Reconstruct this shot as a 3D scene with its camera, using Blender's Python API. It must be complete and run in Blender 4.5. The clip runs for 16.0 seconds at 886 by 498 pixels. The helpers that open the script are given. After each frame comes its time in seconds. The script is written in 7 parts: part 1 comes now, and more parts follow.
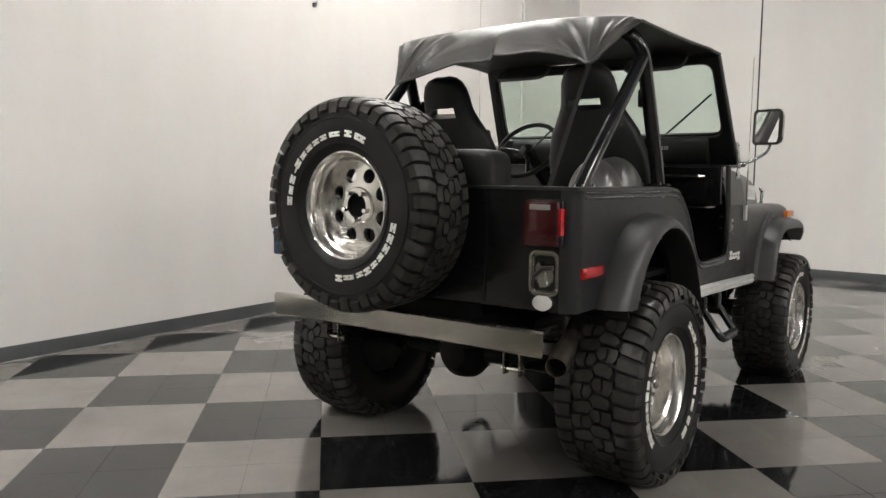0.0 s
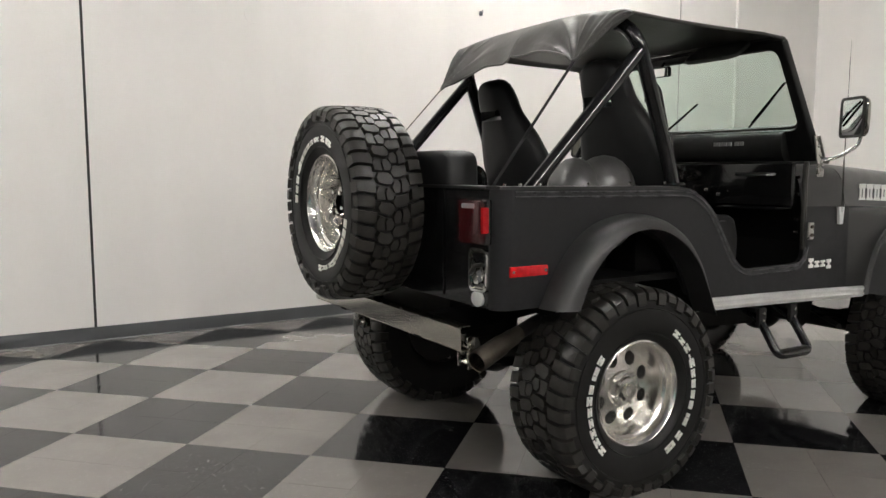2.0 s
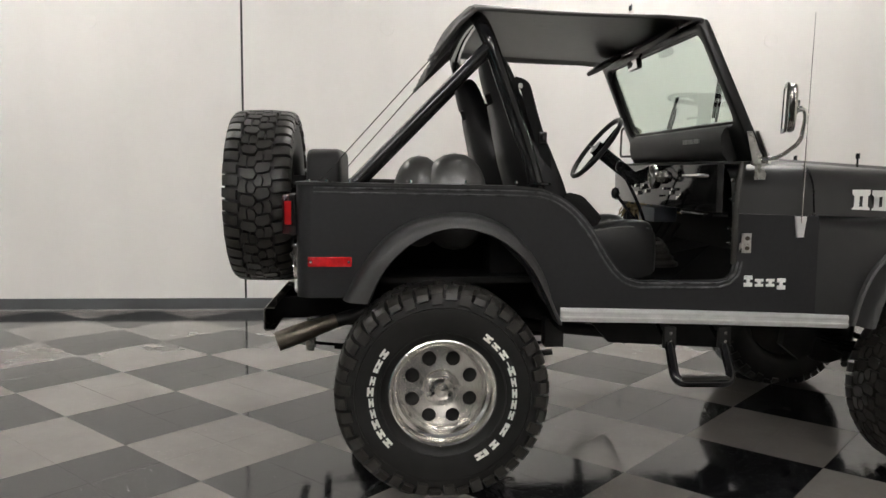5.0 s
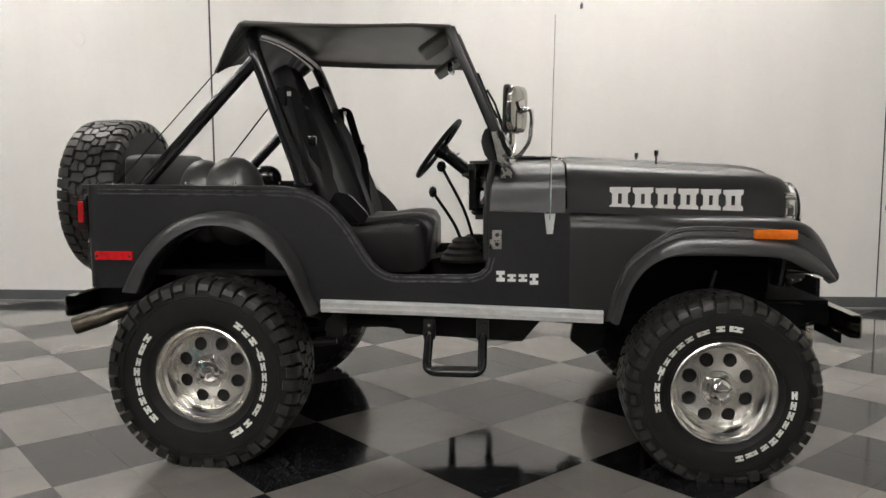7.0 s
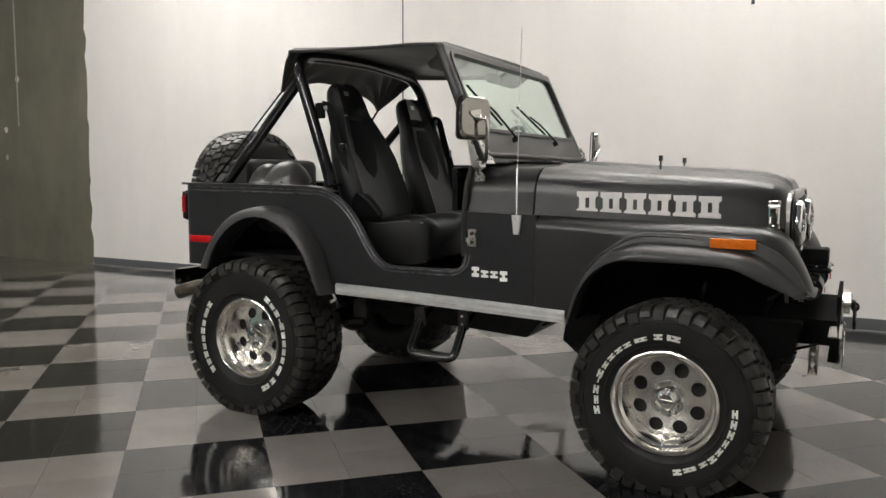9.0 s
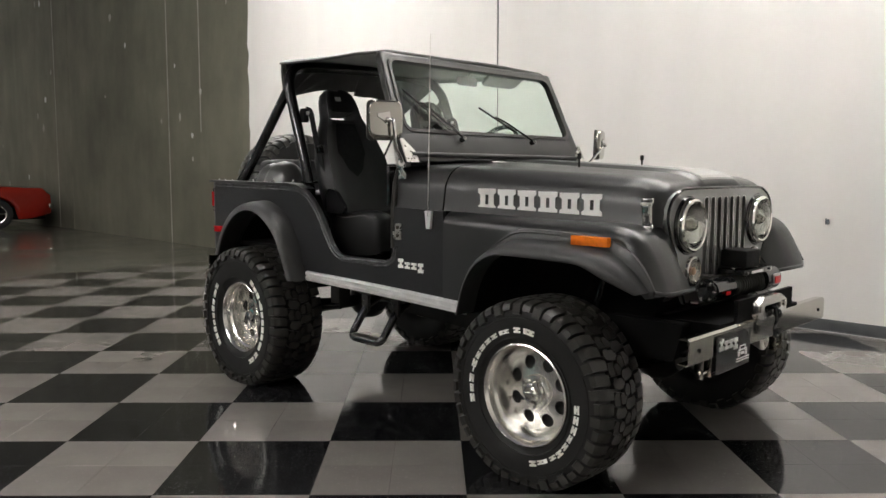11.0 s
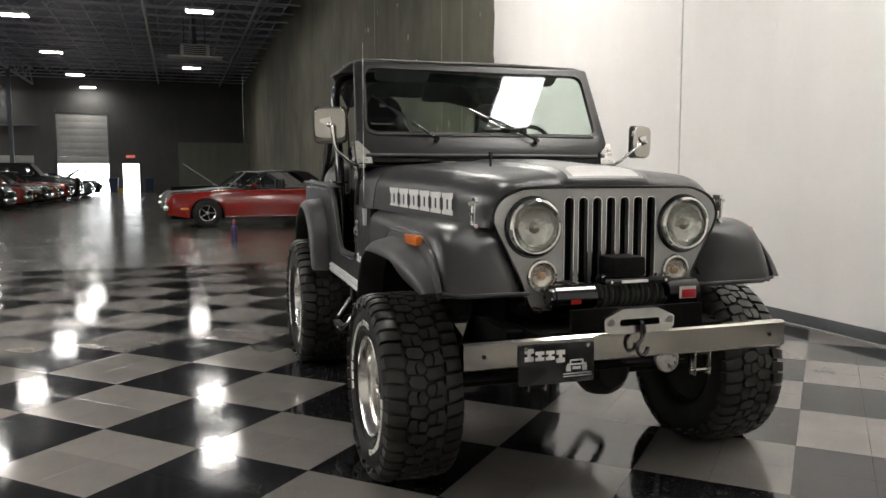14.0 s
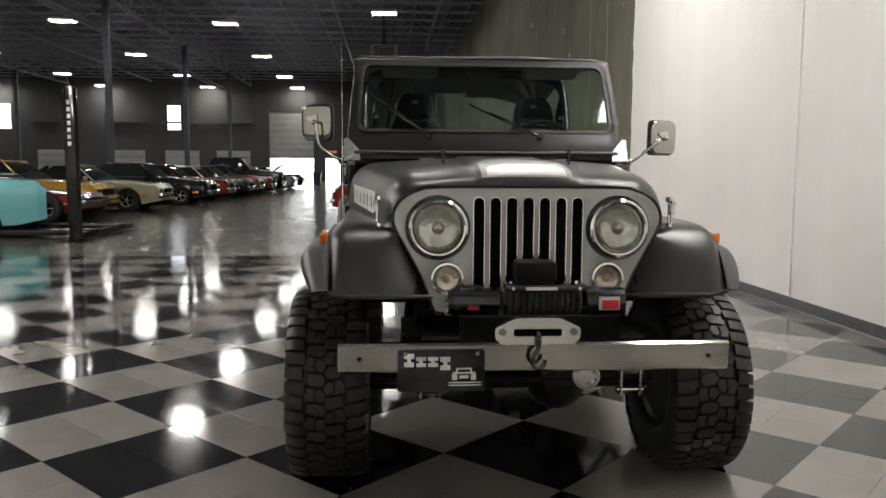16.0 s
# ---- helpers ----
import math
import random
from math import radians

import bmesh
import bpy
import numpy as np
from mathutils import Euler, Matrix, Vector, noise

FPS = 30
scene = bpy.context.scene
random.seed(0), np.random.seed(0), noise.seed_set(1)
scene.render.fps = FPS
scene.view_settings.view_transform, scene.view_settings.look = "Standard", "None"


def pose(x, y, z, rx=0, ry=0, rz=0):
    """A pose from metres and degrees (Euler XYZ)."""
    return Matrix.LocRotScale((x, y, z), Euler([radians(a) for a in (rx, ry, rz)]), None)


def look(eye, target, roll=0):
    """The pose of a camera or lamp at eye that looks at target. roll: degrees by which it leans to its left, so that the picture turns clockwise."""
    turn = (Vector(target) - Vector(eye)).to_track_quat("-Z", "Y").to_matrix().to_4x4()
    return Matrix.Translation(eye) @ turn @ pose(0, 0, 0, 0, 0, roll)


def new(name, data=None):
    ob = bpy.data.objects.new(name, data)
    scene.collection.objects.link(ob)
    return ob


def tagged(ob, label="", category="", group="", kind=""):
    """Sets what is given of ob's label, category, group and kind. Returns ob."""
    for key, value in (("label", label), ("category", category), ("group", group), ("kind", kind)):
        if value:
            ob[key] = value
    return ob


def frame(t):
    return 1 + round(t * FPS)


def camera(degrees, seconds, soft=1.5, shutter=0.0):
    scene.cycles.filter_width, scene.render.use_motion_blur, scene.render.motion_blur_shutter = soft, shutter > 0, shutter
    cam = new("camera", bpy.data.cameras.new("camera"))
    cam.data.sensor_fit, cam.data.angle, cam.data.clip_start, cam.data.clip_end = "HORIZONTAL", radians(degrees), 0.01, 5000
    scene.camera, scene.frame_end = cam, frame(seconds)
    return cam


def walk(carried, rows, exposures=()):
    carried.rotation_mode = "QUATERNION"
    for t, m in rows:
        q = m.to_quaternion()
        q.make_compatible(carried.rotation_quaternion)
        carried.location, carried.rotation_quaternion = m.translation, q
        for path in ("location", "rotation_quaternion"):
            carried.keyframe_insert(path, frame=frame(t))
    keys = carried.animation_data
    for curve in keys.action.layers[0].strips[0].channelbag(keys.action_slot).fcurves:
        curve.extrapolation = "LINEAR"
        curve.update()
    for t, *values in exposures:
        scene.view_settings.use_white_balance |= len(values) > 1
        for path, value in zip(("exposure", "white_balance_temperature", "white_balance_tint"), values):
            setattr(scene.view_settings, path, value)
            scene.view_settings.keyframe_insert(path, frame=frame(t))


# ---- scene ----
cam = camera(59.3, 16.0, soft=1.5)
PATH = [
    (0, (-0.089, 0.089, 1.258), (1.51, 1.274, 1.055), 0.5),
    (0.5, (0.072, -0.199, 1.26), (1.528, 1.156, 1.054), 0.5),
    (1, (0.297, -0.481, 1.264), (1.61, 1.013, 1.058), 0.1),
    (1.5, (0.531, -0.732, 1.284), (1.703, 0.874, 1.066), -0.4),
    (2, (0.777, -0.939, 1.262), (1.803, 0.765, 1.058), -0.1),
    (2.5, (1.052, -1.13, 1.257), (1.94, 0.65, 1.053), 0.1),
    (3, (1.37, -1.307, 1.256), (2.12, 0.536, 1.046), 0.2),
    (5.3, (2.939, -1.758, 1.247), (3.047, 0.229, 1.049), 0.4),
    (5.5, (3.083, -1.786, 1.247), (3.173, 0.202, 1.05), 0.3),
    (6, (3.443, -1.857, 1.262), (3.481, 0.132, 1.058), 0.2),
    (6.5, (3.823, -1.917, 1.222), (3.787, 0.074, 1.041), -0.0),
    (7, (4.22, -1.947, 1.261), (4.067, 0.037, 1.057), -0.2),
    (7.5, (4.612, -1.959, 1.26), (4.259, -0.001, 1.06), 0.0),
    (8, (4.946, -1.965, 1.27), (4.411, -0.049, 1.065), 0.1),
    (8.2, (5.107, -1.963, 1.268), (4.488, -0.072, 1.065), 0.1),
    (10.3, (6.579, -1.529, 1.242), (5.336, 0.026, 1.056), 0.4),
    (10.5, (6.698, -1.463, 1.24), (5.424, 0.067, 1.054), 0.3),
    (11, (7.008, -1.25, 1.257), (5.622, 0.178, 1.06), 0.2),
    (11.5, (7.287, -1.015, 1.256), (5.801, 0.309, 1.06), 0.0),
    (12, (7.54, -0.756, 1.262), (5.963, 0.457, 1.061), 0.0),
    (12.5, (7.751, -0.483, 1.268), (6.075, 0.591, 1.066), 0.2),
    (13, (7.937, -0.18, 1.261), (6.176, 0.746, 1.061), 0.1),
    (13.5, (8.105, 0.126, 1.26), (6.278, 0.916, 1.058), 0.1),
    (14, (8.23, 0.44, 1.245), (6.346, 1.081, 1.054), -0.1),
    (14.5, (8.33, 0.711, 1.248), (6.407, 1.223, 1.054), 0.0),
    (15, (8.371, 1.026, 1.267), (6.418, 1.404, 1.057), 0.1),
    (15.5, (8.383, 1.301, 1.264), (6.41, 1.551, 1.055), 0.1),
    (16, (8.376, 1.547, 1.256), (6.392, 1.688, 1.053), 0.3),
]
walk(cam, [(t, look(eye, target, roll)) for t, eye, target, roll in PATH], exposures=[(0, 0.46), (3, 0.43), (8, 0.37), (12, 0.48), (14, 0.50), (16, 0.40)])

# ---- world, sun and exposure ----
world = bpy.data.worlds.new("daylight")
scene.world = world
world.use_nodes = True
wn = world.node_tree
sky = wn.nodes.new("ShaderNodeTexSky")
sky.sky_type = "NISHITA"
sky.sun_disc = False
sky.sun_elevation, sky.sun_rotation = radians(48), radians(200)
wn.nodes["Background"].inputs["Strength"].default_value = 0.15
wn.links.new(sky.outputs["Color"], wn.nodes["Background"].inputs["Color"])
sun = new("sun", bpy.data.lights.new("sun", "SUN"))
sun.data.energy, sun.data.angle, sun.data.color = 3.0, radians(0.5), (1.0, 0.95, 0.88)
sun.matrix_world = look((-60, 20, 60), (-52, 0, 0))

PANEL_GLOW, BAY_GLOW = 23.0, 52.0

# ---- materials ----
def material(name, base, rough=0.5, metal=0.0, coat=0.0, vary=0.0, scale=8.0, bump=0.0, bump_scale=120.0,
             rough_vary=0.0, transmit=0.0, ior=1.45, glow=None, spec=0.5, stain=0.0, stain_scale=1.2, per_piece=0.0, island=0.0):
    m = bpy.data.materials.new(name)
    m.use_nodes = True
    t = m.node_tree
    b = t.nodes["Principled BSDF"]
    b.inputs["Base Color"].default_value = (*base, 1)
    b.inputs["Roughness"].default_value = rough
    b.inputs["Metallic"].default_value = metal
    b.inputs["Coat Weight"].default_value = coat
    b.inputs["Coat Roughness"].default_value = 0.05
    b.inputs["Transmission Weight"].default_value = transmit
    b.inputs["IOR"].default_value = ior
    b.inputs["Specular IOR Level"].default_value = spec
    co = t.nodes.new("ShaderNodeTexCoord").outputs["Object"]
    colour = None

    def noise_node(sc, detail=5.0, r=0.6):
        n = t.nodes.new("ShaderNodeTexNoise")
        n.inputs["Scale"].default_value, n.inputs["Detail"].default_value, n.inputs["Roughness"].default_value = sc, detail, r
        t.links.new(co, n.inputs["Vector"])
        return n.outputs["Fac"]

    def gain(fac, amount, prev, lo=0.3, hi=0.7):
        r = t.nodes.new("ShaderNodeMapRange")
        r.inputs["From Min"].default_value, r.inputs["From Max"].default_value = lo, hi
        r.inputs["To Min"].default_value, r.inputs["To Max"].default_value = 1 - amount, 1 + amount
        t.links.new(fac, r.inputs["Value"])
        mul = t.nodes.new("ShaderNodeVectorMath")
        mul.operation = "SCALE"
        if prev is None:
            mul.inputs[0].default_value = base
        else:
            t.links.new(prev, mul.inputs[0])
        t.links.new(r.outputs["Result"], mul.inputs["Scale"])
        return mul.outputs["Vector"]

    if vary:
        colour = gain(noise_node(scale), vary, colour)
    if stain:
        colour = gain(noise_node(stain_scale, 7.0, 0.65), stain, colour, 0.35, 0.65)
    if per_piece:
        colour = gain(t.nodes.new("ShaderNodeObjectInfo").outputs["Random"], per_piece, colour, 0, 1)
    if island:
        colour = gain(t.nodes.new("ShaderNodeNewGeometry").outputs["Random Per Island"], island, colour, 0, 1)
    if colour is not None:
        t.links.new(colour, b.inputs["Base Color"])
    if rough_vary:
        r = t.nodes.new("ShaderNodeMapRange")
        r.inputs["From Min"].default_value, r.inputs["From Max"].default_value = 0.3, 0.7
        r.inputs["To Min"].default_value, r.inputs["To Max"].default_value = max(0.01, rough - rough_vary), rough + rough_vary
        t.links.new(noise_node(scale * 0.6 + 1.0), r.inputs["Value"])
        t.links.new(r.outputs["Result"], b.inputs["Roughness"])
    if bump:
        bn = t.nodes.new("ShaderNodeBump")
        bn.inputs["Strength"].default_value, bn.inputs["Distance"].default_value = 1.0, bump
        t.links.new(noise_node(bump_scale, 3.0), bn.inputs["Height"])
        t.links.new(bn.outputs["Normal"], b.inputs["Normal"])
    if glow:
        b.inputs["Emission Color"].default_value = (*glow[0], 1)
        b.inputs["Emission Strength"].default_value = glow[1]
    return m


def streaked_wall(name, base, amount, rough, scale=(0.9, 0.9, 0.16), patch=0.1, bump=0.002):
    """Paint or concrete on a wall: upright streaks, broad patches and a fine grain."""
    m = material(name, base, rough, vary=patch, scale=0.5, bump=bump, bump_scale=60.0)
    t = m.node_tree
    b = t.nodes["Principled BSDF"]
    before = b.inputs["Base Color"].links[0].from_socket
    mp = t.nodes.new("ShaderNodeMapping")
    mp.inputs["Scale"].default_value = scale
    tc = [n for n in t.nodes if n.type == "TEX_COORD"][0]
    t.links.new(tc.outputs["Object"], mp.inputs["Vector"])
    n = t.nodes.new("ShaderNodeTexNoise")
    n.inputs["Scale"].default_value, n.inputs["Detail"].default_value = 3.0, 8.0
    t.links.new(mp.outputs["Vector"], n.inputs["Vector"])
    r = t.nodes.new("ShaderNodeMapRange")
    r.inputs["From Min"].default_value, r.inputs["From Max"].default_value = 0.35, 0.65
    r.inputs["To Min"].default_value, r.inputs["To Max"].default_value = 1 - amount, 1 + amount
    t.links.new(n.outputs["Fac"], r.inputs["Value"])
    mul = t.nodes.new("ShaderNodeVectorMath")
    mul.operation = "SCALE"
    t.links.new(before, mul.inputs[0])
    t.links.new(r.outputs["Result"], mul.inputs["Scale"])
    t.links.new(mul.outputs["Vector"], b.inputs["Base Color"])
    return m


def speckled_tile(name, base, fleck, amount, rough):
    """Vinyl composition tile: small flecks, faint clouding, scuffed gloss."""
    m = material(name, base, rough, vary=0.12, scale=2.2, rough_vary=0.04, per_piece=0.06, bump=0.0004, bump_scale=9.0, spec=1.0)
    t = m.node_tree
    b = t.nodes["Principled BSDF"]
    before = b.inputs["Base Color"].links[0].from_socket
    tc = [n for n in t.nodes if n.type == "TEX_COORD"][0]
    g = t.nodes.new("ShaderNodeNewGeometry")
    n = t.nodes.new("ShaderNodeTexNoise")
    n.inputs["Scale"].default_value, n.inputs["Detail"].default_value, n.inputs["Roughness"].default_value = 62.0, 3.0, 0.75
    t.links.new(g.outputs["Position"], n.inputs["Vector"])
    n2 = t.nodes.new("ShaderNodeTexNoise")
    n2.inputs["Scale"].default_value = 2.0
    t.links.new(g.outputs["Position"], n2.inputs["Vector"])
    add = t.nodes.new("ShaderNodeMath")
    add.operation = "MULTIPLY_ADD"
    t.links.new(n2.outputs["Fac"], add.inputs[0])
    add.inputs[1].default_value = 0.16
    t.links.new(n.outputs["Fac"], add.inputs[2])
    r = t.nodes.new("ShaderNodeMapRange")
    r.inputs["From Min"].default_value, r.inputs["From Max"].default_value = 0.705, 0.768
    r.inputs["To Min"].default_value, r.inputs["To Max"].default_value = 0.0, amount
    t.links.new(add.outputs[0], r.inputs["Value"])
    mx = t.nodes.new("ShaderNodeMix")
    mx.data_type = "RGBA"
    t.links.new(r.outputs["Result"], mx.inputs["Factor"])
    t.links.new(before, mx.inputs[6])
    mx.inputs[7].default_value = (*fleck, 1)
    t.links.new(mx.outputs[2], b.inputs["Base Color"])
    return m


M_WHITE = streaked_wall("white_wall_paint", (0.82, 0.805, 0.78), 0.02, 0.55, patch=0.03, bump=0.0012)
M_CONCRETE = streaked_wall("bare_concrete", (0.152, 0.148, 0.110), 0.09, 0.8, scale=(1.1, 1.1, 0.30), patch=0.30, bump=0.003)
M_DARKWALL = streaked_wall("grey_painted_wall", (0.076, 0.076, 0.074), 0.05, 0.7, patch=0.1)
M_SEAM = material("sealant_seam", (0.03, 0.03, 0.03), 0.6, vary=0.2)
M_SEAM_PALE = material("painted_seam", (0.62, 0.61, 0.59), 0.6, vary=0.05)
M_BASE = material("grey_cove_base", (0.10, 0.105, 0.11), 0.35, vary=0.1, scale=3.0)
M_TILE_L = speckled_tile("light_grey_tile", (0.196, 0.182, 0.169), (0.32, 0.30, 0.28), 0.5, 0.10)
M_TILE_D = speckled_tile("black_tile", (0.011, 0.011, 0.012), (0.34, 0.33, 0.32), 0.55, 0.085)
M_SLAB = material("polished_concrete", (0.080, 0.078, 0.063), 0.2, vary=0.2, scale=0.7, stain=0.2, stain_scale=0.25, rough_vary=0.06, bump=0.0006, bump_scale=4.0)
M_ROOF = material("dark_roof_deck", (0.185, 0.190, 0.250), 0.55, vary=0.25, scale=1.0, stain=0.2, stain_scale=0.4)
M_JOIST = material("primed_joist_steel", (0.40, 0.405, 0.46), 0.5, vary=0.25, scale=1.5)
M_STEEL = material("dull_painted_steel", (0.10, 0.11, 0.13), 0.5, metal=0.3, vary=0.2, scale=2.0)
M_PANEL = material("lamp_diffuser", (0.9, 0.9, 0.9), 0.5, glow=((1.0, 0.965, 0.915), PANEL_GLOW))
M_BAY = material("bay_lamp_diffuser", (0.9, 0.9, 0.9), 0.5, glow=((1.0, 0.965, 0.91), BAY_GLOW))
M_LAMPBODY = material("lamp_housing", (0.6, 0.6, 0.6), 0.4, vary=0.1)
M_DOORPANEL = material("white_dock_door", (0.40, 0.40, 0.385), 0.5, vary=0.08, scale=1.0, stain=0.08)
M_PANE = material("window_light", (0.8, 0.85, 0.9), 0.4, glow=((0.86, 0.92, 1.0), 1.6))

M_BODY = material("matte_black_paint", (0.0082, 0.0084, 0.0099), 0.40, vary=0.25, scale=60.0, bump=0.0010, bump_scale=300.0, spec=0.66, rough_vary=0.05, stain=0.12, stain_scale=3.0)
# lighter base paints the thin highlight along the tub's edge beads
M_BEAD = material("edge_highlight", (0.085, 0.085, 0.087), 0.25, vary=0.6, scale=25.0)
M_HOOD = material("satin_black_paint", (0.0150, 0.0149, 0.0149), 0.33, vary=0.12, scale=12.0, bump=0.00030, bump_scale=420.0, spec=0.85, rough_vary=0.04, stain=0.08, stain_scale=2.5)
# darker copy of the hood paint, with the windshield frame's shade in its base
M_SHIELD = material("satin_black_shaded", (0.0095, 0.0094, 0.0092), 0.30, vary=0.15, scale=12.0, spec=0.55)
M_BRACKET = material("bright_plated_bracket", (0.58, 0.57, 0.54), 0.3, metal=1.0, vary=0.15, scale=30.0, rough_vary=0.08)
M_REARGLOSS = material("glossy_black_panel", (0.009, 0.009, 0.0093), 0.24, vary=0.1, scale=10.0, coat=0.3)
M_FLARE = material("satin_black_flare", (0.027, 0.0267, 0.0266), 0.42, vary=0.15, scale=20.0, bump=0.0007, bump_scale=320.0, spec=0.85)
M_FRAME = material("chassis_black", (0.0150, 0.0147, 0.0140), 0.46, vary=0.3, scale=12.0, spec=0.25)
M_TUBE = material("gloss_black_tube", (0.010, 0.010, 0.0105), 0.15, vary=0.1, coat=0.5)
M_CHROME = material("chrome", (0.80, 0.79, 0.76), 0.10, metal=1.0, vary=0.03, scale=3.0, rough_vary=0.03)
M_STAINLESS = material("polished_stainless", (0.52, 0.50, 0.45), 0.11, metal=1.0, vary=0.08, scale=3.0, rough_vary=0.03)
M_ALU = material("polished_aluminium", (0.80, 0.78, 0.74), 0.25, metal=1.0, vary=0.04, scale=6.0, rough_vary=0.03)
M_STRIP = material("brushed_aluminium", (0.80, 0.80, 0.79), 0.36, metal=0.55, vary=0.10, scale=14.0)
M_RUBBER = material("tyre_rubber", (0.0275, 0.0258, 0.0228), 0.36, vary=0.3, scale=22.0, bump=0.001, bump_scale=120.0, stain=0.25, stain_scale=7.0, island=0.10)
M_WALLRUBBER = material("tyre_sidewall_rubber", (0.0125, 0.0123, 0.0118), 0.5, vary=0.25, scale=10.0, spec=0.35)
M_SIDEWALL = material("tyre_sidewall_mark", (0.85, 0.84, 0.79), 0.5, vary=0.08, scale=30.0)
M_VINYL = material("black_vinyl", (0.013, 0.013, 0.0135), 0.42, vary=0.15, scale=14.0, bump=0.0006, bump_scale=160.0, spec=0.35)
M_SHINY = material("shiny_black_vinyl", (0.055, 0.054, 0.052), 0.36, coat=0.15, vary=0.35, scale=9.0, bump=0.0020, bump_scale=30.0, spec=1.0)
M_CLOTH = material("black_seat_cloth", (0.0105, 0.0105, 0.011), 0.85, vary=0.2, scale=40.0, bump=0.0006, bump_scale=500.0, spec=0.2)
M_CANVAS = material("black_top_vinyl", (0.052, 0.050, 0.047), 0.38, vary=0.14, scale=9.0, bump=0.0012, bump_scale=34.0, spec=0.85)
M_TUB = material("black_liner", (0.0080, 0.0080, 0.0080), 0.6, vary=0.3, scale=60.0, bump=0.0012, bump_scale=260.0, spec=0.15)
M_GLASS = material("tinted_glass", (0.79, 0.92, 0.845), 0.0, transmit=1.0, ior=1.45)
M_LENSGLASS = material("clear_lens", (0.97, 0.97, 0.95), 0.0, transmit=1.0, ior=1.08)
M_FLUTED = material("fluted_lens", (0.97, 0.98, 0.96), 0.0, transmit=1.0, ior=1.18, bump=0.0008, bump_scale=45.0)
M_RED = material("red_lens", (0.60, 0.010, 0.014), 0.12, coat=0.6, vary=0.25, scale=40.0, bump=0.001, bump_scale=180.0)
M_DEEPRED = material("dark_red_lens", (0.040, 0.0025, 0.004), 0.14, coat=0.6, vary=0.25, scale=40.0, bump=0.001, bump_scale=180.0)
M_MIDRED = material("red_side_lens", (0.42, 0.008, 0.011), 0.14, coat=0.5, vary=0.25, scale=40.0)
M_AMBER = material("amber_lens", (0.85, 0.20, 0.015), 0.15, coat=0.5, vary=0.15, scale=40.0, bump=0.001, bump_scale=180.0)
M_GRILLE = material("silver_grille_paint", (0.42, 0.42, 0.41), 0.27, metal=0.6, vary=0.06, scale=10.0, coat=0.4)
M_DECAL = material("silver_decal", (0.88, 0.87, 0.85), 0.34, vary=0.03, scale=20.0)
M_HOODFILM = material("silver_hood_film", (0.60, 0.59, 0.575), 0.36, metal=0.0, vary=0.05, scale=16.0)
M_DECALDARK = material("grey_pinstripe", (0.26, 0.26, 0.255), 0.35, vary=0.05)
# near-black base that puts the shade of recesses and undersides into the colour
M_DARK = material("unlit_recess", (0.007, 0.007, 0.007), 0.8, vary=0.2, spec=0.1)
M_PLATEBLUE = material("blue_plate_paint", (0.03, 0.07, 0.16), 0.4, vary=0.1)
M_WIRE = material("coloured_wire", (0.25, 0.18, 0.08), 0.5, vary=0.4, scale=60.0)
M_REFLECT = material("lamp_reflector", (0.60, 0.60, 0.56), 0.20, metal=1.0, vary=0.25, scale=26.0, bump=0.003, bump_scale=20.0)
M_DASH = material("dash_paint", (0.010, 0.010, 0.010), 0.08, spec=0.5, vary=0.15, scale=14.0)
M_VISOR = material("grey_visor_vinyl", (0.10, 0.10, 0.095), 0.5, vary=0.2, scale=14.0, bump=0.0006, bump_scale=200.0)
M_PAD = material("faded_crash_pad", (0.0115, 0.0115, 0.0112), 0.5, vary=0.25, scale=16.0, bump=0.0006, bump_scale=200.0)
M_SIGNAL = material("clear_lamp_reflector", (0.62, 0.57, 0.52), 0.22, metal=0.8, vary=0.2, scale=40.0)
M_BULB = material("pale_amber_bulb", (0.55, 0.36, 0.24), 0.3, vary=0.1)
M_MIRROR = material("mirror_glass", (0.9, 0.9, 0.9), 0.01, metal=1.0)
M_REDPLASTIC = material("red_plastic", (0.5, 0.02, 0.02), 0.35, vary=0.1)
M_RUST = material("heat_stained_steel", (0.12, 0.105, 0.085), 0.36, metal=0.9, vary=0.35, scale=18.0)


# ---- small builders ----
def part(name, bm, material_, parent=None, label="", smooth=38.0):
    """One bmesh as one mesh object, under a thing or a part."""
    bmesh.ops.recalc_face_normals(bm, faces=bm.faces[:])
    limit = radians(smooth)
    for f in bm.faces:
        f.smooth = True
    for e in bm.edges:
        if len(e.link_faces) == 2 and e.calc_face_angle(0) > limit:
            e.smooth = False
    me = bpy.data.meshes.new(name)
    bm.to_mesh(me)
    bm.free()
    for m in (material_ if isinstance(material_, (list, tuple)) else [material_]):
        me.materials.append(m)
    ob = new(name, me)
    if parent is not None:
        ob.parent = parent
    if label:
        ob["label"] = label
    return ob


def B():
    return bmesh.new()


def pieces(name, bm, material_, parent=None, label="", smooth=38.0):
    """Each loose piece of one bmesh as a mesh object of its own."""
    left = set(bm.verts)
    out = []
    while left:
        stack = [left.pop()]
        isle = set(stack)
        while stack:
            v = stack.pop()
            for e in v.link_edges:
                o = e.other_vert(v)
                if o not in isle:
                    isle.add(o)
                    stack.append(o)
        left -= isle
        nb = bmesh.new()
        at = {v: nb.verts.new(v.co) for v in isle}
        for f in {f for v in isle for f in v.link_faces}:
            nb.faces.new([at[v] for v in f.verts]).material_index = f.material_index
        out.append(part(name, nb, material_, parent, label, smooth))
    bm.free()
    return out


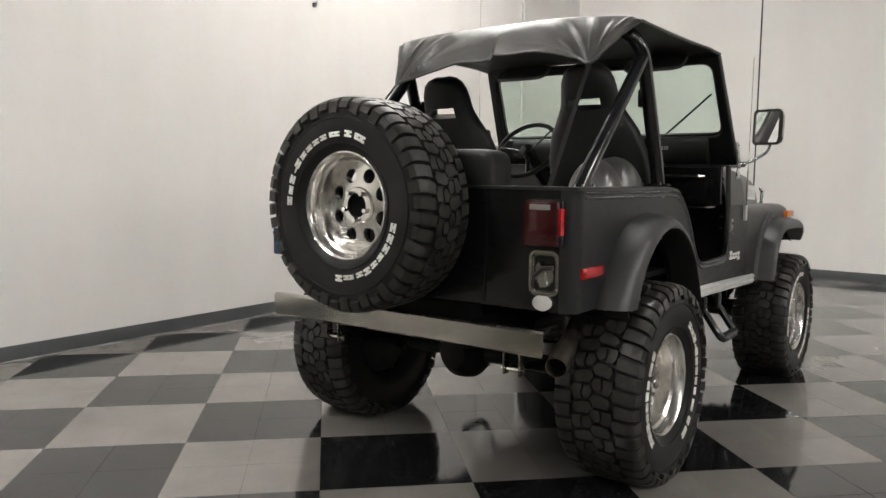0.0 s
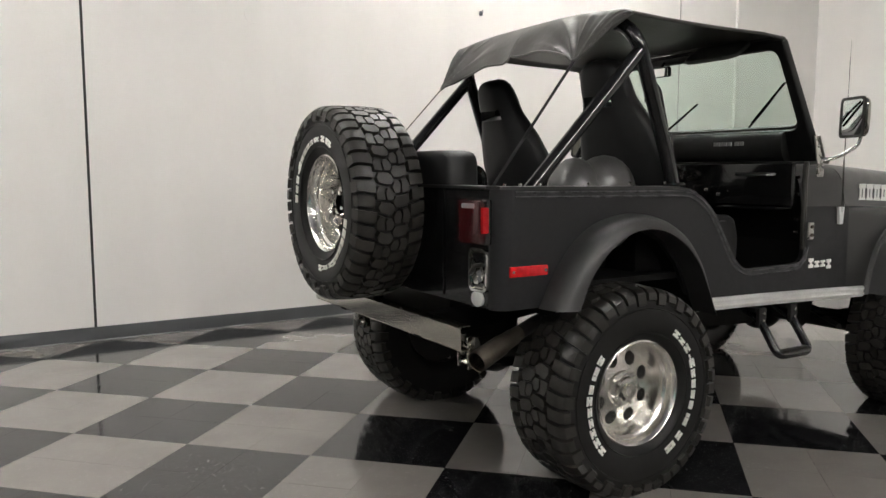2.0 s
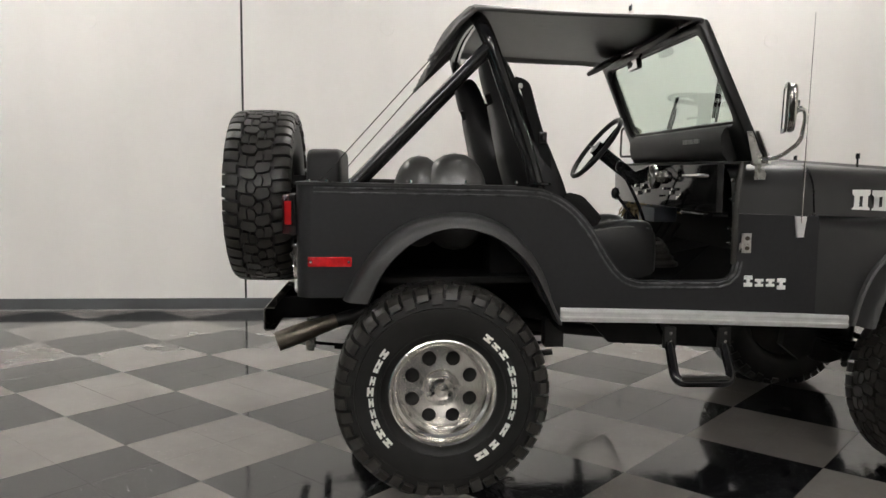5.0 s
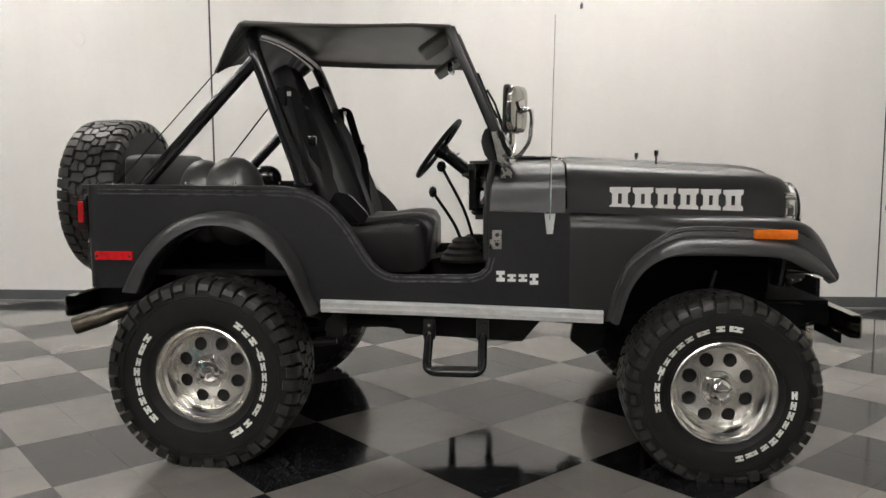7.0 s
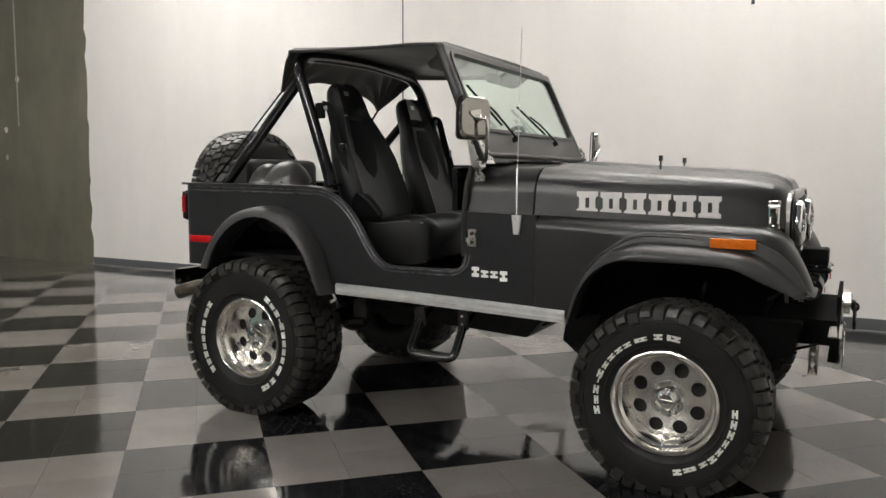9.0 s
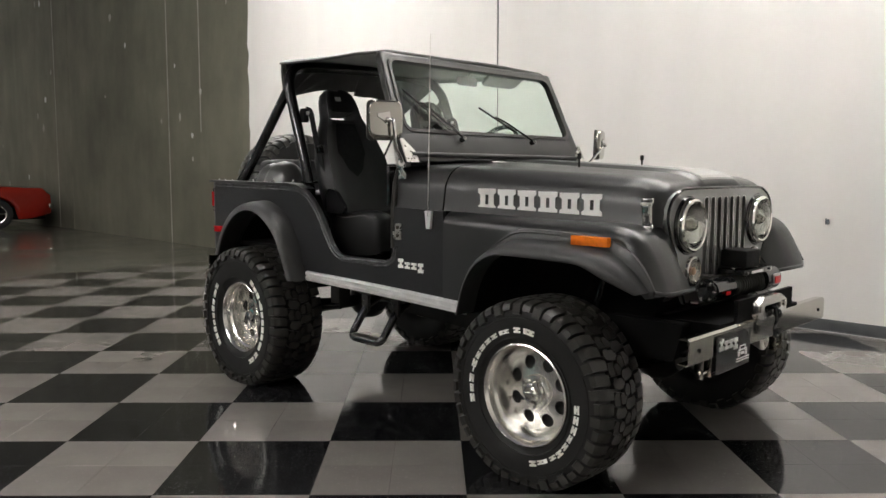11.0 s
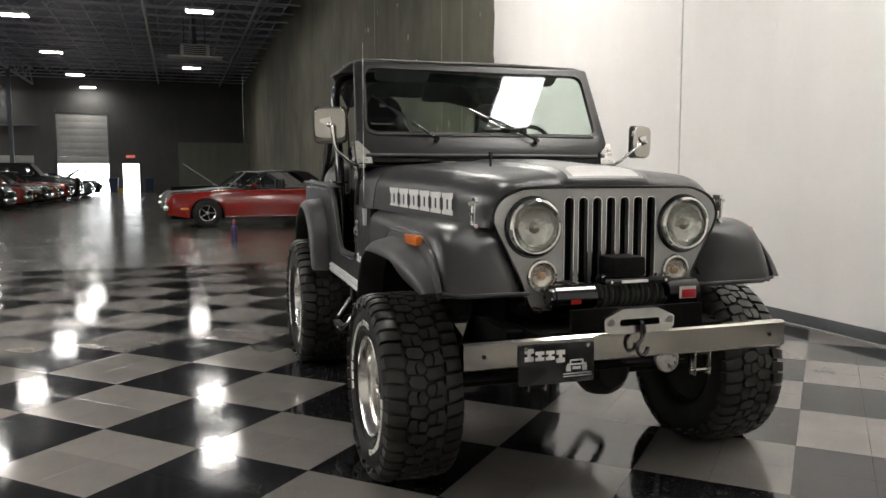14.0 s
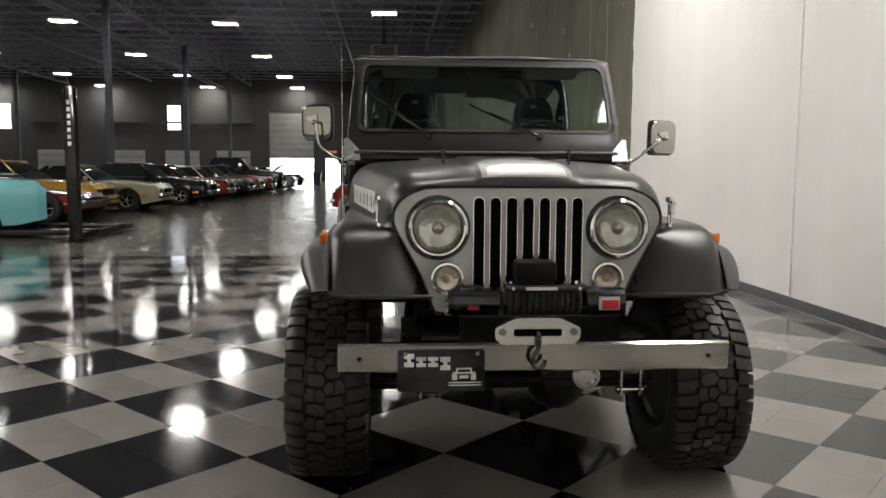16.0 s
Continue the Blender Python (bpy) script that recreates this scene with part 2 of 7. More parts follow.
def box(bm, x0, x1, y0, y1, z0, z1, bevel=0.0, m=None, mi=0):
    r = bmesh.ops.create_cube(bm, size=1.0)
    vs = r["verts"]
    bmesh.ops.scale(bm, vec=(x1 - x0, y1 - y0, z1 - z0), verts=vs)
    bmesh.ops.translate(bm, vec=((x0 + x1) / 2, (y0 + y1) / 2, (z0 + z1) / 2), verts=vs)
    if bevel:
        es = list({e for v in vs for e in v.link_edges})
        out = bmesh.ops.bevel(bm, geom=es, offset=bevel, segments=2, profile=0.6, affect="EDGES")
        vs = list({v for f in out["faces"] for v in f.verts} | {v for v in vs if v.is_valid})
        seen, stack = set(vs), list(vs)
        while stack:
            v = stack.pop()
            for e in v.link_edges:
                o = e.other_vert(v)
                if o not in seen:
                    seen.add(o)
                    stack.append(o)
        vs = list(seen)
    if m is not None:
        bmesh.ops.transform(bm, matrix=m, verts=vs)
    if mi:
        for f in {f for v in vs for f in v.link_faces}:
            f.material_index = mi
    return vs


def grid(bm, rows, close_u=False, close_v=False, mi=0):
    """Faces over a net of points: rows of equal length."""
    vv = [[bm.verts.new(p) for p in r] for r in rows]
    n, k = len(vv), len(vv[0])
    for i in range(n if close_u else n - 1):
        for j in range(k if close_v else k - 1):
            a, b, c, d = vv[i][j], vv[i][(j + 1) % k], vv[(i + 1) % n][(j + 1) % k], vv[(i + 1) % n][j]
            q = []
            for v in (a, b, c, d):
                if not any((v.co - w.co).length < 1e-6 for w in q):
                    q.append(v)
            if len(q) >= 3:
                f = bm.faces.new(q)
                f.material_index = mi
    return vv


def cap(bm, ring, mi=0):
    f = bm.faces.new(ring)
    f.material_index = mi
    return f


def revolve(bm, profile, m=Matrix(), seg=48, closed=False, mi=0):
    """profile: (radius, along) about the local y axis; m places it."""
    rows = []
    for i in range(seg):
        a = 2 * math.pi * i / seg
        rows.append([m @ Vector((r * math.cos(a), h, r * math.sin(a))) for r, h in profile])
    return grid(bm, rows, close_u=True, close_v=closed, mi=mi)


def spline(pts, n):
    """n points evenly along a Catmull-Rom curve through pts."""
    P = [Vector(p) for p in pts]
    P = [2 * P[0] - P[1]] + P + [2 * P[-1] - P[-2]]
    dense = []
    for i in range(1, len(P) - 2):
        for k in range(16):
            t = k / 16
            a, b, c, d = P[i - 1], P[i], P[i + 1], P[i + 2]
            dense.append(0.5 * ((2 * b) + (c - a) * t + (2 * a - 5 * b + 4 * c - d) * t * t + (3 * b - a - 3 * c + d) * t ** 3))
    dense.append(P[-2])
    acc = [0.0]
    for p, q in zip(dense, dense[1:]):
        acc.append(acc[-1] + (q - p).length)
    out, j = [], 0
    for i in range(n):
        s = acc[-1] * i / (n - 1)
        while j < len(acc) - 2 and acc[j + 1] < s:
            j += 1
        span = acc[j + 1] - acc[j]
        out.append(dense[j].lerp(dense[j + 1], (s - acc[j]) / span if span else 0))
    return out


def rounded(pts, r, n=6):
    """A path with its inner corners rounded."""
    P = [Vector(p) for p in pts]
    out = [P[0]]
    for a, b, c in zip(P, P[1:], P[2:]):
        u, v = (a - b), (c - b)
        d = min(r, u.length * 0.49, v.length * 0.49)
        p, q = b + u.normalized() * d, b + v.normalized() * d
        for i in range(n + 1):
            t = i / n
            out.append(p.lerp(b, t).lerp(b.lerp(q, t), t))
    out.append(P[-1])
    return out


def tube(bm, pts, r, seg=12, closed=False, r2=None, mi=0, flat=1.0):
    P = [Vector(p) for p in pts]
    n = len(P)
    rows, up = [], None
    for i in range(n):
        d = (P[(i + 1) % n] - P[i - 1]) if closed else (P[min(i + 1, n - 1)] - P[max(i - 1, 0)])
        d.normalize()
        if up is None:
            up = Vector((0, 0, 1)) if abs(d.z) < 0.9 else Vector((1, 0, 0))
        a = d.cross(up).normalized()
        up = a.cross(d).normalized()
        rr = r if r2 is None else r + (r2 - r) * i / (n - 1)
        rows.append([P[i] + rr * (math.cos(2 * math.pi * k / seg) * a + flat * math.sin(2 * math.pi * k / seg) * up) for k in range(seg)])
    vv = grid(bm, rows, close_u=closed, close_v=True, mi=mi)
    if not closed:
        cap(bm, vv[0][::-1], mi)
        cap(bm, vv[-1], mi)
    return vv


def prism(bm, outline, place, mi=0):
    """outline: 2D points; place(u, v, side) gives the 3D point of either side (0, 1)."""
    a = [bm.verts.new(place(u, v, 0)) for u, v in outline]
    b = [bm.verts.new(place(u, v, 1)) for u, v in outline]
    n = len(a)
    fs = [bm.faces.new(a), bm.faces.new(b[::-1])]
    for i in range(n):
        fs.append(bm.faces.new((a[i], b[i], b[(i + 1) % n], a[(i + 1) % n])))
    for f in fs:
        f.material_index = mi
    return a + b


def rrect(w, h, r, n=5, cx=0.0, cy=0.0):
    out = []
    for qx, qy, a0 in ((1, 1, 0), (-1, 1, 90), (-1, -1, 180), (1, -1, 270)):
        for i in range(n + 1):
            a = radians(a0 + 90 * i / n)
            out.append((cx + qx * (w / 2 - r) + r * math.cos(a), cy + qy * (h / 2 - r) + r * math.sin(a)))
    return out


def ring_plate(bm, outer, inner, place, mi=0):
    """A plate with one opening: outer and inner outlines of equal count."""
    rows = []
    for o, i in zip(outer, inner):
        rows.append([place(*o, 0), place(*i, 0), place(*i, 1), place(*o, 1)])
    return grid(bm, rows, close_u=True, close_v=True, mi=mi)


def thing(name, label, category, at=(0, 0, 0), turn=0.0, group=""):
    ob = new(name)
    ob.empty_display_size = 0.2
    ob.matrix_world = pose(*at, 0, 0, turn)
    return tagged(ob, label, category, group)


# ---- the hall ----
EAST, NORTH, WEST, SOUTH, ROOF = 10.05, 5.25, -52.0, -34.0, 8.6
CHECK_EDGE = -3.0


def structure(ob, label, category):
    return tagged(ob, label, category, kind="structure")


bm = B()
box(bm, WEST - 0.3, CHECK_EDGE, SOUTH - 0.3, NORTH + 0.25, -0.3, 0.0)
box(bm, CHECK_EDGE, EAST + 0.25, SOUTH - 0.3, NORTH + 0.25, -0.3, -0.006)
floor = structure(part("floor", bm, M_SLAB), "glossy grey polished concrete slab under the hall and the tiles", "floor")

bm = B()
PAINT_END = -3.37
for x0, x1 in ((PAINT_END, 1.492), (1.512, 7.565), (7.58, EAST)):
    if x0 > 0:
        box(bm, x0, x1, NORTH, NORTH + 0.22, 0, ROOF)
panels = bm
bm = B()
box(bm, PAINT_END, 1.492, NORTH, NORTH + 0.22, 0, ROOF)
wall_north = structure(part("wall_north", bm, M_WHITE), "smooth white painted tilt-up concrete wall with dark seams", "wall")
pieces("panel", panels, M_WHITE, wall_north)
bm = B()
box(bm, 1.488, 1.516, NORTH + 0.012, NORTH + 0.1, 0, ROOF)
box(bm, 7.561, 7.584, NORTH + 0.008, NORTH + 0.1, 0, ROOF)
pieces("seam", bm, M_SEAM, wall_north, "dark sealant joint between wall panels")
bm = B()
edges = [WEST, -43.0, -34.8, -26.6, -18.5, -10.4, PAINT_END]
panels = B()
for x0, x1 in zip(edges, edges[1:]):
    box(bm if x1 == PAINT_END else panels, x0 + 0.012, x1 - 0.002, NORTH + 0.003, NORTH + 0.22, 0, ROOF)
wall_concrete = structure(part("wall_north_concrete", bm, M_CONCRETE), "unpainted grey concrete panels with streaks and patches", "wall")
pieces("panel", panels, M_CONCRETE, wall_concrete)
bm = B()
for x in edges[1:-1]:
    box(bm, x - 0.004, x + 0.014, NORTH + 0.02, NORTH + 0.1, 0, ROOF)
pieces("seam", bm, M_SEAM, wall_concrete)
bm = B()
for x, z0, z1 in ((-4.86, 1.9, 8.0), (-5.97, 0.0, 8.0), (-11.2, 0.0, 8.0)):
    box(bm, x - 0.016, x + 0.016, NORTH + 0.0005, NORTH + 0.02, z0, z1)
pieces("grout_line", bm, material("pale_grout", (0.34, 0.32, 0.28), 0.8, vary=0.3, scale=3.0), wall_concrete, "pale vertical grout line on the concrete")
random.seed(4)
for i in range(26):
    bm = B()
    x, z, r = random.uniform(-16, -3.6), random.uniform(0.6, 5.5), random.uniform(0.03, 0.07)
    ring = [bm.verts.new((x + r * random.uniform(0.6, 1.1) * math.cos(a * 0.7), NORTH + 0.0015, z + 1.4 * r * random.uniform(0.6, 1.1) * math.sin(a * 0.7))) for a in range(9)]
    cap(bm, ring)
    part("patch", bm, M_SEAM_PALE if i % 3 == 0 else bpy.data.materials["pale_grout"], wall_concrete, "small pale filler patch")
# ragged brush edge where the white paint stops
bm = B()
random.seed(9)
pts = [(PAINT_END, 0)]
z = 0.0
while z < 6.0:
    pts.append((PAINT_END - random.uniform(0.0, 0.05), z))
    z += random.uniform(0.06, 0.25)
pts.append((PAINT_END, z))
prism(bm, pts, lambda u, v, s: (u, NORTH + (0.0005 if s else 0.004), v))
part("paint_edge", bm, M_WHITE, wall_north, "ragged brushed edge of the white paint")

bm = B()
box(bm, EAST, EAST + 0.22, SOUTH, 2.775, 0, 4.3)
box(bm, EAST, EAST + 0.22, 2.795, NORTH + 0.22, 0, 4.3)
wall_east = structure(part("wall_east", bm, M_WHITE), "white painted wall with one dark seam", "wall")
bm = B()
box(bm, EAST + 0.01, EAST + 0.1, 2.771, 2.799, 0, 4.3)
part("seam", bm, M_SEAM, wall_east)
# added wall out of view, white so it reflects light onto the nose
bm = B()
box(bm, EAST, EAST + 0.22, SOUTH, NORTH + 0.22, 4.302, ROOF)
structure(part("wall_east_upper", bm, M_WHITE), "unseen upper east wall, white to bounce light onto the vehicle", "wall")
bm = B()
box(bm, WEST, EAST, SOUTH - 0.22, SOUTH, 0, ROOF)
structure(part("wall_south", bm, M_DARKWALL), "plain grey hall wall", "wall")

# end wall with its openings
DOOR = (-7.4, -4.1, 5.5)
SIDE = (-3.2, -2.1, 2.05)
WINDOWS = ((-15.0, -13.9, 4.1, 5.95), (-27.4, -26.2, 4.1, 5.95))
bm = B()
cols = sorted({SOUTH, NORTH, DOOR[0], DOOR[1], SIDE[0], SIDE[1], *[w[0] for w in WINDOWS], *[w[1] for w in WINDOWS]})
for y0, y1 in zip(cols, cols[1:]):
    mid = (y0 + y1) / 2
    holes = []
    if DOOR[0] < mid < DOOR[1]:
        holes = [(0, DOOR[2])]
    if SIDE[0] < mid < SIDE[1]:
        holes = [(0, SIDE[2])]
    for w in WINDOWS:
        if w[0] < mid < w[1]:
            holes = [(w[2], w[3])]
    z = 0.0
    for h0, h1 in holes:
        if h0 > z:
            box(bm, WEST - 0.25, WEST, y0, y1, z, h0)
        z = h1
    box(bm, WEST - 0.25, WEST, y0, y1, z, ROOF)
structure(part("wall_west", bm, M_DARKWALL), "dark grey end wall with dock doors", "wall")
bm = B()
for k in range(8):
    z0 = 2.05 + k * 0.48
    box(bm, WEST - 0.12, WEST - 0.06, DOOR[0], DOOR[1], z0, z0 + 0.478, bevel=0.006)
roll = structure(part("door_1", bm, M_DOORPANEL), "white sectional dock door, raised part way", "door")
bm = B()
for y in (DOOR[0] - 0.06, DOOR[1] + 0.02):
    box(bm, WEST, WEST + 0.06, y, y + 0.06, 0, DOOR[2] + 0.3)
pieces("door_track", bm, M_STEEL, roll)
bm = B()
box(bm, WEST - 0.2, WEST - 0.15, SIDE[1], SIDE[1] + 0.05, 0, SIDE[2])
box(bm, WEST - 0.06, WEST + 0.03, SIDE[0] - 0.06, SIDE[0], 0, SIDE[2] + 0.06)
box(bm, WEST - 0.06, WEST + 0.03, SIDE[1], SIDE[1] + 0.06, 0, SIDE[2] + 0.06)
box(bm, WEST - 0.06, WEST + 0.03, SIDE[0], SIDE[1], SIDE[2], SIDE[2] + 0.06)
structure(part("door_2", bm, M_STEEL), "open side door letting daylight in", "door")
bm = B()
box(bm, WEST + 0.0, WEST + 0.06, -2.95, -2.35, 2.45, 2.65, bevel=0.01)
tagged(part("exit_sign", bm, material("exit_sign_red", (0.3, 0.05, 0.04), 0.4, glow=((1.0, 0.25, 0.2), 0.35))), "small red lit sign above the side door", "sign")
for i, w in enumerate(WINDOWS):
    bm = B()
    for k in range(8):
        z0 = w[2] + (w[3] - w[2]) * k / 8
        box(bm, WEST - 0.14, WEST - 0.12, w[0], w[1], z0 + 0.02, z0 + (w[3] - w[2]) / 8 - 0.01)
    win = structure(part("window_%d" % (i + 1), bm, M_PANE), "high louvred window glowing with daylight", "window")
    bm = B()
    for y in (w[0], w[1] - 0.05):
        box(bm, WEST - 0.1, WEST + 0.02, y, y + 0.05, w[2], w[3])
    part("window_frame", bm, M_STEEL, win)
for y in (-10.1, -13.9, -17.9, -23.2, -29.0):
    bm = B()
    for k in range(5):
        box(bm, WEST + 0.01, WEST + 0.06, y - 1.25, y + 1.25, 0.1 + k * 0.5, 0.58 + k * 0.5, bevel=0.015)
    dk = structure(part("dock_door", bm, M_DOORPANEL), "closed pale sectional dock door", "door")
    bm = B()
    box(bm, WEST + 0.01, WEST + 0.25, y - 1.5, y + 1.5, 4.6, 4.7)
    part("door_rail", bm, M_STEEL, dk)

bm = B()
box(bm, WEST - 3.2, WEST - 3.0, -12.0, 2.0, -0.2, 6.0)
structure(part("backdrop", bm, material("outdoor_brightness", (0.8, 0.8, 0.8), 0.8, glow=((0.96, 0.98, 1.0), 4.0))), "bright hazy daylight outside the doors", "backdrop")

# cove base and pipe on the white walls
for nm, args in (("baseboard", (PAINT_END, EAST, NORTH - 0.012, NORTH, 0.0, 0.105)), ("baseboard", (EAST - 0.012, EAST, SOUTH, NORTH - 0.013, 0.0, 0.105))):
    bm = B()
    box(bm, *args, bevel=0.003)
    structure(part(nm, bm, M_BASE), "dark grey vinyl cove base along the wall", "baseboard")
# paler strip added for the line of reflected light on the cove base
bm = B()
box(bm, PAINT_END, EAST - 0.02, NORTH - 0.03, NORTH - 0.013, 0.0, 0.012, bevel=0.004)
structure(part("trim", bm, material("cove_shine", (0.25, 0.25, 0.25), 0.12, vary=0.1)), "pale strip painting the bright reflection along the cove base", "trim")
bm = B()
tube(bm, [(8.48, NORTH - 0.03, 0.1), (8.48, NORTH - 0.03, ROOF)], 0.019, 10)
for z in (1.75, 3.6):
    box(bm, 8.45, 8.51, NORTH - 0.05, NORTH, z, z + 0.03)
tagged(part("conduit", bm, M_WHITE), "white painted conduit pipe strapped to the wall", "pipe")
for x, z in ((0.23, 2.49), (2.75, 2.48), (6.23, 2.45), (8.9, 2.6)):
    bm = B()
    revolve(bm, [(0.0, 0.0), (0.055, 0.0), (0.066, -0.002), (0.07, 0.004)], Matrix.Translation((x, NORTH - 0.001, z)), 28)
    part("wall_plug", bm, M_WHITE, wall_north, "round painted-over filler plug")
for x, z in ((4.91, 2.70), (7.62, 0.906), (4.92, 0.877)):
    bm = B()
    box(bm, x - 0.012, x + 0.012, NORTH - 0.03, NORTH, z - 0.02, z + 0.02, bevel=0.004)
    tube(bm, rounded([(x, NORTH - 0.02, z), (x, NORTH - 0.045, z), (x, NORTH - 0.045, z + 0.03)], 0.01), 0.004, 6)
    tagged(part("wall_hook", bm, M_STEEL), "small metal hook on the white wall", "hook")

# roof deck with joists, girders and pipes in one mesh
bm = B()
box(bm, WEST, EAST, SOUTH, NORTH, ROOF, ROOF + 0.2)


def bar(p, q, w=0.03):
    """A square bar between two points."""
    p, q = Vector(p), Vector(q)
    d = (q - p).normalized()
    a = d.cross(Vector((0, 0, 1)) if abs(d.z) < 0.9 else Vector((1, 0, 0))).normalized() * w
    b = d.cross(a).normalized() * w
    r = [[bm.verts.new(o + s * a + t * b) for s, t in ((1, 1), (-1, 1), (-1, -1), (1, -1))] for o in (p, q)]
    for k in range(4):
        bm.faces.new((r[0][k], r[0][(k + 1) % 4], r[1][(k + 1) % 4], r[1][k])).material_index = 1


x = WEST + 1.0
while x < 8:
    for zz in (ROOF - 0.08, ROOF - 0.75):
        bar((x, SOUTH, zz), (x, NORTH, zz), 0.03)
    y, k = SOUTH, 0
    while y < NORTH - 0.9:
        a, b = (ROOF - 0.75, ROOF - 0.08) if k % 2 == 0 else (ROOF - 0.08, ROOF - 0.75)
        bar((x, y, a), (x, y + 0.9, b), 0.016)
        y, k = y + 0.9, k + 1
    x += 1.85
for y in (-8.7, -22.0):
    for zz in (ROOF - 0.1, ROOF - 1.15):
        bar((WEST, y, zz), (EAST, y, zz), 0.06)
    x, k = WEST, 0
    while x < 8:
        a, b = (ROOF - 1.1, ROOF - 0.1) if k % 2 == 0 else (ROOF - 0.1, ROOF - 1.1)
        bar((x, y, a), (x + 1.4, y, b), 0.03)
        x, k = x + 1.4, k + 1
for y, zz in ((-0.6, 7.75), (3.6, 7.7), (-10.6, 7.2), (-16.0, 7.7)):
    bar((WEST, y, zz), (EAST, y, zz), 0.045)
y = SOUTH + 0.8
while y < NORTH:
    bar((WEST, y, ROOF - 0.05), (EAST, y, ROOF - 0.05), 0.035)
    y += 1.5
structure(part("ceiling", bm, [M_ROOF, M_JOIST], smooth=1.0), "dark metal roof deck on open steel joists", "ceiling")
bm = B()
tube(bm, [(WEST + 2, -10.7, 7.05), (EAST - 1, -10.7, 7.05)], 0.05, 8)
for k in range(8):
    tube(bm, [(WEST + 4 + 7 * k, -10.7, 7.05), (WEST + 4 + 7 * k, -10.7, ROOF)], 0.01, 6)
tagged(part("sprinkler_pipe", bm, M_DOORPANEL), "long pale pipe hung below the roof joists", "pipe")
bm = B()
tube(bm, [(WEST + 2, -0.55, 7.6), (EAST - 1, -0.55, 7.6)], 0.05, 8)
for k in range(8):
    tube(bm, [(WEST + 4 + 7 * k, -0.55, 7.6), (WEST + 4 + 7 * k, -0.55, ROOF)], 0.01, 6)
tagged(part("sprinkler_pipe", bm, M_DOORPANEL), "long pale pipe hung below the roof joists", "pipe")

for x in (-43.6, -32.6, -21.5, -10.5, 0.5):
    for y in (-8.7, -22.0):
        bm = B()
        box(bm, x - 0.11, x + 0.11, y - 0.11, y + 0.11, 0, ROOF - 1.15, bevel=0.01)
        box(bm, x - 0.2, x + 0.2, y - 0.2, y + 0.2, 0, 0.025)
        box(bm, x - 0.17, x + 0.17, y - 0.17, y + 0.17, ROOF - 1.2, ROOF - 1.15)
        tagged(part("column", bm, M_STEEL), "square painted steel column carrying the roof", "column", group="hall columns")


# lamps: high-bay fixtures over the whole hall
def bay_lamp(x, y):
    bm = B()
    box(bm, x - 0.27, x + 0.27, y - 0.50, y + 0.50, 7.22, 7.33, bevel=0.02)
    lamp = tagged(part("bay_lamp", bm, M_LAMPBODY), "white high-bay lamp hung from the joists, lit", "ceiling lamp", group="high-bay lamps")
    bm = B()
    box(bm, x - 0.24, x + 0.24, y - 0.46, y + 0.46, 7.195, 7.218)
    part("diffuser", bm, M_BAY, lamp, "glowing white diffuser")
    bm = B()
    for sy in (-0.4, 0.4):
        tube(bm, [(x, y + sy, 7.33), (x, y + sy * 0.2, 7.85)], 0.006, 5)
    pieces("cable", bm, M_STEEL, lamp)


for x in (-38.5, -22.4, -16.0, -5.7, 4.5):
    bay_lamp(x, 1.42)
for x in (-51.0, -43.8, -34.6, -25.2, -17.4, -5.7, 4.5):
    for y in (-5.15, -11.7, -19.2, -27.0):
        bay_lamp(x, y)


# strip panels out of view; all but the first are added for extra light
def strip_panel(x0, x1, y0, y1, z):
    bm = B()
    box(bm, x0 - 0.04, x1 + 0.04, y0 - 0.04, y1 + 0.04, z + 0.02, z + 0.12, bevel=0.01)
    lamp = tagged(part("strip_lamp", bm, M_LAMPBODY), "long flat panel lamp hung out of view, lit", "ceiling lamp", group="panel lamps")
    bm = B()
    box(bm, x0, x1, y0, y1, z, z + 0.018)
    part("diffuser", bm, M_PANEL, lamp, "glowing white diffuser")
    bm = B()
    for x in (x0 + 0.2, x1 - 0.2):
        tube(bm, [(x, (y0 + y1) / 2, z + 0.12), (x, (y0 + y1) / 2, ROOF)], 0.006, 5)
    pieces("cable", bm, M_STEEL, lamp)


strip_panel(3.75, 6.95, 3.87, 4.37, 5.0)
# added panel that brightens the west part of the white wall
strip_panel(-2.4, 0.8, 3.1, 3.6, 5.0)
# added south panels that brighten the vehicle's right side and tyres
for x0, x1 in ((-1.2, 1.4), (3.0, 5.6)):
    strip_panel(x0, x1, -5.6, -4.7, 4.6)

# unit heater under the roof
heater = thing("unit_heater", "boxy grey gas heater hung from the roof", "heater", (-29.1, 1.38, 6.4))
bm = B()
box(bm, -0.5, 0.5, -0.62, 0.62, 0.05, 0.6, bevel=0.03)
part("casing", bm, M_DOORPANEL, heater)
bm = B()
box(bm, 0.1, 0.9, -1.15, 1.15, -0.02, 0.045, bevel=0.02)
part("tray", bm, M_LAMPBODY, heater, "pale drip tray below the heater")
bm = B()
for k in range(6):
    box(bm, 0.5, 0.53, -0.48, 0.48, 0.06 + k * 0.085, 0.1 + k * 0.085)
part("grille", bm, M_DARK, heater)
bm = B()
for sx in (-0.4, 0.4):
    for sy in (-0.45, 0.45):
        tube(bm, [(sx, sy, 0.55), (sx, sy, ROOF - 6.4)], 0.012, 6)
tube(bm, [(-0.1, 0.0, 0.55), (-0.1, 0.0, 2.0)], 0.09, 10)
part("hanger", bm, M_STEEL, heater)


# ---- the off-road vehicle: local x forward from the rear axle, y to its left ----
truck = thing("off_road_vehicle", "lifted matte black open-top off-road vehicle on large mud tyres", "vehicle", (2.956, 2.077, 0), turn=-0.2)
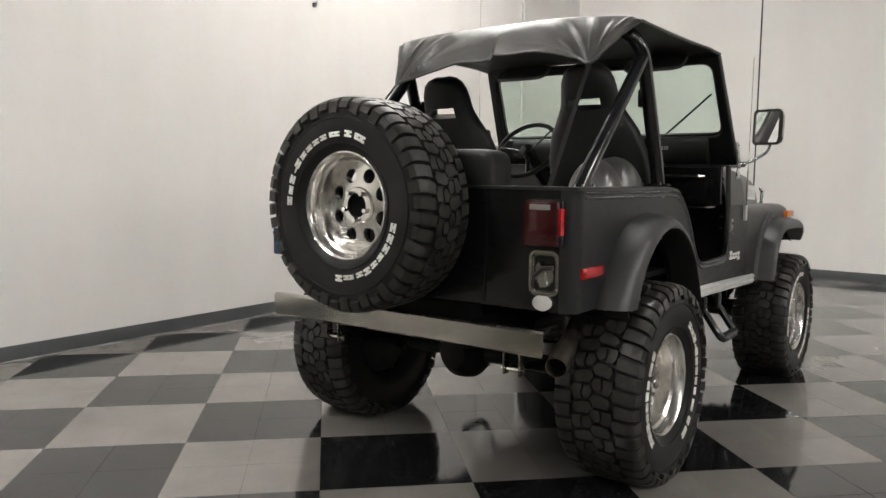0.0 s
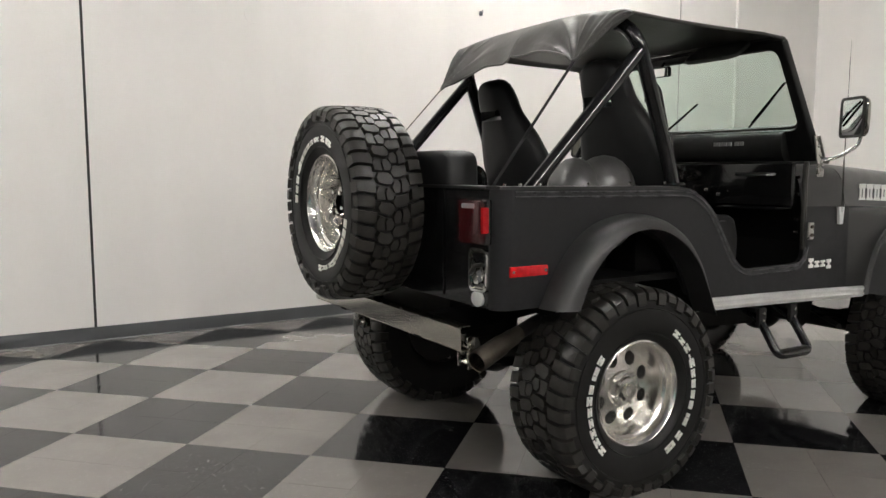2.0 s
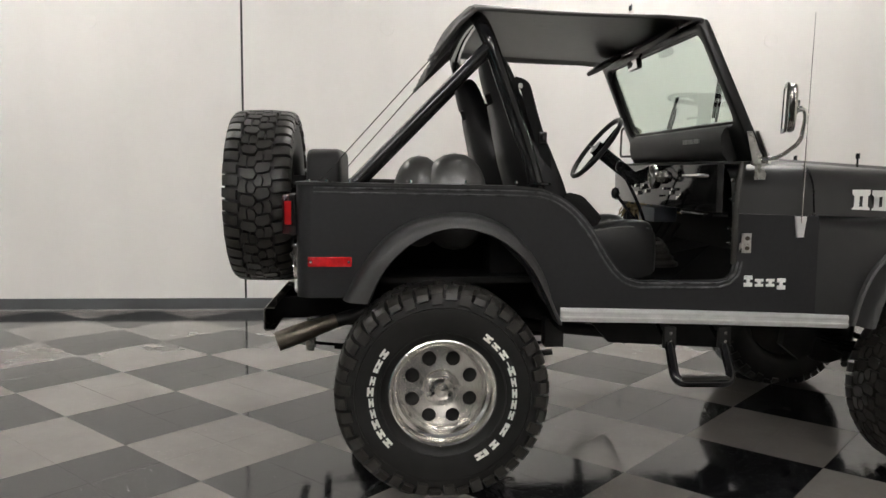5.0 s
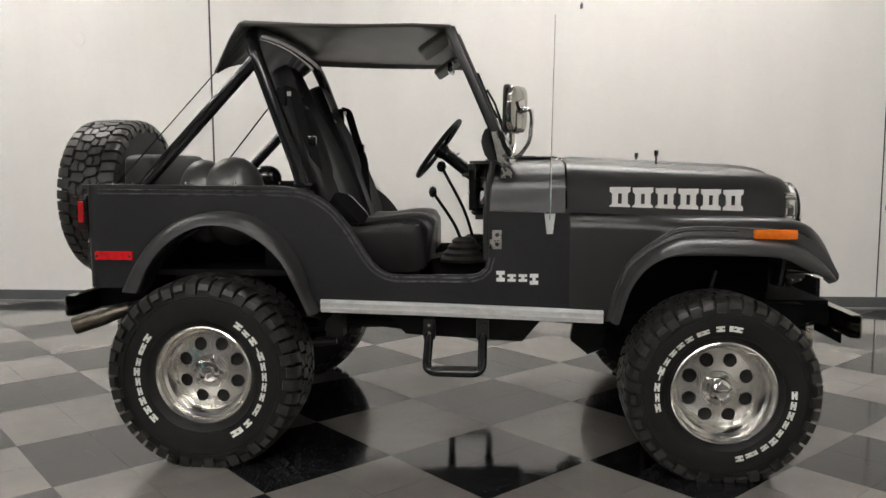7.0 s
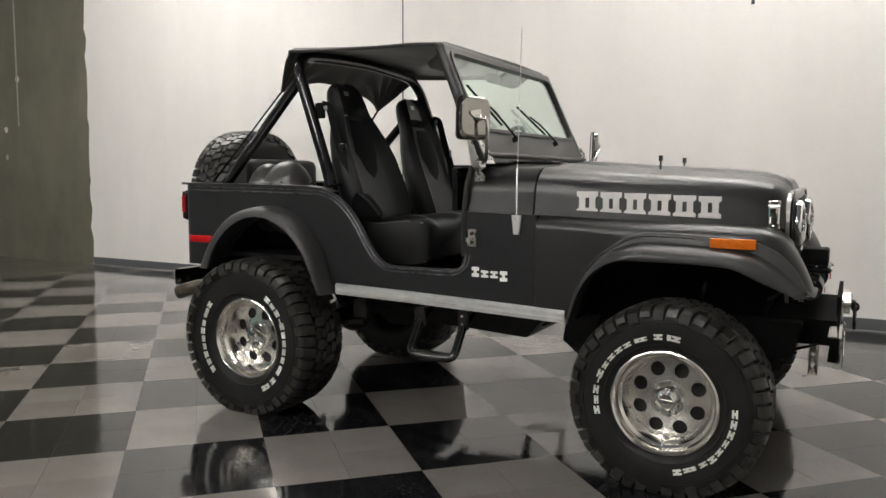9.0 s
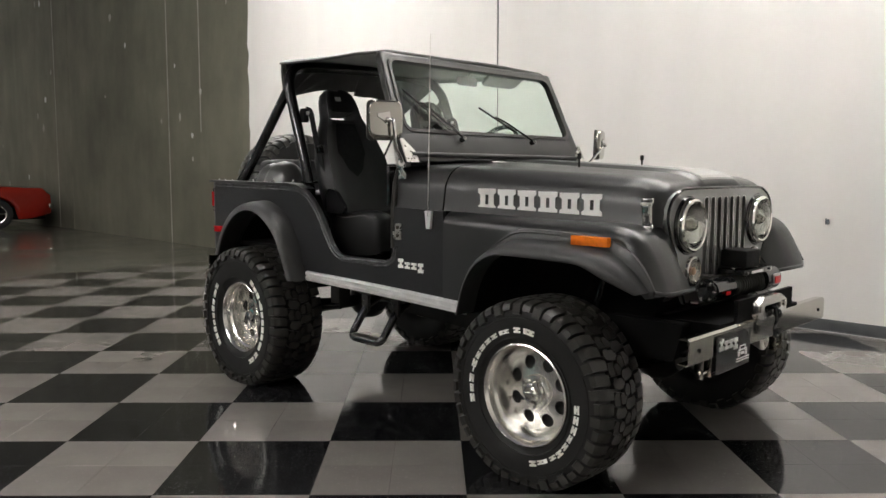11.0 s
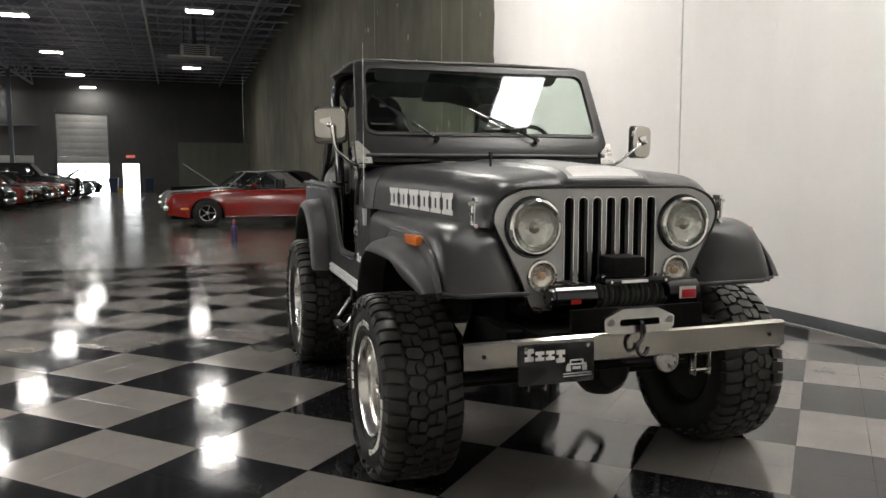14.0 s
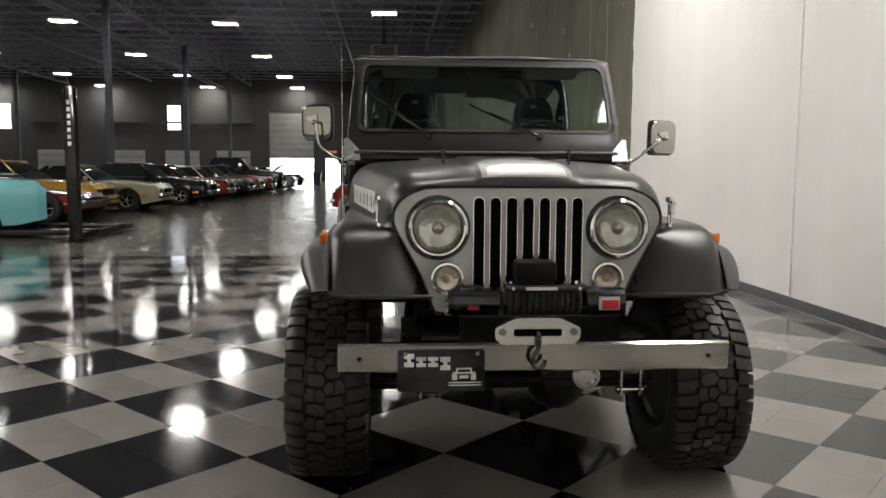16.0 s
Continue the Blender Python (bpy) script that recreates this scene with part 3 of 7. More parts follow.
HALF = 0.738
AXLE_F = 2.155
HUB_Z = 0.392


def rpoly(corners, r, n=5):
    """A closed polygon with rounded corners."""
    P = [Vector((*c, 0)) for c in corners]
    out = []
    k = len(P)
    for i in range(k):
        a, b, c = P[i - 1], P[i], P[(i + 1) % k]
        p, q = b + (a - b).normalized() * r, b + (c - b).normalized() * r
        for j in range(n + 1):
            t = j / n
            v = p.lerp(b, t).lerp(b.lerp(q, t), t)
            out.append((v.x, v.y))
    return out


def pillow(cx, cy, cz, hx, hy, hz, power=0.38, lump=0.0, seed=1, seg=28):
    bm = B()
    rows = []
    rr = random.Random(seed)
    ph = rr.uniform(0, 6)
    for i in range(13):
        la = -math.pi / 2 + math.pi * i / 12
        row = []
        for k in range(seg):
            lo = 2 * math.pi * k / seg
            e = lambda v: math.copysign(abs(v) ** power, v)
            x, y, z = e(math.cos(la)) * e(math.cos(lo)), e(math.cos(la)) * e(math.sin(lo)), e(math.sin(la))
            b = 1 + lump * math.sin(3 * y + ph) * math.sin(2.2 * x + ph)
            row.append((cx + hx * x * b, cy + hy * y, cz + hz * z * b))
        rows.append(row)
    grid(bm, rows, close_v=True)
    bmesh.ops.remove_doubles(bm, verts=bm.verts[:], dist=0.0005)
    return bm


# --- wheels ---
def arc_block(bm, r0, r1, a0, a1, y0, y1, seg=2, mi=0):
    rows = []
    for i in range(seg + 1):
        a = a0 + (a1 - a0) * i / seg
        c, s = math.cos(a), math.sin(a)
        rows.append([(r * c, y, r * s) for r, y in ((r0, y0), (r1, y0), (r1, y1), (r0, y1))])
    vv = grid(bm, rows, close_v=True, mi=mi)
    cap(bm, vv[0][::-1], mi)
    cap(bm, vv[-1], mi)


def lug(bm, prof, a0, a1, skew=0.0, draft=0.12):
    """A tread lug: a (radius, y) profile swept over an angle, drawn in towards its top."""
    rmin = min(r for r, _ in prof)
    rmax = max(r for r, _ in prof)
    ym = sum(y for _, y in prof) / len(prof)
    rows = []
    for i in range(3):
        f = i / 2
        row = []
        for r, y in prof:
            d = draft * (r - rmin) / (rmax - rmin + 1e-6)
            a = a0 + (a1 - a0) * (0.5 + (f - 0.5) * (1 - d)) + skew * (y - ym)
            row.append((r * math.cos(a), y, r * math.sin(a)))
        rows.append(row)
    vv = grid(bm, rows, close_v=True)
    cap(bm, vv[0][::-1])
    cap(bm, vv[-1])


HUB_FRONT = 0.360


def settle(bm, flat):
    """Presses the tyre flat where it stands on the floor; the front tyres are lower and narrower."""
    if flat == "front":
        for v in bm.verts:
            r = math.hypot(v.co.x, v.co.z)
            k = (0.200 + (r - 0.200) * 0.875) / r
            v.co.x, v.co.y, v.co.z = v.co.x * k, v.co.y * 0.915, v.co.z * k
    if flat:
        low = -(HUB_FRONT if flat == "front" else HUB_Z) + 0.001
        for v in bm.verts:
            if v.co.z < low + 0.03 and abs(v.co.y) > 0.12:
                v.co.y *= 1 + 0.25 * max(0.0, low + 0.03 - v.co.z)
            v.co.z = max(v.co.z, low)
    return bm


def tyre_mesh(name, flat):
    bm = B()
    prof = [(0.200, -0.112), (0.212, -0.132), (0.232, -0.150), (0.255, -0.1590), (0.31, -0.1635), (0.345, -0.162), (0.375, -0.154), (0.388, -0.138),
            (0.396, -0.10), (0.399, 0.0), (0.396, 0.10), (0.388, 0.138), (0.375, 0.154), (0.345, 0.162), (0.31, 0.1635), (0.255, 0.159), (0.232, 0.15), (0.212, 0.132), (0.2, 0.112)]
    revolve(bm, prof, seg=72)
    for r, y in ((0.243, -0.158), (0.338, -0.1635)):
        revolve(bm, [(r - 0.003, y + 0.002), (r - 0.0015, y - 0.002), (r + 0.0015, y - 0.002), (r + 0.003, y + 0.002)], seg=72)
    return settle(bm, flat)


def tread_block(bm, poly, a0, pitch, r0, r1, draw=0.06):
    """A block with a polygon plan: (share of the pitch, y) corners, drawn in towards its top."""
    um = sum(u for u, _ in poly) / len(poly)
    ym = sum(y for _, y in poly) / len(poly)
    rings = []
    for r, k in ((r0, 0.0), (r1 - 0.003, draw * 0.7), (r1, draw * 1.6)):
        ring = []
        for u, y in poly:
            u2, y2 = u + (um - u) * k, y + (ym - y) * k
            a = a0 + u2 * pitch
            crown = r - 0.0045 * (y2 / 0.11) ** 2
            ring.append((crown * math.cos(a), y2, crown * math.sin(a)))
        rings.append(ring)
    vv = grid(bm, rings, close_v=True)
    cap(bm, vv[-1])


def tread_mesh(flat):
    bm = B()
    n = 44
    pitch = 2 * math.pi / n
    for k in range(n):
        a = k * pitch
        odd = k % 2
        for side in (-1, 1):
            b0 = a + (0.0 if side < 0 else 0.5) * pitch
            inner = 0.082 if odd else 0.090
            shoulder = [(0.390, inner), (0.4185, inner + 0.003), (0.4165, 0.125), (0.411, 0.149), (0.398, 0.166), (0.356 if odd else 0.374, 0.174), (0.350 if odd else 0.368, 0.158), (0.380, 0.142)]
            lug(bm, [(r, side * y) for r, y in shoulder], b0 + 0.02 * pitch, b0 + 0.81 * pitch, skew=side * 0.35, draft=0.08)
            if odd:
                wide = [(0.10, 0.006), (0.45, -0.007), (0.86, 0.006), (0.90, 0.040), (1.0, 0.066), (0.62, 0.078), (0.26, 0.070), (0.10, 0.036)]
                tread_block(bm, [(u, side * y) for u, y in wide], b0 + 0.36 * pitch, pitch, 0.390, 0.4208, 0.04)
            else:
                near = [(0.10, 0.004), (0.50, -0.005), (0.90, 0.008), (0.96, 0.030), (0.70, 0.040), (0.14, 0.034)]
                tread_block(bm, [(u, side * y) for u, y in near], b0 + 0.30 * pitch, pitch, 0.390, 0.4208, 0.04)
                far = [(0.00, 0.041), (0.62, 0.045), (0.94, 0.040), (1.02, 0.070), (0.64, 0.084), (0.08, 0.082)]
                tread_block(bm, [(u, side * y) for u, y in far], b0 + 0.40 * pitch, pitch, 0.390, 0.4206, 0.04)
    return settle(bm, flat)


STROKES = {
    "block": ((0.0, 0.90, 0.0, 0.36), (0.0, 0.90, 0.64, 1.0), (0.28, 0.62, 0.36, 0.64)),
    "thin": ((0.22, 0.66, 0.0, 1.0),),
    "dash": ((0.10, 0.85, 0.40, 0.66),),
    "gap": (),
}


def glyph_ring(bm, a0, marks, r0, r1, step, y0, y1):
    """Raised plain shapes along an arc, one to a letter's place, clockwise from a0; a capital kind is tall."""
    a = a0
    for kind in marks:
        tall = 1.0 if kind.isupper() else 0.76
        for u0, u1, v0, v1 in STROKES[kind.lower()]:
            h = (r1 - r0) * tall
            arc_block(bm, r0 + v0 * h, r0 + v1 * h, a - u1 * step * 0.86, a - u0 * step * 0.86, y0, y1, 1)
        a -= step * (0.62 if kind.lower() in ("thin", "dash", "gap") else 1.0)


def rim_bmesh():
    bm = B()
    prof = [(0.200, 0.12), (0.196, 0.10), (0.176, 0.03), (0.172, -0.06), (0.178, -0.088), (0.189, -0.098), (0.193, -0.118), (0.199, -0.133), (0.206, -0.139), (0.212, -0.136), (0.214, -0.128), (0.208, -0.122)]
    revolve(bm, prof, seg=64)
    # bowl down to the disc
    revolve(bm, [(0.1725, -0.062), (0.171, -0.042), (0.165, -0.026)], seg=64)
    depth = lambda r: -0.026 - 0.016 * (0.165 - r) / 0.097
    rc, rh, ra, rb = 0.124, 0.0285, 0.068, 0.165
    half = math.pi / 8
    for k in range(8):
        th = k * math.pi / 4 + half
        corners = []
        for r, s in ((ra, -1), (ra, 1), (rb, 1), (rb, -1)):
            corners.append(math.atan2(r * math.sin(s * half), r * math.cos(half) - rc))
        angs = sorted({round(2 * math.pi * i / 20 - math.pi, 4) for i in range(20)} | {round(c, 4) for c in corners})
        rows = []
        for a in angs:
            t = 0.001
            while True:
                x, y = rc + t * math.cos(a), t * math.sin(a)
                r = math.hypot(x, y)
                if r <= ra + 1e-4 or r >= rb - 1e-4 or abs(math.atan2(y, x)) >= half - 1e-4 or t > 0.2:
                    break
                t += 0.0004
            hx, hy = rc + rh * math.cos(a), rh * math.sin(a)
            row = []
            for px, py, dy in ((x, y, 0), (hx + (x - hx) * 0.12, hy + (y - hy) * 0.12, 0), (hx, hy, 0.0), (hx * 0.998, hy, 0.03)):
                q = math.hypot(px, py)
                g = math.atan2(py, px) + th
                row.append((q * math.cos(g), depth(q) + dy, q * math.sin(g)))
            rows.append(row)
        grid(bm, rows, close_u=True)
    # raised centre boss
    revolve(bm, [(0.0735, -0.038), (0.0725, -0.050), (0.0700, -0.054), (0.0485, -0.056), (0.0475, -0.030)], seg=48)
    bmesh.ops.remove_doubles(bm, verts=bm.verts[:], dist=0.0004)
    return bm


def share(ob, name, parent, m=None, label=""):
    o = new(name, ob.data)
    o.parent = parent
    if m is not None:
        o.matrix_basis = m
    if label:
        o["label"] = label
    return o


bm = tyre_mesh("tyre", True)
first = {}
first["flat"] = part("tyre", bm, M_WALLRUBBER, None, smooth=30)
first["front"] = part("tyre", tyre_mesh("tyre", "front"), M_WALLRUBBER, None, smooth=30)
first["tread_front"] = part("tread", tread_mesh("front"), M_RUBBER, None, smooth=25)
first["round"] = part("tyre", tyre_mesh("tyre", False), M_WALLRUBBER, None, smooth=30)
first["tread_flat"] = part("tread", tread_mesh(True), M_RUBBER, None, smooth=25)
first["tread_round"] = part("tread", tread_mesh(False), M_RUBBER, None, smooth=25)
first["rim"] = part("wheel", rim_bmesh(), M_ALU, None, smooth=28)
MARKS = (("marks", 56, 9.1, ("BLOCK", "block", "BLOCK", "dash", "BLOCK", "block", "block", "block", "block", "thin", "block")),
         ("marks3", -41, 9.1, ("BLOCK", "THIN", "BLOCK")),
         ("marks2", 224, 8.9, ("BLOCK", "BLOCK", "BLOCK", "block", "block", "BLOCK", "block", "thin", "block", "BLOCK")))
for key, start, pitch_m, marks in MARKS:
    for fit_, r0, r1, yo in (("", 0.266, 0.291, 0.1655), ("_front", 0.258, 0.280, 0.1515)):
        bm = B()
        glyph_ring(bm, radians(start), marks, r0, r1, radians(pitch_m), -yo, -yo + 0.005)
        first[key + fit_] = part("sidewall_lettering", bm, M_SIDEWALL, None, smooth=20)
bm = B()
revolve(bm, [(0.0, -0.01), (0.150, -0.01), (0.165, 0.005), (0.168, 0.06), (0.190, 0.085), (0.190, 0.095), (0.0, 0.095)], seg=40)
first["drum"] = part("brake_drum", bm, M_FRAME, None)
bm = B()
tube(bm, [(0.0575, -0.055, 0), (0.0575, -0.072, 0), (0.0575, -0.078, 0)], 0.0095, 6)
first["nut"] = part("lug_nut", bm, M_CHROME, None, smooth=20)
bm = B()
revolve(bm, [(0.0460, -0.03), (0.0460, -0.074), (0.042, -0.080), (0.037, -0.082), (0.036, -0.096), (0.030, -0.100), (0.027, -0.097), (0.0, -0.097)], seg=32)
box(bm, -0.026, 0.026, -0.104, -0.096, -0.007, 0.007, bevel=0.003)
first["hub"] = part("locking_hub", bm, M_CHROME, None, smooth=25)
bm = B()
revolve(bm, [(0.0465, -0.03), (0.0465, -0.068), (0.044, -0.073), (0.030, -0.076), (0.028, -0.090), (0.025, -0.094), (0.0, -0.095)], seg=32)
first["cap"] = part("centre_cap", bm, M_CHROME, None)
bm = B()
revolve(bm, [(0.0472, -0.054), (0.046, -0.031), (0.0, -0.029)], seg=24)
first["open"] = part("hub_bore", bm, M_DARK, None)


def wheel(m, spin, centre, tyre="flat", label=""):
    w = share(first["rim"], "wheel", truck, m, label or "polished deep-dish aluminium wheel with eight round holes")
    turn = Matrix.Rotation(radians(spin), 4, "Y")
    share(first[tyre], "tyre", w, None, "black mud-terrain tyre with chunky tread")
    tread_ = share(first["tread_" + tyre], "tread", w, None, "worn grey-black tread lugs")
    tread_["kind"] = "stuff"
    for key in ("marks", "marks2", "marks3"):
        share(first[key + ("_front" if tyre == "front" else "")], "sidewall_lettering", w, turn, "raised white sidewall marks")
    if tyre != "round":
        share(first["drum"], "brake_drum", w)
    for k in range(5):
        share(first["nut"], "lug_nut", w, turn @ Matrix.Rotation(k * 2 * math.pi / 5, 4, "Y"))
    share(first[centre], {"hub": "locking_hub", "cap": "centre_cap", "open": "hub_bore"}[centre], w)
    if centre != "open":
        share(first["open"], "hub_bore", w)
    return w


TRACK, TRACK_F = 0.742, 0.760
wheel(pose(0, -TRACK, HUB_Z), 0, "cap")
wheel(pose(AXLE_F, -TRACK_F, HUB_FRONT), -140, "hub", tyre="front")
wheel(pose(0, TRACK, HUB_Z, 0, 0, 180), 60, "cap")
wheel(pose(AXLE_F, TRACK_F, HUB_FRONT, 0, 0, 180), 200, "hub", tyre="front")
wheel(pose(-0.79, 0.06, 1.118, 0, 0, -90) @ Matrix.Diagonal((0.98, 0.87, 0.98, 1)), -125, "open", tyre="round", label="polished aluminium spare wheel carried behind the tub")
for o in first.values():
    bpy.data.objects.remove(o)

# --- tub sides, cut for the rear wheels and the door openings ---
CURVE = [(p.x, p.y) for p in spline([(0.30, 1.182, 0), (0.40, 1.175, 0), (0.47, 1.151, 0), (0.525, 1.115, 0), (0.575, 1.066, 0), (0.622, 1.004, 0), (0.667, 0.932, 0), (0.70, 0.882, 0), (0.735, 0.843, 0), (0.775, 0.819, 0), (0.82, 0.811, 0)], 40)]
SIDE_OUT = [(-0.512, 0.745), (-0.512, 1.190), *CURVE,
            (1.13, 0.813), (1.165, 0.820), (1.187, 0.838), (1.197, 0.868), (1.200, 0.91), (1.200, 1.085), (1.543, 1.076), (1.556, 0.99), (1.80, 0.98), (1.76, 0.85), (1.71, 0.74), (1.69, 0.625), (0.47, 0.655),
            (0.40, 0.745), (0.335, 0.868), (0.235, 0.968), (0.12, 1.020), (-0.005, 1.020), (-0.13, 0.957), (-0.225, 0.86), (-0.29, 0.745)]
for s in (-1, 1):
    bm = B()
    prism(bm, SIDE_OUT, lambda u, v, k: (u, s * (HALF - (0.022 if k else 0.0)), v))
    side = part("body_side", bm, M_BODY, truck, "matte textured black body side with cut-down door opening", smooth=20)
    for off, rad in ((0.012, 0.0052), (0.030, 0.0052)):
        bm = B()
        pth = [(-0.50, 1.190 - off)]
        for (x0, z0), (x1, z1) in zip(CURVE, CURVE[2:]):
            dx, dz = x1 - x0, z1 - z0
            ln = math.hypot(dx, dz)
            pth.append(((x0 + x1) / 2 + dz / ln * off, (z0 + z1) / 2 - dx / ln * off))
        pth += [(1.13, 0.813 - off), (1.17 + off * 0.4, 0.822 - off * 0.8), (1.192 + off * 0.8, 0.845 - off * 0.4), (1.20 + off, 0.89)]
        tube(bm, [(x, s * (HALF + 0.0005), z) for x, z in pth], rad, 6)
        part("edge_bead", bm, M_BEAD, side)
    # rounded rear corner
    bm = B()
    arc = [(-0.512 - 0.06 * math.sin(a), s * (HALF - 0.06 + 0.06 * math.cos(a))) for a in [math.pi / 2 * i / 8 for i in range(9)]]
    rows = [[(x, y, z) for z in (0.745, 0.90, 1.05, 1.19)] for x, y in arc]
    grid(bm, rows)
    rows2 = [[(x + 0.02, y - s * 0.02, z) for z in (0.745, 1.19)] for x, y in arc]
    grid(bm, rows2)
    part("rear_corner", bm, M_BODY, truck)
    # wheel house behind the rear arch, its shade put into a near-black colour
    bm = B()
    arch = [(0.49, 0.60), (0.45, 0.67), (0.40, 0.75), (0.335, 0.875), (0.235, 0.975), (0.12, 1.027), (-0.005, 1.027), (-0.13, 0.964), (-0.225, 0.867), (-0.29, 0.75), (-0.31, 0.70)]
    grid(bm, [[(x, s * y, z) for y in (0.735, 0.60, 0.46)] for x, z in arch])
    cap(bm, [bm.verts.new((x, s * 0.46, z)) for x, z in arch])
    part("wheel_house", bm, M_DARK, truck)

bm = B()
box(bm, -0.572, -0.552, -0.678, 0.678, 0.745, 1.190)
rear = part("rear_panel", bm, M_REARGLOSS, truck, "glossy black flat rear panel")
bm = B()
for y in (-0.36, 0.36):
    box(bm, -0.576, -0.5715, y - 0.006, y + 0.006, 0.76, 1.185, bevel=0.002)
box(bm, -0.578, -0.5715, -0.36, 0.36, 1.14, 1.148, bevel=0.002)
pieces("panel_crease", bm, M_REARGLOSS, rear)

# flat rolled rim round the tub
bm = B()
for s in (-1, 1):
    prism(bm, [(-0.572, 1.188), (0.30, 1.181), (0.40, 1.173), (0.44, 1.160), (0.445, 1.163), (0.40, 1.180), (0.30, 1.191), (-0.572, 1.200)], lambda u, v, k: (u, s * (0.745 - 0.085 * k), v))
box(bm, -0.580, -0.50, -0.66, 0.66, 1.188, 1.200, bevel=0.003)
part("tub_rim", bm, M_HOOD, truck, "black rolled top rim of the tub", smooth=25)
for s in (-1, 1):
    for x in (-0.52, -0.45, -0.36, -0.12, 0.1, 0.3):
        bm = B()
        tube(bm, [(x, s * 0.70, 1.199), (x, s * 0.70, 1.209)], 0.006, 8)
        part("snap_stud", bm, M_CHROME, truck)

# floors, walls inside, firewall
bm = B()
prism(bm, [(-0.55, 0.80), (0.48, 0.80), (0.48, 0.655), (1.345, 0.655), (1.345, 0.90), (1.10, 0.69), (0.50, 0.69), (0.50, 0.825), (-0.55, 0.825)], lambda u, v, k: (u, -0.715 + 1.43 * k, v))
part("tub_floor", bm, M_TUB, truck, "black sprayed-liner floor with a raised rear deck", smooth=20)
bm = B()
box(bm, 1.347, 1.375, -0.69, 0.69, 0.66, 1.22)
part("firewall", bm, M_TUB, truck, "black firewall behind the dashboard")
bm = B()
prism(bm, [(0.60, 0.69), (1.30, 0.69), (1.34, 0.90), (1.10, 0.85), (0.80, 0.79), (0.60, 0.72)], lambda u, v, k: (u, -0.15 + 0.3 * k, v))
part("gearbox_tunnel", bm, M_TUB, truck)

# --- rear flares ---
def flare(outer, inner, n, inward=None):
    """Rows along the arch: body edge, crown, lip and the return under it."""
    O, I = spline([(a, b, 0) for a, b in outer], n), spline([(a, b, 0) for a, b in inner], n)
    rows = []
    for k in range(n):
        o, i = O[k], I[k]
        row = []
        if inward is not None:
            for yy, up in inward(k / (n - 1)):
                row.append((o.x, yy, o.y + up))
        for f, y in ((0.0, 0.738), (0.015, 0.766), (0.06, 0.793), (0.15, 0.818), (0.30, 0.838), (0.55, 0.852), (0.85, 0.859), (0.97, 0.860), (1.0, 0.856), (1.02, 0.845), (0.99, 0.83), (0.93, 0.735)):
            p = o.lerp(i, f)
            row.append((p.x, -y, p.y))
        rows.append(row)
    return rows


R_OUT = [(-0.387, 0.742), (-0.31, 0.88), (-0.215, 0.992), (-0.10, 1.058), (0.053, 1.085), (0.178, 1.066), (0.30, 0.994), (0.396, 0.86), (0.438, 0.738), (0.478, 0.650)]
R_IN = [(-0.285, 0.740), (-0.227, 0.862), (-0.13, 0.962), (-0.005, 1.022), (0.121, 1.022), (0.237, 0.972), (0.334, 0.885), (0.401, 0.765), (0.430, 0.70), (0.452, 0.655)]
for s in (1, -1):
    bm = B()
    rows = flare(R_OUT, R_IN, 44)
    grid(bm, [[(x, s * y, z) for x, y, z in r] for r in rows])
    for end in (rows[0], rows[-1]):
        cap(bm, [bm.verts.new((x, s * y, z)) for x, y, z in end])
    part("rear_flare", bm, M_FLARE, truck, "broad satin black wheel-arch flare", smooth=50)

# --- front fenders with their flares ---
F_OUT = [(1.70, 0.622), (1.733, 0.752), (1.79, 0.871), (1.873, 0.948), (1.972, 1.006), (2.06, 1.021), (2.25, 1.017), (2.43, 1.003), (2.525, 0.960), (2.583, 0.895), (2.622, 0.822)]
F_IN = [(1.742, 0.630), (1.784, 0.764), (1.847, 0.856), (1.934, 0.905), (2.02, 0.914), (2.084, 0.914), (2.27, 0.912), (2.384, 0.902), (2.471, 0.860), (2.53, 0.83), (2.575, 0.806)]
NOSE = [(1.548, 1.0745), (1.66, 1.071), (1.80, 1.066), (2.0, 1.060), (2.2, 1.058), (2.36, 1.056), (2.45, 1.050), (2.505, 1.034), (2.54, 1.010), (2.57, 0.972), (2.60, 0.915), (2.622, 0.862), (2.634, 0.828), (2.640, 0.800)]


F_OUT, F_IN, NOSE = [[(x + 0.020 * max(0.0, x - 2.43) / 0.20, z) for x, z in pts] for pts in (F_OUT, F_IN, NOSE)]


def table(x, pts):
    for (x0, v0), (x1, v1) in zip(pts, pts[1:]):
        if x <= x1:
            return v0 + (v1 - v0) * max(0.0, (x - x0) / (x1 - x0))
    return pts[-1][1]


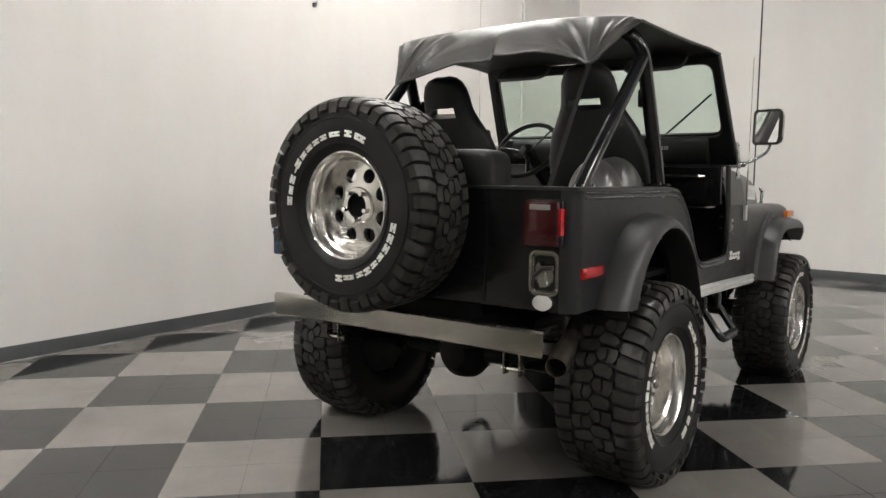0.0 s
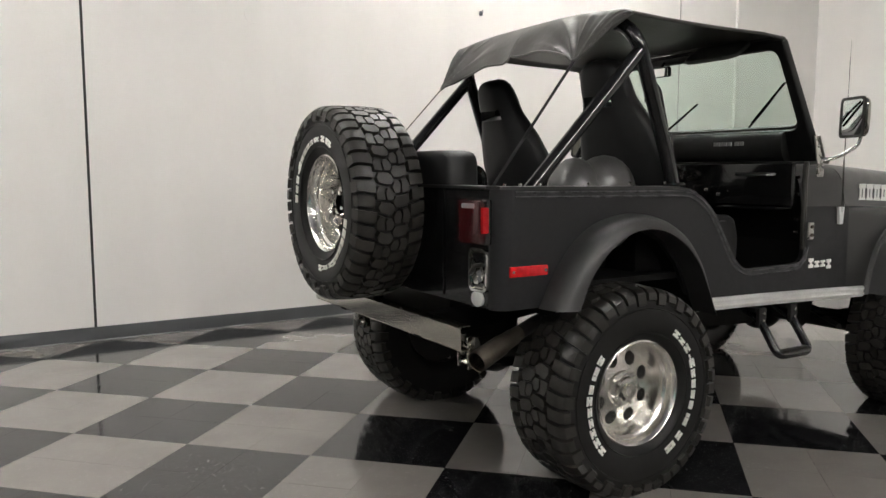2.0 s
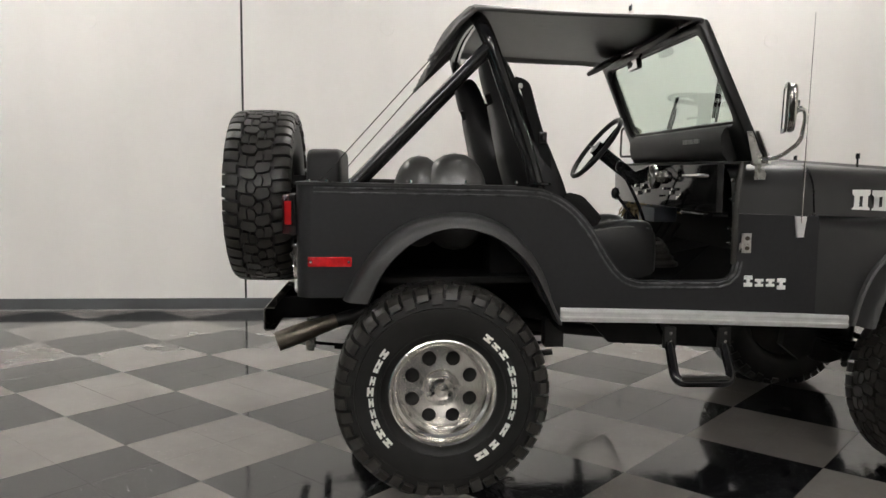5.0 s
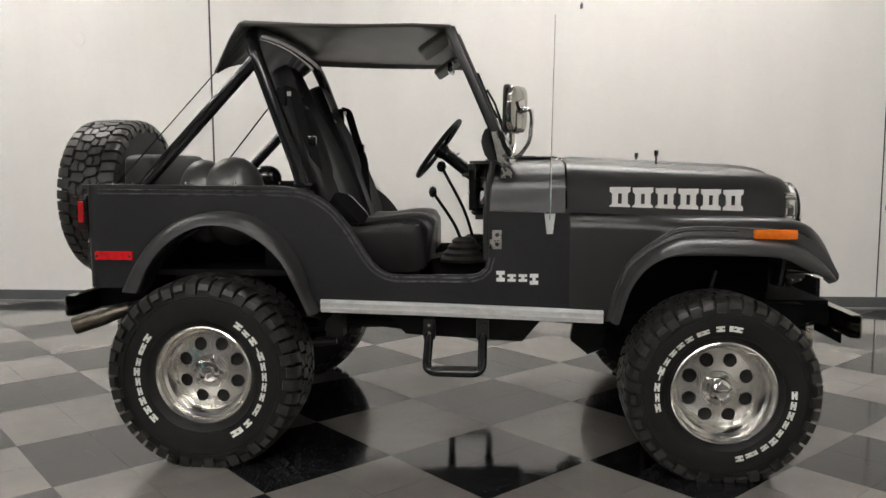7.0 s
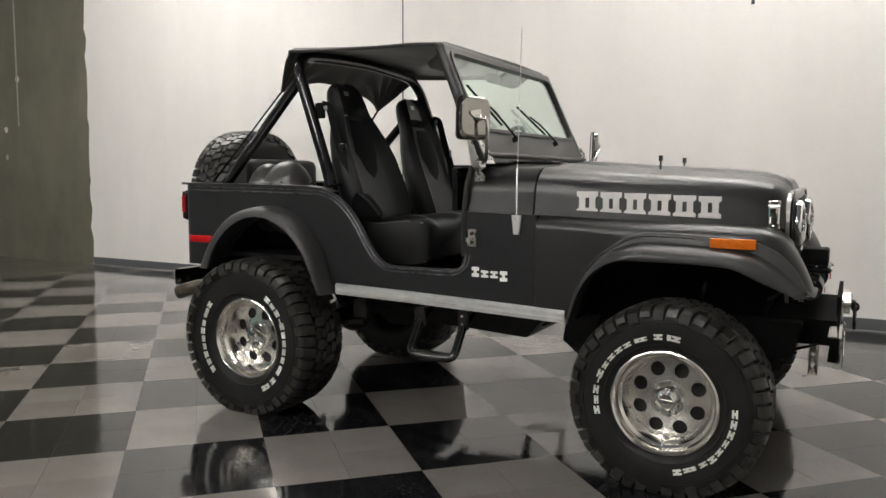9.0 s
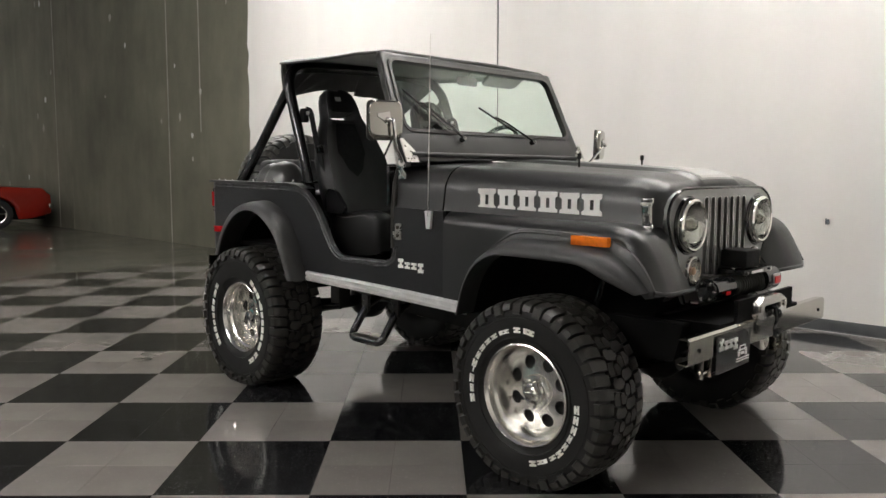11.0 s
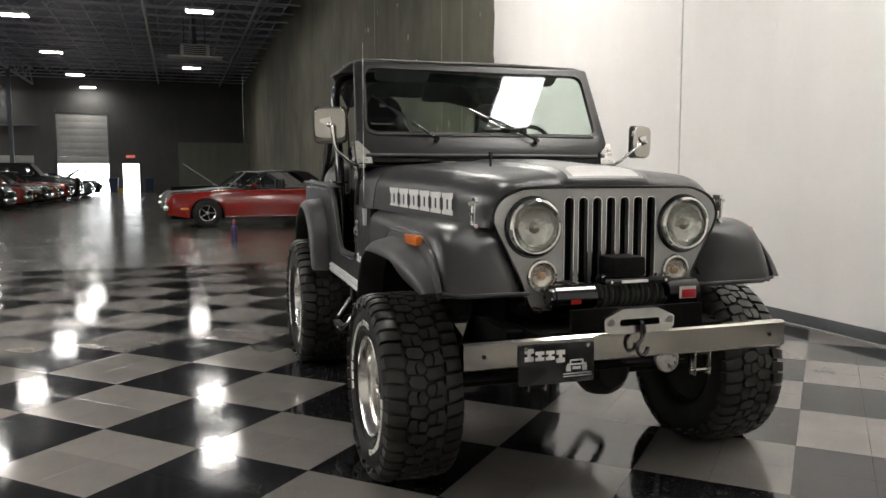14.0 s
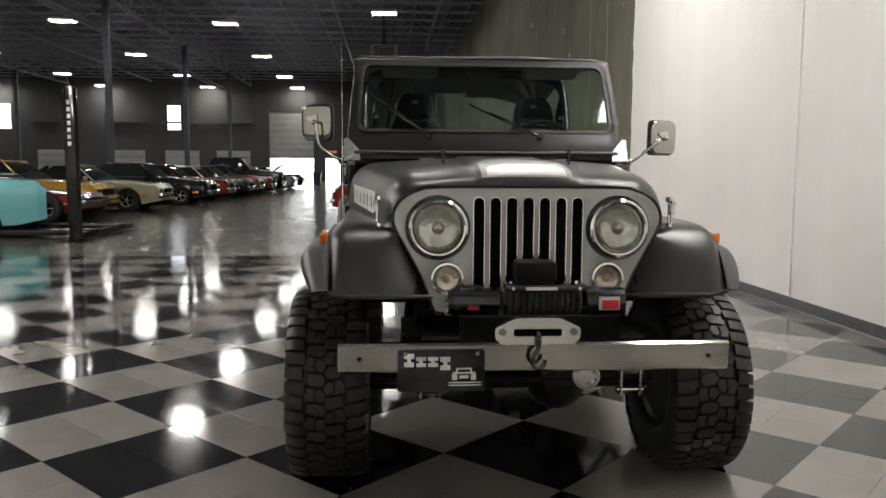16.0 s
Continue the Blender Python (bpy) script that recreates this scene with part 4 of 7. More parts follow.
for s in (-1, 1):
    # pressed steel fender: flat top, rounded outer shoulder, nose bent down to a lip
    bm = B()
    rows = []
    N = spline([(a, b, 0) for a, b in NOSE], 60)
    for k, p in enumerate(N):
        d = (N[min(k + 1, 59)] - N[max(k - 1, 0)]).normalized()
        nx, nz = d.y, -d.x
        yin = table(p.y, [(0.70, 0.345), (0.86, 0.41), (1.02, 0.485), (1.04, 0.45), (1.056, 0.36)])
        row = []
        for y, x in ((yin, min(p.x, 2.55)), (yin + 0.03, min(p.x, 2.57 + 0.3 * max(0.0, p.x - 2.57))), (yin + 0.085, p.x - 0.012 * max(0.0, (p.x - 2.55) / 0.09)), (0.60, p.x), (0.668, p.x)):
            row.append((x, s * y, p.y + 0.0))
        for i in range(1, 7):
            a = math.pi / 2 * i / 6
            r = 0.060
            row.append((p.x + nx * r * (1 - math.cos(a)), s * (0.668 + 0.071 * math.sin(a)), p.y + nz * r * (1 - math.cos(a))))
        low = table(p.x, [(1.70, 0.632)] + F_OUT[1:8]) if p.x < 2.43 else None
        if p.x < 1.72:
            low = 0.632
        if low is None:
            f = (p.x - 2.43) / 0.21
            row.append((p.x - 0.075 * f, s * 0.7405, p.y - 0.05 * (1 - f)))
        else:
            row.append((p.x, s * 0.7405, min(low, p.y - 0.045)))
        rows.append(row)
    grid(bm, rows)
    fender = part("front_fender", bm, M_HOOD, truck, "matte black front fender with flat top and rounded nose", smooth=60)
    # moulded flare: flat upper band, shelf, broad lip
    O, I = spline([(a, b, 0) for a, b in F_OUT], 54), spline([(a, b, 0) for a, b in F_IN], 54)
    rows = []
    for k in range(54):
        t = k / 53
        e = 1.0 - 0.45 * max(0.0, (t - 0.80) / 0.20) ** 1.5
        row = []
        for f, y in ((-0.02, 0.737), (0.0, 0.750), (0.10, 0.7535), (0.14, 0.757), (0.36, 0.760), (0.42, 0.774), (0.48, 0.806), (0.56, 0.832), (0.72, 0.848), (0.94, 0.856), (1.0, 0.853), (1.02, 0.844), (0.99, 0.83), (0.93, 0.735)):
            p = O[k].lerp(I[k], f)
            row.append((p.x, s * (0.735 + (y - 0.735) * e), p.y))
        rows.append(row)
    bm = B()
    vv = grid(bm, rows)
    for end in (rows[0], rows[-1]):
        cap(bm, [bm.verts.new(q) for q in end])
    part("fender_flare", bm, M_FLARE, fender, "satin black moulded flare with a broad lip", smooth=50)
    bm = B()
    tube(bm, [(p.x, s * 0.757, p.y - 0.012) for p in O[6:33]], 0.0042, 6)
    part("flare_step", bm, M_FLARE, fender)
    bm = B()
    a, b = sorted((s * 0.752, s * 0.780))
    box(bm, 2.288, 2.458, a, b, 0.972, 1.012, bevel=0.006)
    part("side_marker", bm, M_AMBER, fender, "amber front side marker lens")
    bm = B()
    tube(bm, [(x, s * y, z) for y, x, z in ((0.36, 2.57, 0.785), (0.42, 2.632, 0.796), (0.50, 2.659, 0.802), (0.66, 2.661, 0.802), (0.735, 2.634, 0.812))], 0.009, 8)
    part("front_lip", bm, M_HOOD, fender)

# --- hood and cowl ---
HOOD_X = [1.536, 1.60, 1.75, 1.9, 2.05, 2.2, 2.35, 2.42, 2.47, 2.505, 2.527, 2.538, 2.535]
HOOD_DROP = [0, 0, 0, 0, 0, 0, 0, 0.004, 0.012, 0.024, 0.040, 0.058, 0.072]
BULGE_Y = (0.215, 0.196, 0.180, 0.15, 0.10, 0.05, 0.0)


def crown(x, y, flat):
    """Height of the hood's gentle crown and its raised middle over the shoulders."""
    t = max(x - 1.53, 0.0)
    h = (0.026 - 0.008 * t) * (1 - (y / flat) ** 2)
    if x > 1.55:
        h += 0.013 * min(1.0, max(0.0, (0.196 - abs(y)) / 0.016))
    return h


def hood_ring(x, drop=0.0, shrink=0.0, n=9):
    t = (x - 1.53) / 1.0
    tt = max(t, 0.0)
    w = 0.724 - 0.189 * tt - shrink
    zb = 1.078 - 0.036 * tt
    zt = 1.288 - 0.050 * tt - drop
    r = 0.135
    lean = 0.012
    pts = [(-w, zb), (-w + lean * 0.5, (zb + zt - r) / 2), (-w + lean, zt - r)]
    for i in range(1, n + 1):
        a = math.pi / 2 * i / n
        pts.append((-w + lean + r * (1 - math.cos(a)), zt - r + r * math.sin(a)))
    flat = w - lean - r
    for y in (flat * 0.8, (flat * 0.8 + 0.215) / 2) + BULGE_Y:
        pts.append((-y, zt + crown(x, y, flat)))
    full = pts + [(-y, z) for y, z in reversed(pts[:-1])]
    return [(x, y, z) for y, z in full]


bm = B()
sh = [0, 0, 0, 0, 0, 0, 0, 0, 0.001, 0.003, 0.006, 0.012, 0.02]
grid(bm, [hood_ring(x, d, k) for x, d, k in zip(HOOD_X, HOOD_DROP, sh)])
hood = part("hood", bm, M_HOOD, truck, "satin black hood with rounded shoulders", smooth=45)
bm = B()
rows = [hood_ring(x) for x in (1.185, 1.26, 1.35, 1.45, 1.528)]
grid(bm, rows)
cowl = part("cowl", bm, M_HOOD, truck, "satin black cowl ahead of the windshield", smooth=45)
bm = B()
box(bm, 1.22, 1.50, -0.4, 0.4, 1.312, 1.318, bevel=0.002)
for k in range(9):
    box(bm, 1.33, 1.42, -0.24 + k * 0.06 - 0.02, -0.24 + k * 0.06 + 0.02, 1.319, 1.323)
part("cowl_vent", bm, M_BODY, cowl)
# hood front panel of silver film inside a pinstripe, laid on the raised middle
for nm, mt, lift, x_a, x_b, wide in (("hood_stripe", M_DECALDARK, 0.0012, 1.95, 2.526, 0.172), ("hood_panel_decal", M_HOODFILM, 0.0024, 2.36, 2.518, 0.150)):
    bm = B()
    rows = []
    for i in range(41):
        x = x_a + (x_b - x_a) * (i / 40) ** 0.8
        drop = table(x, list(zip(HOOD_X[:-1], HOOD_DROP[:-1])))
        half = wide * min(1.0, 0.30 + 0.70 * math.sqrt(max(0.0, (x - x_a) / (0.10 if mt is M_HOODFILM else 0.40))))
        t = x - 1.53
        zt, flat = 1.288 - 0.050 * t - drop, 0.724 - 0.189 * t - 0.147
        rows.append([(x + (lift if x > 2.5 else 0.0), f * half, zt + crown(x, f * half, flat) + lift) for f in (-1, -0.66, -0.33, 0, 0.33, 0.66, 1)])
    grid(bm, rows)
    part(nm, bm, mt, hood, "silver film panel on the hood" if mt is M_HOODFILM else "grey pinstripe round the hood panel")


def hood_side(x, z):
    """The outer y of the hood's right flank."""
    t = x - 1.53
    return -(0.724 - 0.189 * max(t, 0.0)) + 0.008


# name band on the hood flank: one plain silver slab shape to a letter's place
for s in (-1, 1):
    x0, x1 = 1.715, 2.307
    for i in range(6):
        a = x0 + (x1 - x0) * i / 6
        b = a + (x1 - x0) / 6 * 0.97
        z0, z1 = 1.086 - 0.012 * i / 6, 1.184 - 0.018 * i / 6
        bm = B()
        w, h = b - a, z1 - z0

        slab = [(0.0, 0.0), (0.93, 0.0), (0.93, 0.20), (0.82, 0.28), (0.82, 0.72), (0.93, 0.80), (0.93, 1.0), (0.0, 1.0), (0.0, 0.80), (0.11, 0.72), (0.11, 0.28), (0.0, 0.20)]
        slit = [(0.38, 0.28), (0.55, 0.28), (0.55, 0.33), (0.55, 0.37), (0.55, 0.63), (0.55, 0.67), (0.55, 0.72), (0.38, 0.72), (0.38, 0.67), (0.38, 0.63), (0.38, 0.37), (0.38, 0.33)]
        ring_plate(bm, [(a + u * w, z0 + v * h) for u, v in slab], [(a + u * w, z0 + v * h) for u, v in slit], lambda u, v, k: (u, (hood_side(u, v) - 0.0015 - (0.0015 if k else 0.0)) * -s, v))
        part("side_mark", bm, M_DECAL, hood, "silver slab mark on the hood side", smooth=10)
    for i in range(4):
        bm = B()
        a, base = 1.240 + i * 0.047, 0.786 - (0.012 if i == 3 else 0.0)
        for u0, u1, v0, v1 in STROKES["block"]:
            h = 0.046 if i in (0, 3) else 0.032
            box(bm, a + u0 * 0.040, a + u1 * 0.040, s * 0.738 - 0.004, s * 0.738 + 0.004, base + v0 * h, base + v1 * h, bevel=0.002)
        part("side_emblem", bm, M_DECAL, truck, "small silver emblem shape", smooth=20)

# hood latches, hood bumpers, hinges
for s in (-1, 1):
    bm = B()
    X, y = 2.497, s * 0.548
    for z in (1.036, 1.136):
        lo, hi = sorted((y, y + s * 0.014))
        box(bm, X - 0.024, X + 0.024, lo, hi, z, z + 0.020, bevel=0.004)
    for dx in (-0.015, 0.015):
        tube(bm, rounded([(X + dx, y + s * 0.008, 1.046), (X + dx, y + s * 0.014, 1.060), (X + dx, y + s * 0.014, 1.131), (X + dx, y + s * 0.008, 1.148)], 0.006), 0.0058, 8)
    latch = part("hood_latch", bm, M_CHROME, truck, "chrome over-centre hood latch")
    bm = B()
    lo, hi = sorted((y + s * 0.006, y + s * 0.026))
    box(bm, X - 0.013, X + 0.013, lo, hi, 1.088, 1.128, bevel=0.004)
    part("lever", bm, M_CHROME, latch)
    bm = B()
    tube(bm, [(X - 0.022, y + s * 0.020, 1.132), (X + 0.022, y + s * 0.020, 1.132)], 0.008, 8)
    part("pin", bm, M_BRACKET, latch)
bm = B()
for y in (-0.28, 0.28):
    tube(bm, [(1.98, y, 1.27), (1.98, y, 1.328)], 0.005, 8)
    tube(bm, [(1.98, y, 1.32), (1.98, y, 1.345)], 0.010, 8)
pieces("hood_bumper", bm, M_TUBE, hood)
bm = B()
for y in (-0.33, 0.0, 0.33):
    tube(bm, [(1.528, y - 0.04, 1.316 - abs(y) * 0.03), (1.528, y + 0.04, 1.316 - abs(y) * 0.03)], 0.007, 8)
    box(bm, 1.50, 1.56, y - 0.03, y + 0.03, 1.311 - abs(y) * 0.03, 1.317 - abs(y) * 0.03, bevel=0.002)
pieces("hood_hinge", bm, M_CHROME, hood, "small chrome hood hinge")

# --- grille ---
GX = 2.535


def grille_place(u, v, k):
    return (GX + (0.0 if k else 0.022), u, v)


bm = B()
slots = 7
pitch_s = 0.0615
edge = pitch_s * slots / 2
for i in range(slots):
    c = (i - 3) * pitch_s
    inner = rrect(0.040, 0.405, 0.0195, 6, c, 0.952)
    outer = rrect(pitch_s, 0.482, 0.0008, 6, c, 0.954)
    ring_plate(bm, outer, inner, grille_place)
for s in (-1, 1):
    wing = [(s * edge, 0.713), (s * 0.330, 0.713), (s * 0.352, 0.735), (s * 0.40, 0.86), (s * 0.485, 1.02), (s * 0.505, 1.07), (s * 0.497, 1.115), (s * 0.465, 1.155), (s * 0.41, 1.182), (s * 0.34, 1.195), (s * edge, 1.195)]
    prism(bm, wing, grille_place)
grille = part("grille", bm, M_GRILLE, truck, "silver painted upright-slot grille panel", smooth=25)
bm = B()
trim_pts = [(-0.322, 0.716), (-0.352, 0.735), (-0.40, 0.86), (-0.485, 1.02), (-0.503, 1.07), (-0.495, 1.115), (-0.465, 1.153), (-0.41, 1.180), (-0.34, 1.192), (0, 1.194), (0.34, 1.192), (0.41, 1.180), (0.465, 1.153), (0.495, 1.115), (0.503, 1.07), (0.485, 1.02), (0.40, 0.86), (0.352, 0.735), (0.322, 0.716)]
tube(bm, [(GX + 0.022, p.x, p.y) for p in spline([(a, b, 0) for a, b in trim_pts], 90)], 0.006, 8)
part("grille_edge", bm, M_TUBE, grille, "black rolled edge of the grille")
bm = B()
for i in range(slots):
    c = (i - 3) * pitch_s
    o = rrect(0.0435, 0.4085, 0.021, 6, c, 0.952)
    inn = rrect(0.0385, 0.4035, 0.0185, 6, c, 0.952)
    ring_plate(bm, o, inn, lambda u, v, k: (GX + 0.0215 + (0.0 if k else 0.005), u, v))
part("slot_trim", bm, M_CHROME, grille, "chrome slot surrounds")
# the long box is an added near-black block standing for the shaded engine bay
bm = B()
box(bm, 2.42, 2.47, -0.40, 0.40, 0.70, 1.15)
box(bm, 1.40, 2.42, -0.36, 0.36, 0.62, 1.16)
part("radiator", bm, M_DARK, truck, "near-black radiator and block closing off the engine bay")
for s in (-1, 1):
    c = Matrix.Translation((GX + 0.02, s * 0.337, 1.042)) @ Matrix.Rotation(radians(90), 4, "Z")
    # local y now points backwards along the vehicle
    bm = B()
    revolve(bm, [(0.108, -0.002), (0.112, -0.014), (0.109, -0.032), (0.101, -0.038), (0.094, -0.035), (0.0918, -0.028), (0.092, -0.02)], c, 48)
    hl = part("headlight", bm, M_CHROME, truck, "round headlight in a chrome bezel")
    bm = B()
    revolve(bm, [(0.092, -0.030), (0.084, -0.020), (0.068, -0.011), (0.046, -0.006), (0.024, -0.004), (0.0, -0.0035)], c, 16)
    part("reflector", bm, M_REFLECT, hl, "", smooth=40.0)
    bm = B()
    revolve(bm, [(0.0915, -0.031), (0.078, -0.040), (0.045, -0.048), (0.0, -0.051)], c, 40)
    lens = part("lens", bm, M_FLUTED, hl, "clear fluted glass lens")
    lens.visible_shadow = False
    bm = B()
    revolve(bm, [(0.0, -0.034), (0.013, -0.032), (0.016, -0.022), (0.022, -0.006), (0.024, -0.003)], c, 20)
    part("bulb_shield", bm, M_STAINLESS, hl)
    bm = B()
    revolve(bm, [(0.119, 0.0), (0.121, -0.006), (0.117, -0.012), (0.108, -0.012)], c, 48)
    part("bezel_ring", bm, M_TUBE, hl, "black outer ring")
    c = Matrix.Translation((GX + 0.02, s * 0.302, 0.852)) @ Matrix.Rotation(radians(90), 4, "Z") @ Matrix.Diagonal((1.22, 1.0, 1.22, 1.0))
    bm = B()
    revolve(bm, [(0.050, 0.0), (0.053, -0.010), (0.050, -0.020), (0.044, -0.022), (0.042, -0.014)], c, 32)
    ts = part("turn_signal", bm, M_CHROME, truck, "round front turn signal with clear lens")
    bm = B()
    revolve(bm, [(0.043, -0.019), (0.030, -0.028), (0.0, -0.033)], c, 28)
    o = part("lens", bm, M_FLUTED, ts)
    o.visible_shadow = False
    bm = B()
    revolve(bm, [(0.043, -0.016), (0.032, -0.008), (0.015, -0.004), (0.0, -0.0035)], c, 12)
    part("reflector", bm, M_SIGNAL, ts, "", smooth=2.0)
    bm = B()
    revolve(bm, [(0.010, -0.003), (0.013, -0.012), (0.008, -0.019), (0.0, -0.020)], c, 14)
    part("bulb", bm, M_BULB, ts, "pale amber bulb")

# --- windshield ---
WB, WU, WN = Vector((1.285, 0, 1.300)), Vector((-0.255, 0, 0.575)).normalized(), Vector((0.914, 0, 0.405))


def shield(u, v, d=0.0):
    return WB + WU * v + Vector((0, u, 0)) + WN * d


outer = rpoly([(-0.750, 0.0), (0.750, 0.0), (0.704, 0.606), (-0.704, 0.606)], 0.022)
opening = rpoly([(-0.685, 0.165), (0.685, 0.165), (0.662, 0.568), (-0.662, 0.568)], 0.06)
bm = B()
ring_plate(bm, outer, opening, lambda u, v, k: shield(u, v, -0.022 if k else 0.022))
bm.normal_update()
sharp = [e for e in bm.edges if len(e.link_faces) == 2 and e.calc_face_angle(0.0) > 1.2]
bmesh.ops.bevel(bm, geom=sharp, offset=0.009, segments=3, profile=0.5, affect="EDGES")
ws = part("windshield", bm, M_SHIELD, truck, "satin black fold-down windshield frame", smooth=30)
bm = B()
ring_plate(bm, rpoly([(-0.693, 0.157), (0.693, 0.157), (0.670, 0.576), (-0.670, 0.576)], 0.065), rpoly([(-0.675, 0.175), (0.675, 0.175), (0.652, 0.558), (-0.652, 0.558)], 0.055), lambda u, v, k: shield(u, v, 0.004 if k else 0.028))
part("glass_seal", bm, M_RUBBER, ws, "black rubber glass seal")
bm = B()
prism(bm, opening, lambda u, v, k: shield(u, v, 0.008 + (0.005 if k else 0.0)))
gl = part("glass", bm, M_GLASS, ws, "faintly green windshield glass", smooth=20)
gl.visible_shadow = False
bm = B()
tube(bm, [shield(-0.70, 0.035, 0.028), shield(0.70, 0.035, 0.028)], 0.012, 10)
tube(bm, [shield(-0.69, 0.602, 0.0), shield(0.69, 0.602, 0.0)], 0.012, 10)
pieces("frame_bead", bm, M_FLARE, ws)
for y0, ang, tip in ((-0.305, 51, 0.30), (0.285, 62, 0.27)):
    bm = B()
    p = shield(y0, 0.125, 0.035)
    tube(bm, [shield(y0, 0.125, 0.02), shield(y0, 0.125, 0.05)], 0.014, 10)
    tipu, tipv = y0 - 0.42 * math.sin(radians(ang)), 0.125 + 0.42 * math.cos(radians(ang))
    tube(bm, [shield(y0, 0.125, 0.045), shield((y0 + tipu) / 2, (0.125 + tipv) / 2, 0.05), shield(y0 + (tipu - y0) * 0.72, 0.125 + (tipv - 0.125) * 0.72, 0.042)], 0.0055, 8)
    tube(bm, [shield(y0 + (tipu - y0) * 0.28, 0.125 + (tipv - 0.125) * 0.28, 0.03), shield(tipu, tipv, 0.03)], 0.008, 6, flat=0.6)
    part("wiper", bm, M_TUBE, ws, "black windshield wiper resting on the glass")
bm = B()
rows = []
for v, d in ((0.0, -0.03), (0.0, -0.06), (0.012, -0.083), (0.05, -0.093), (0.10, -0.086), (0.14, -0.066), (0.163, -0.040), (0.165, -0.022)):
    rows.append([shield(u, 0.02 + v * 0.86, -0.02 + (d + 0.02) * 0.85) for u in (-0.61, -0.3, 0.0, 0.3, 0.61)])
vv = grid(bm, rows)
cap(bm, [r[0] for r in vv][::-1])
cap(bm, [r[-1] for r in vv])
part("crash_pad", bm, M_PAD, ws, "padded black vinyl roll below the glass", smooth=60)
# chrome corner brackets and hinges
for s in (-1, 1):
    bm = B()
    prism(bm, [(0.0, 0.0), (0.085, 0.0), (0.075, 0.06), (0.02, 0.125), (0.0, 0.125)], lambda u, v, k: shield(s * (0.752 - u), v - 0.01, 0.028 + (0.006 if k else 0.0)))
    prism(bm, [(-0.012, -0.01), (0.036, -0.01), (0.036, 0.03), (0.026, 0.06), (0.022, 0.13), (-0.002, 0.13)], lambda u, v, k: (1.258 + u - v * 0.30, s * (0.752 + (0.006 if k else 0.0)), 1.285 + v))
    prism(bm, [(-0.014, 0.018), (0.030, 0.018), (0.034, 0.042), (0.0, 0.075), (-0.014, 0.06)], lambda u, v, k: (1.272 + u, s * (0.745 + (0.008 if k else 0.0)), 1.205 + v))
    tube(bm, [(1.275, s * 0.70, 1.292), (1.275, s * 0.765, 1.292)], 0.013, 12)
    for u, v in ((0.0, 0.03), (0.02, 0.05), (1.0, 0)):
        if u < 1:
            tube(bm, [(1.272 + u, s * 0.75, 1.205 + v), (1.272 + u, s * 0.758, 1.205 + v)], 0.006, 8)
    for u, v in ((0.015, 0.02), (0.055, 0.02), (0.018, 0.085), (0.045, 0.055)):
        tube(bm, [shield(s * (0.752 - u), v - 0.01, 0.030), shield(s * (0.752 - u), v - 0.01, 0.042)], 0.0065, 8)
    for v in (0.04, 0.08, 0.115):
        c = Vector((1.272 - v * 0.30, s * 0.757, 1.285 + v))
        tube(bm, [c, c + Vector((0, s * 0.008, 0))], 0.0065, 8)
    part("windshield_hinge", bm, M_BRACKET, truck, "polished windshield hinge bracket")
    bm = B()
    box(bm, 1.222, 1.262, s * 0.741 - 0.004, s * 0.741 + 0.004, 0.925, 1.005, bevel=0.002)
    tube(bm, [(1.218, s * 0.746, 0.928), (1.218, s * 0.746, 0.965)], 0.007, 10)
    hinge = part("door_hinge", bm, M_BRACKET, truck, "polished lower door hinge")
    bm = B()
    for z in (0.945, 0.985):
        tube(bm, [(1.243, s * 0.742, z), (1.243, s * 0.751, z)], 0.009, 8)
    pieces("bolt", bm, M_RUST, hinge)

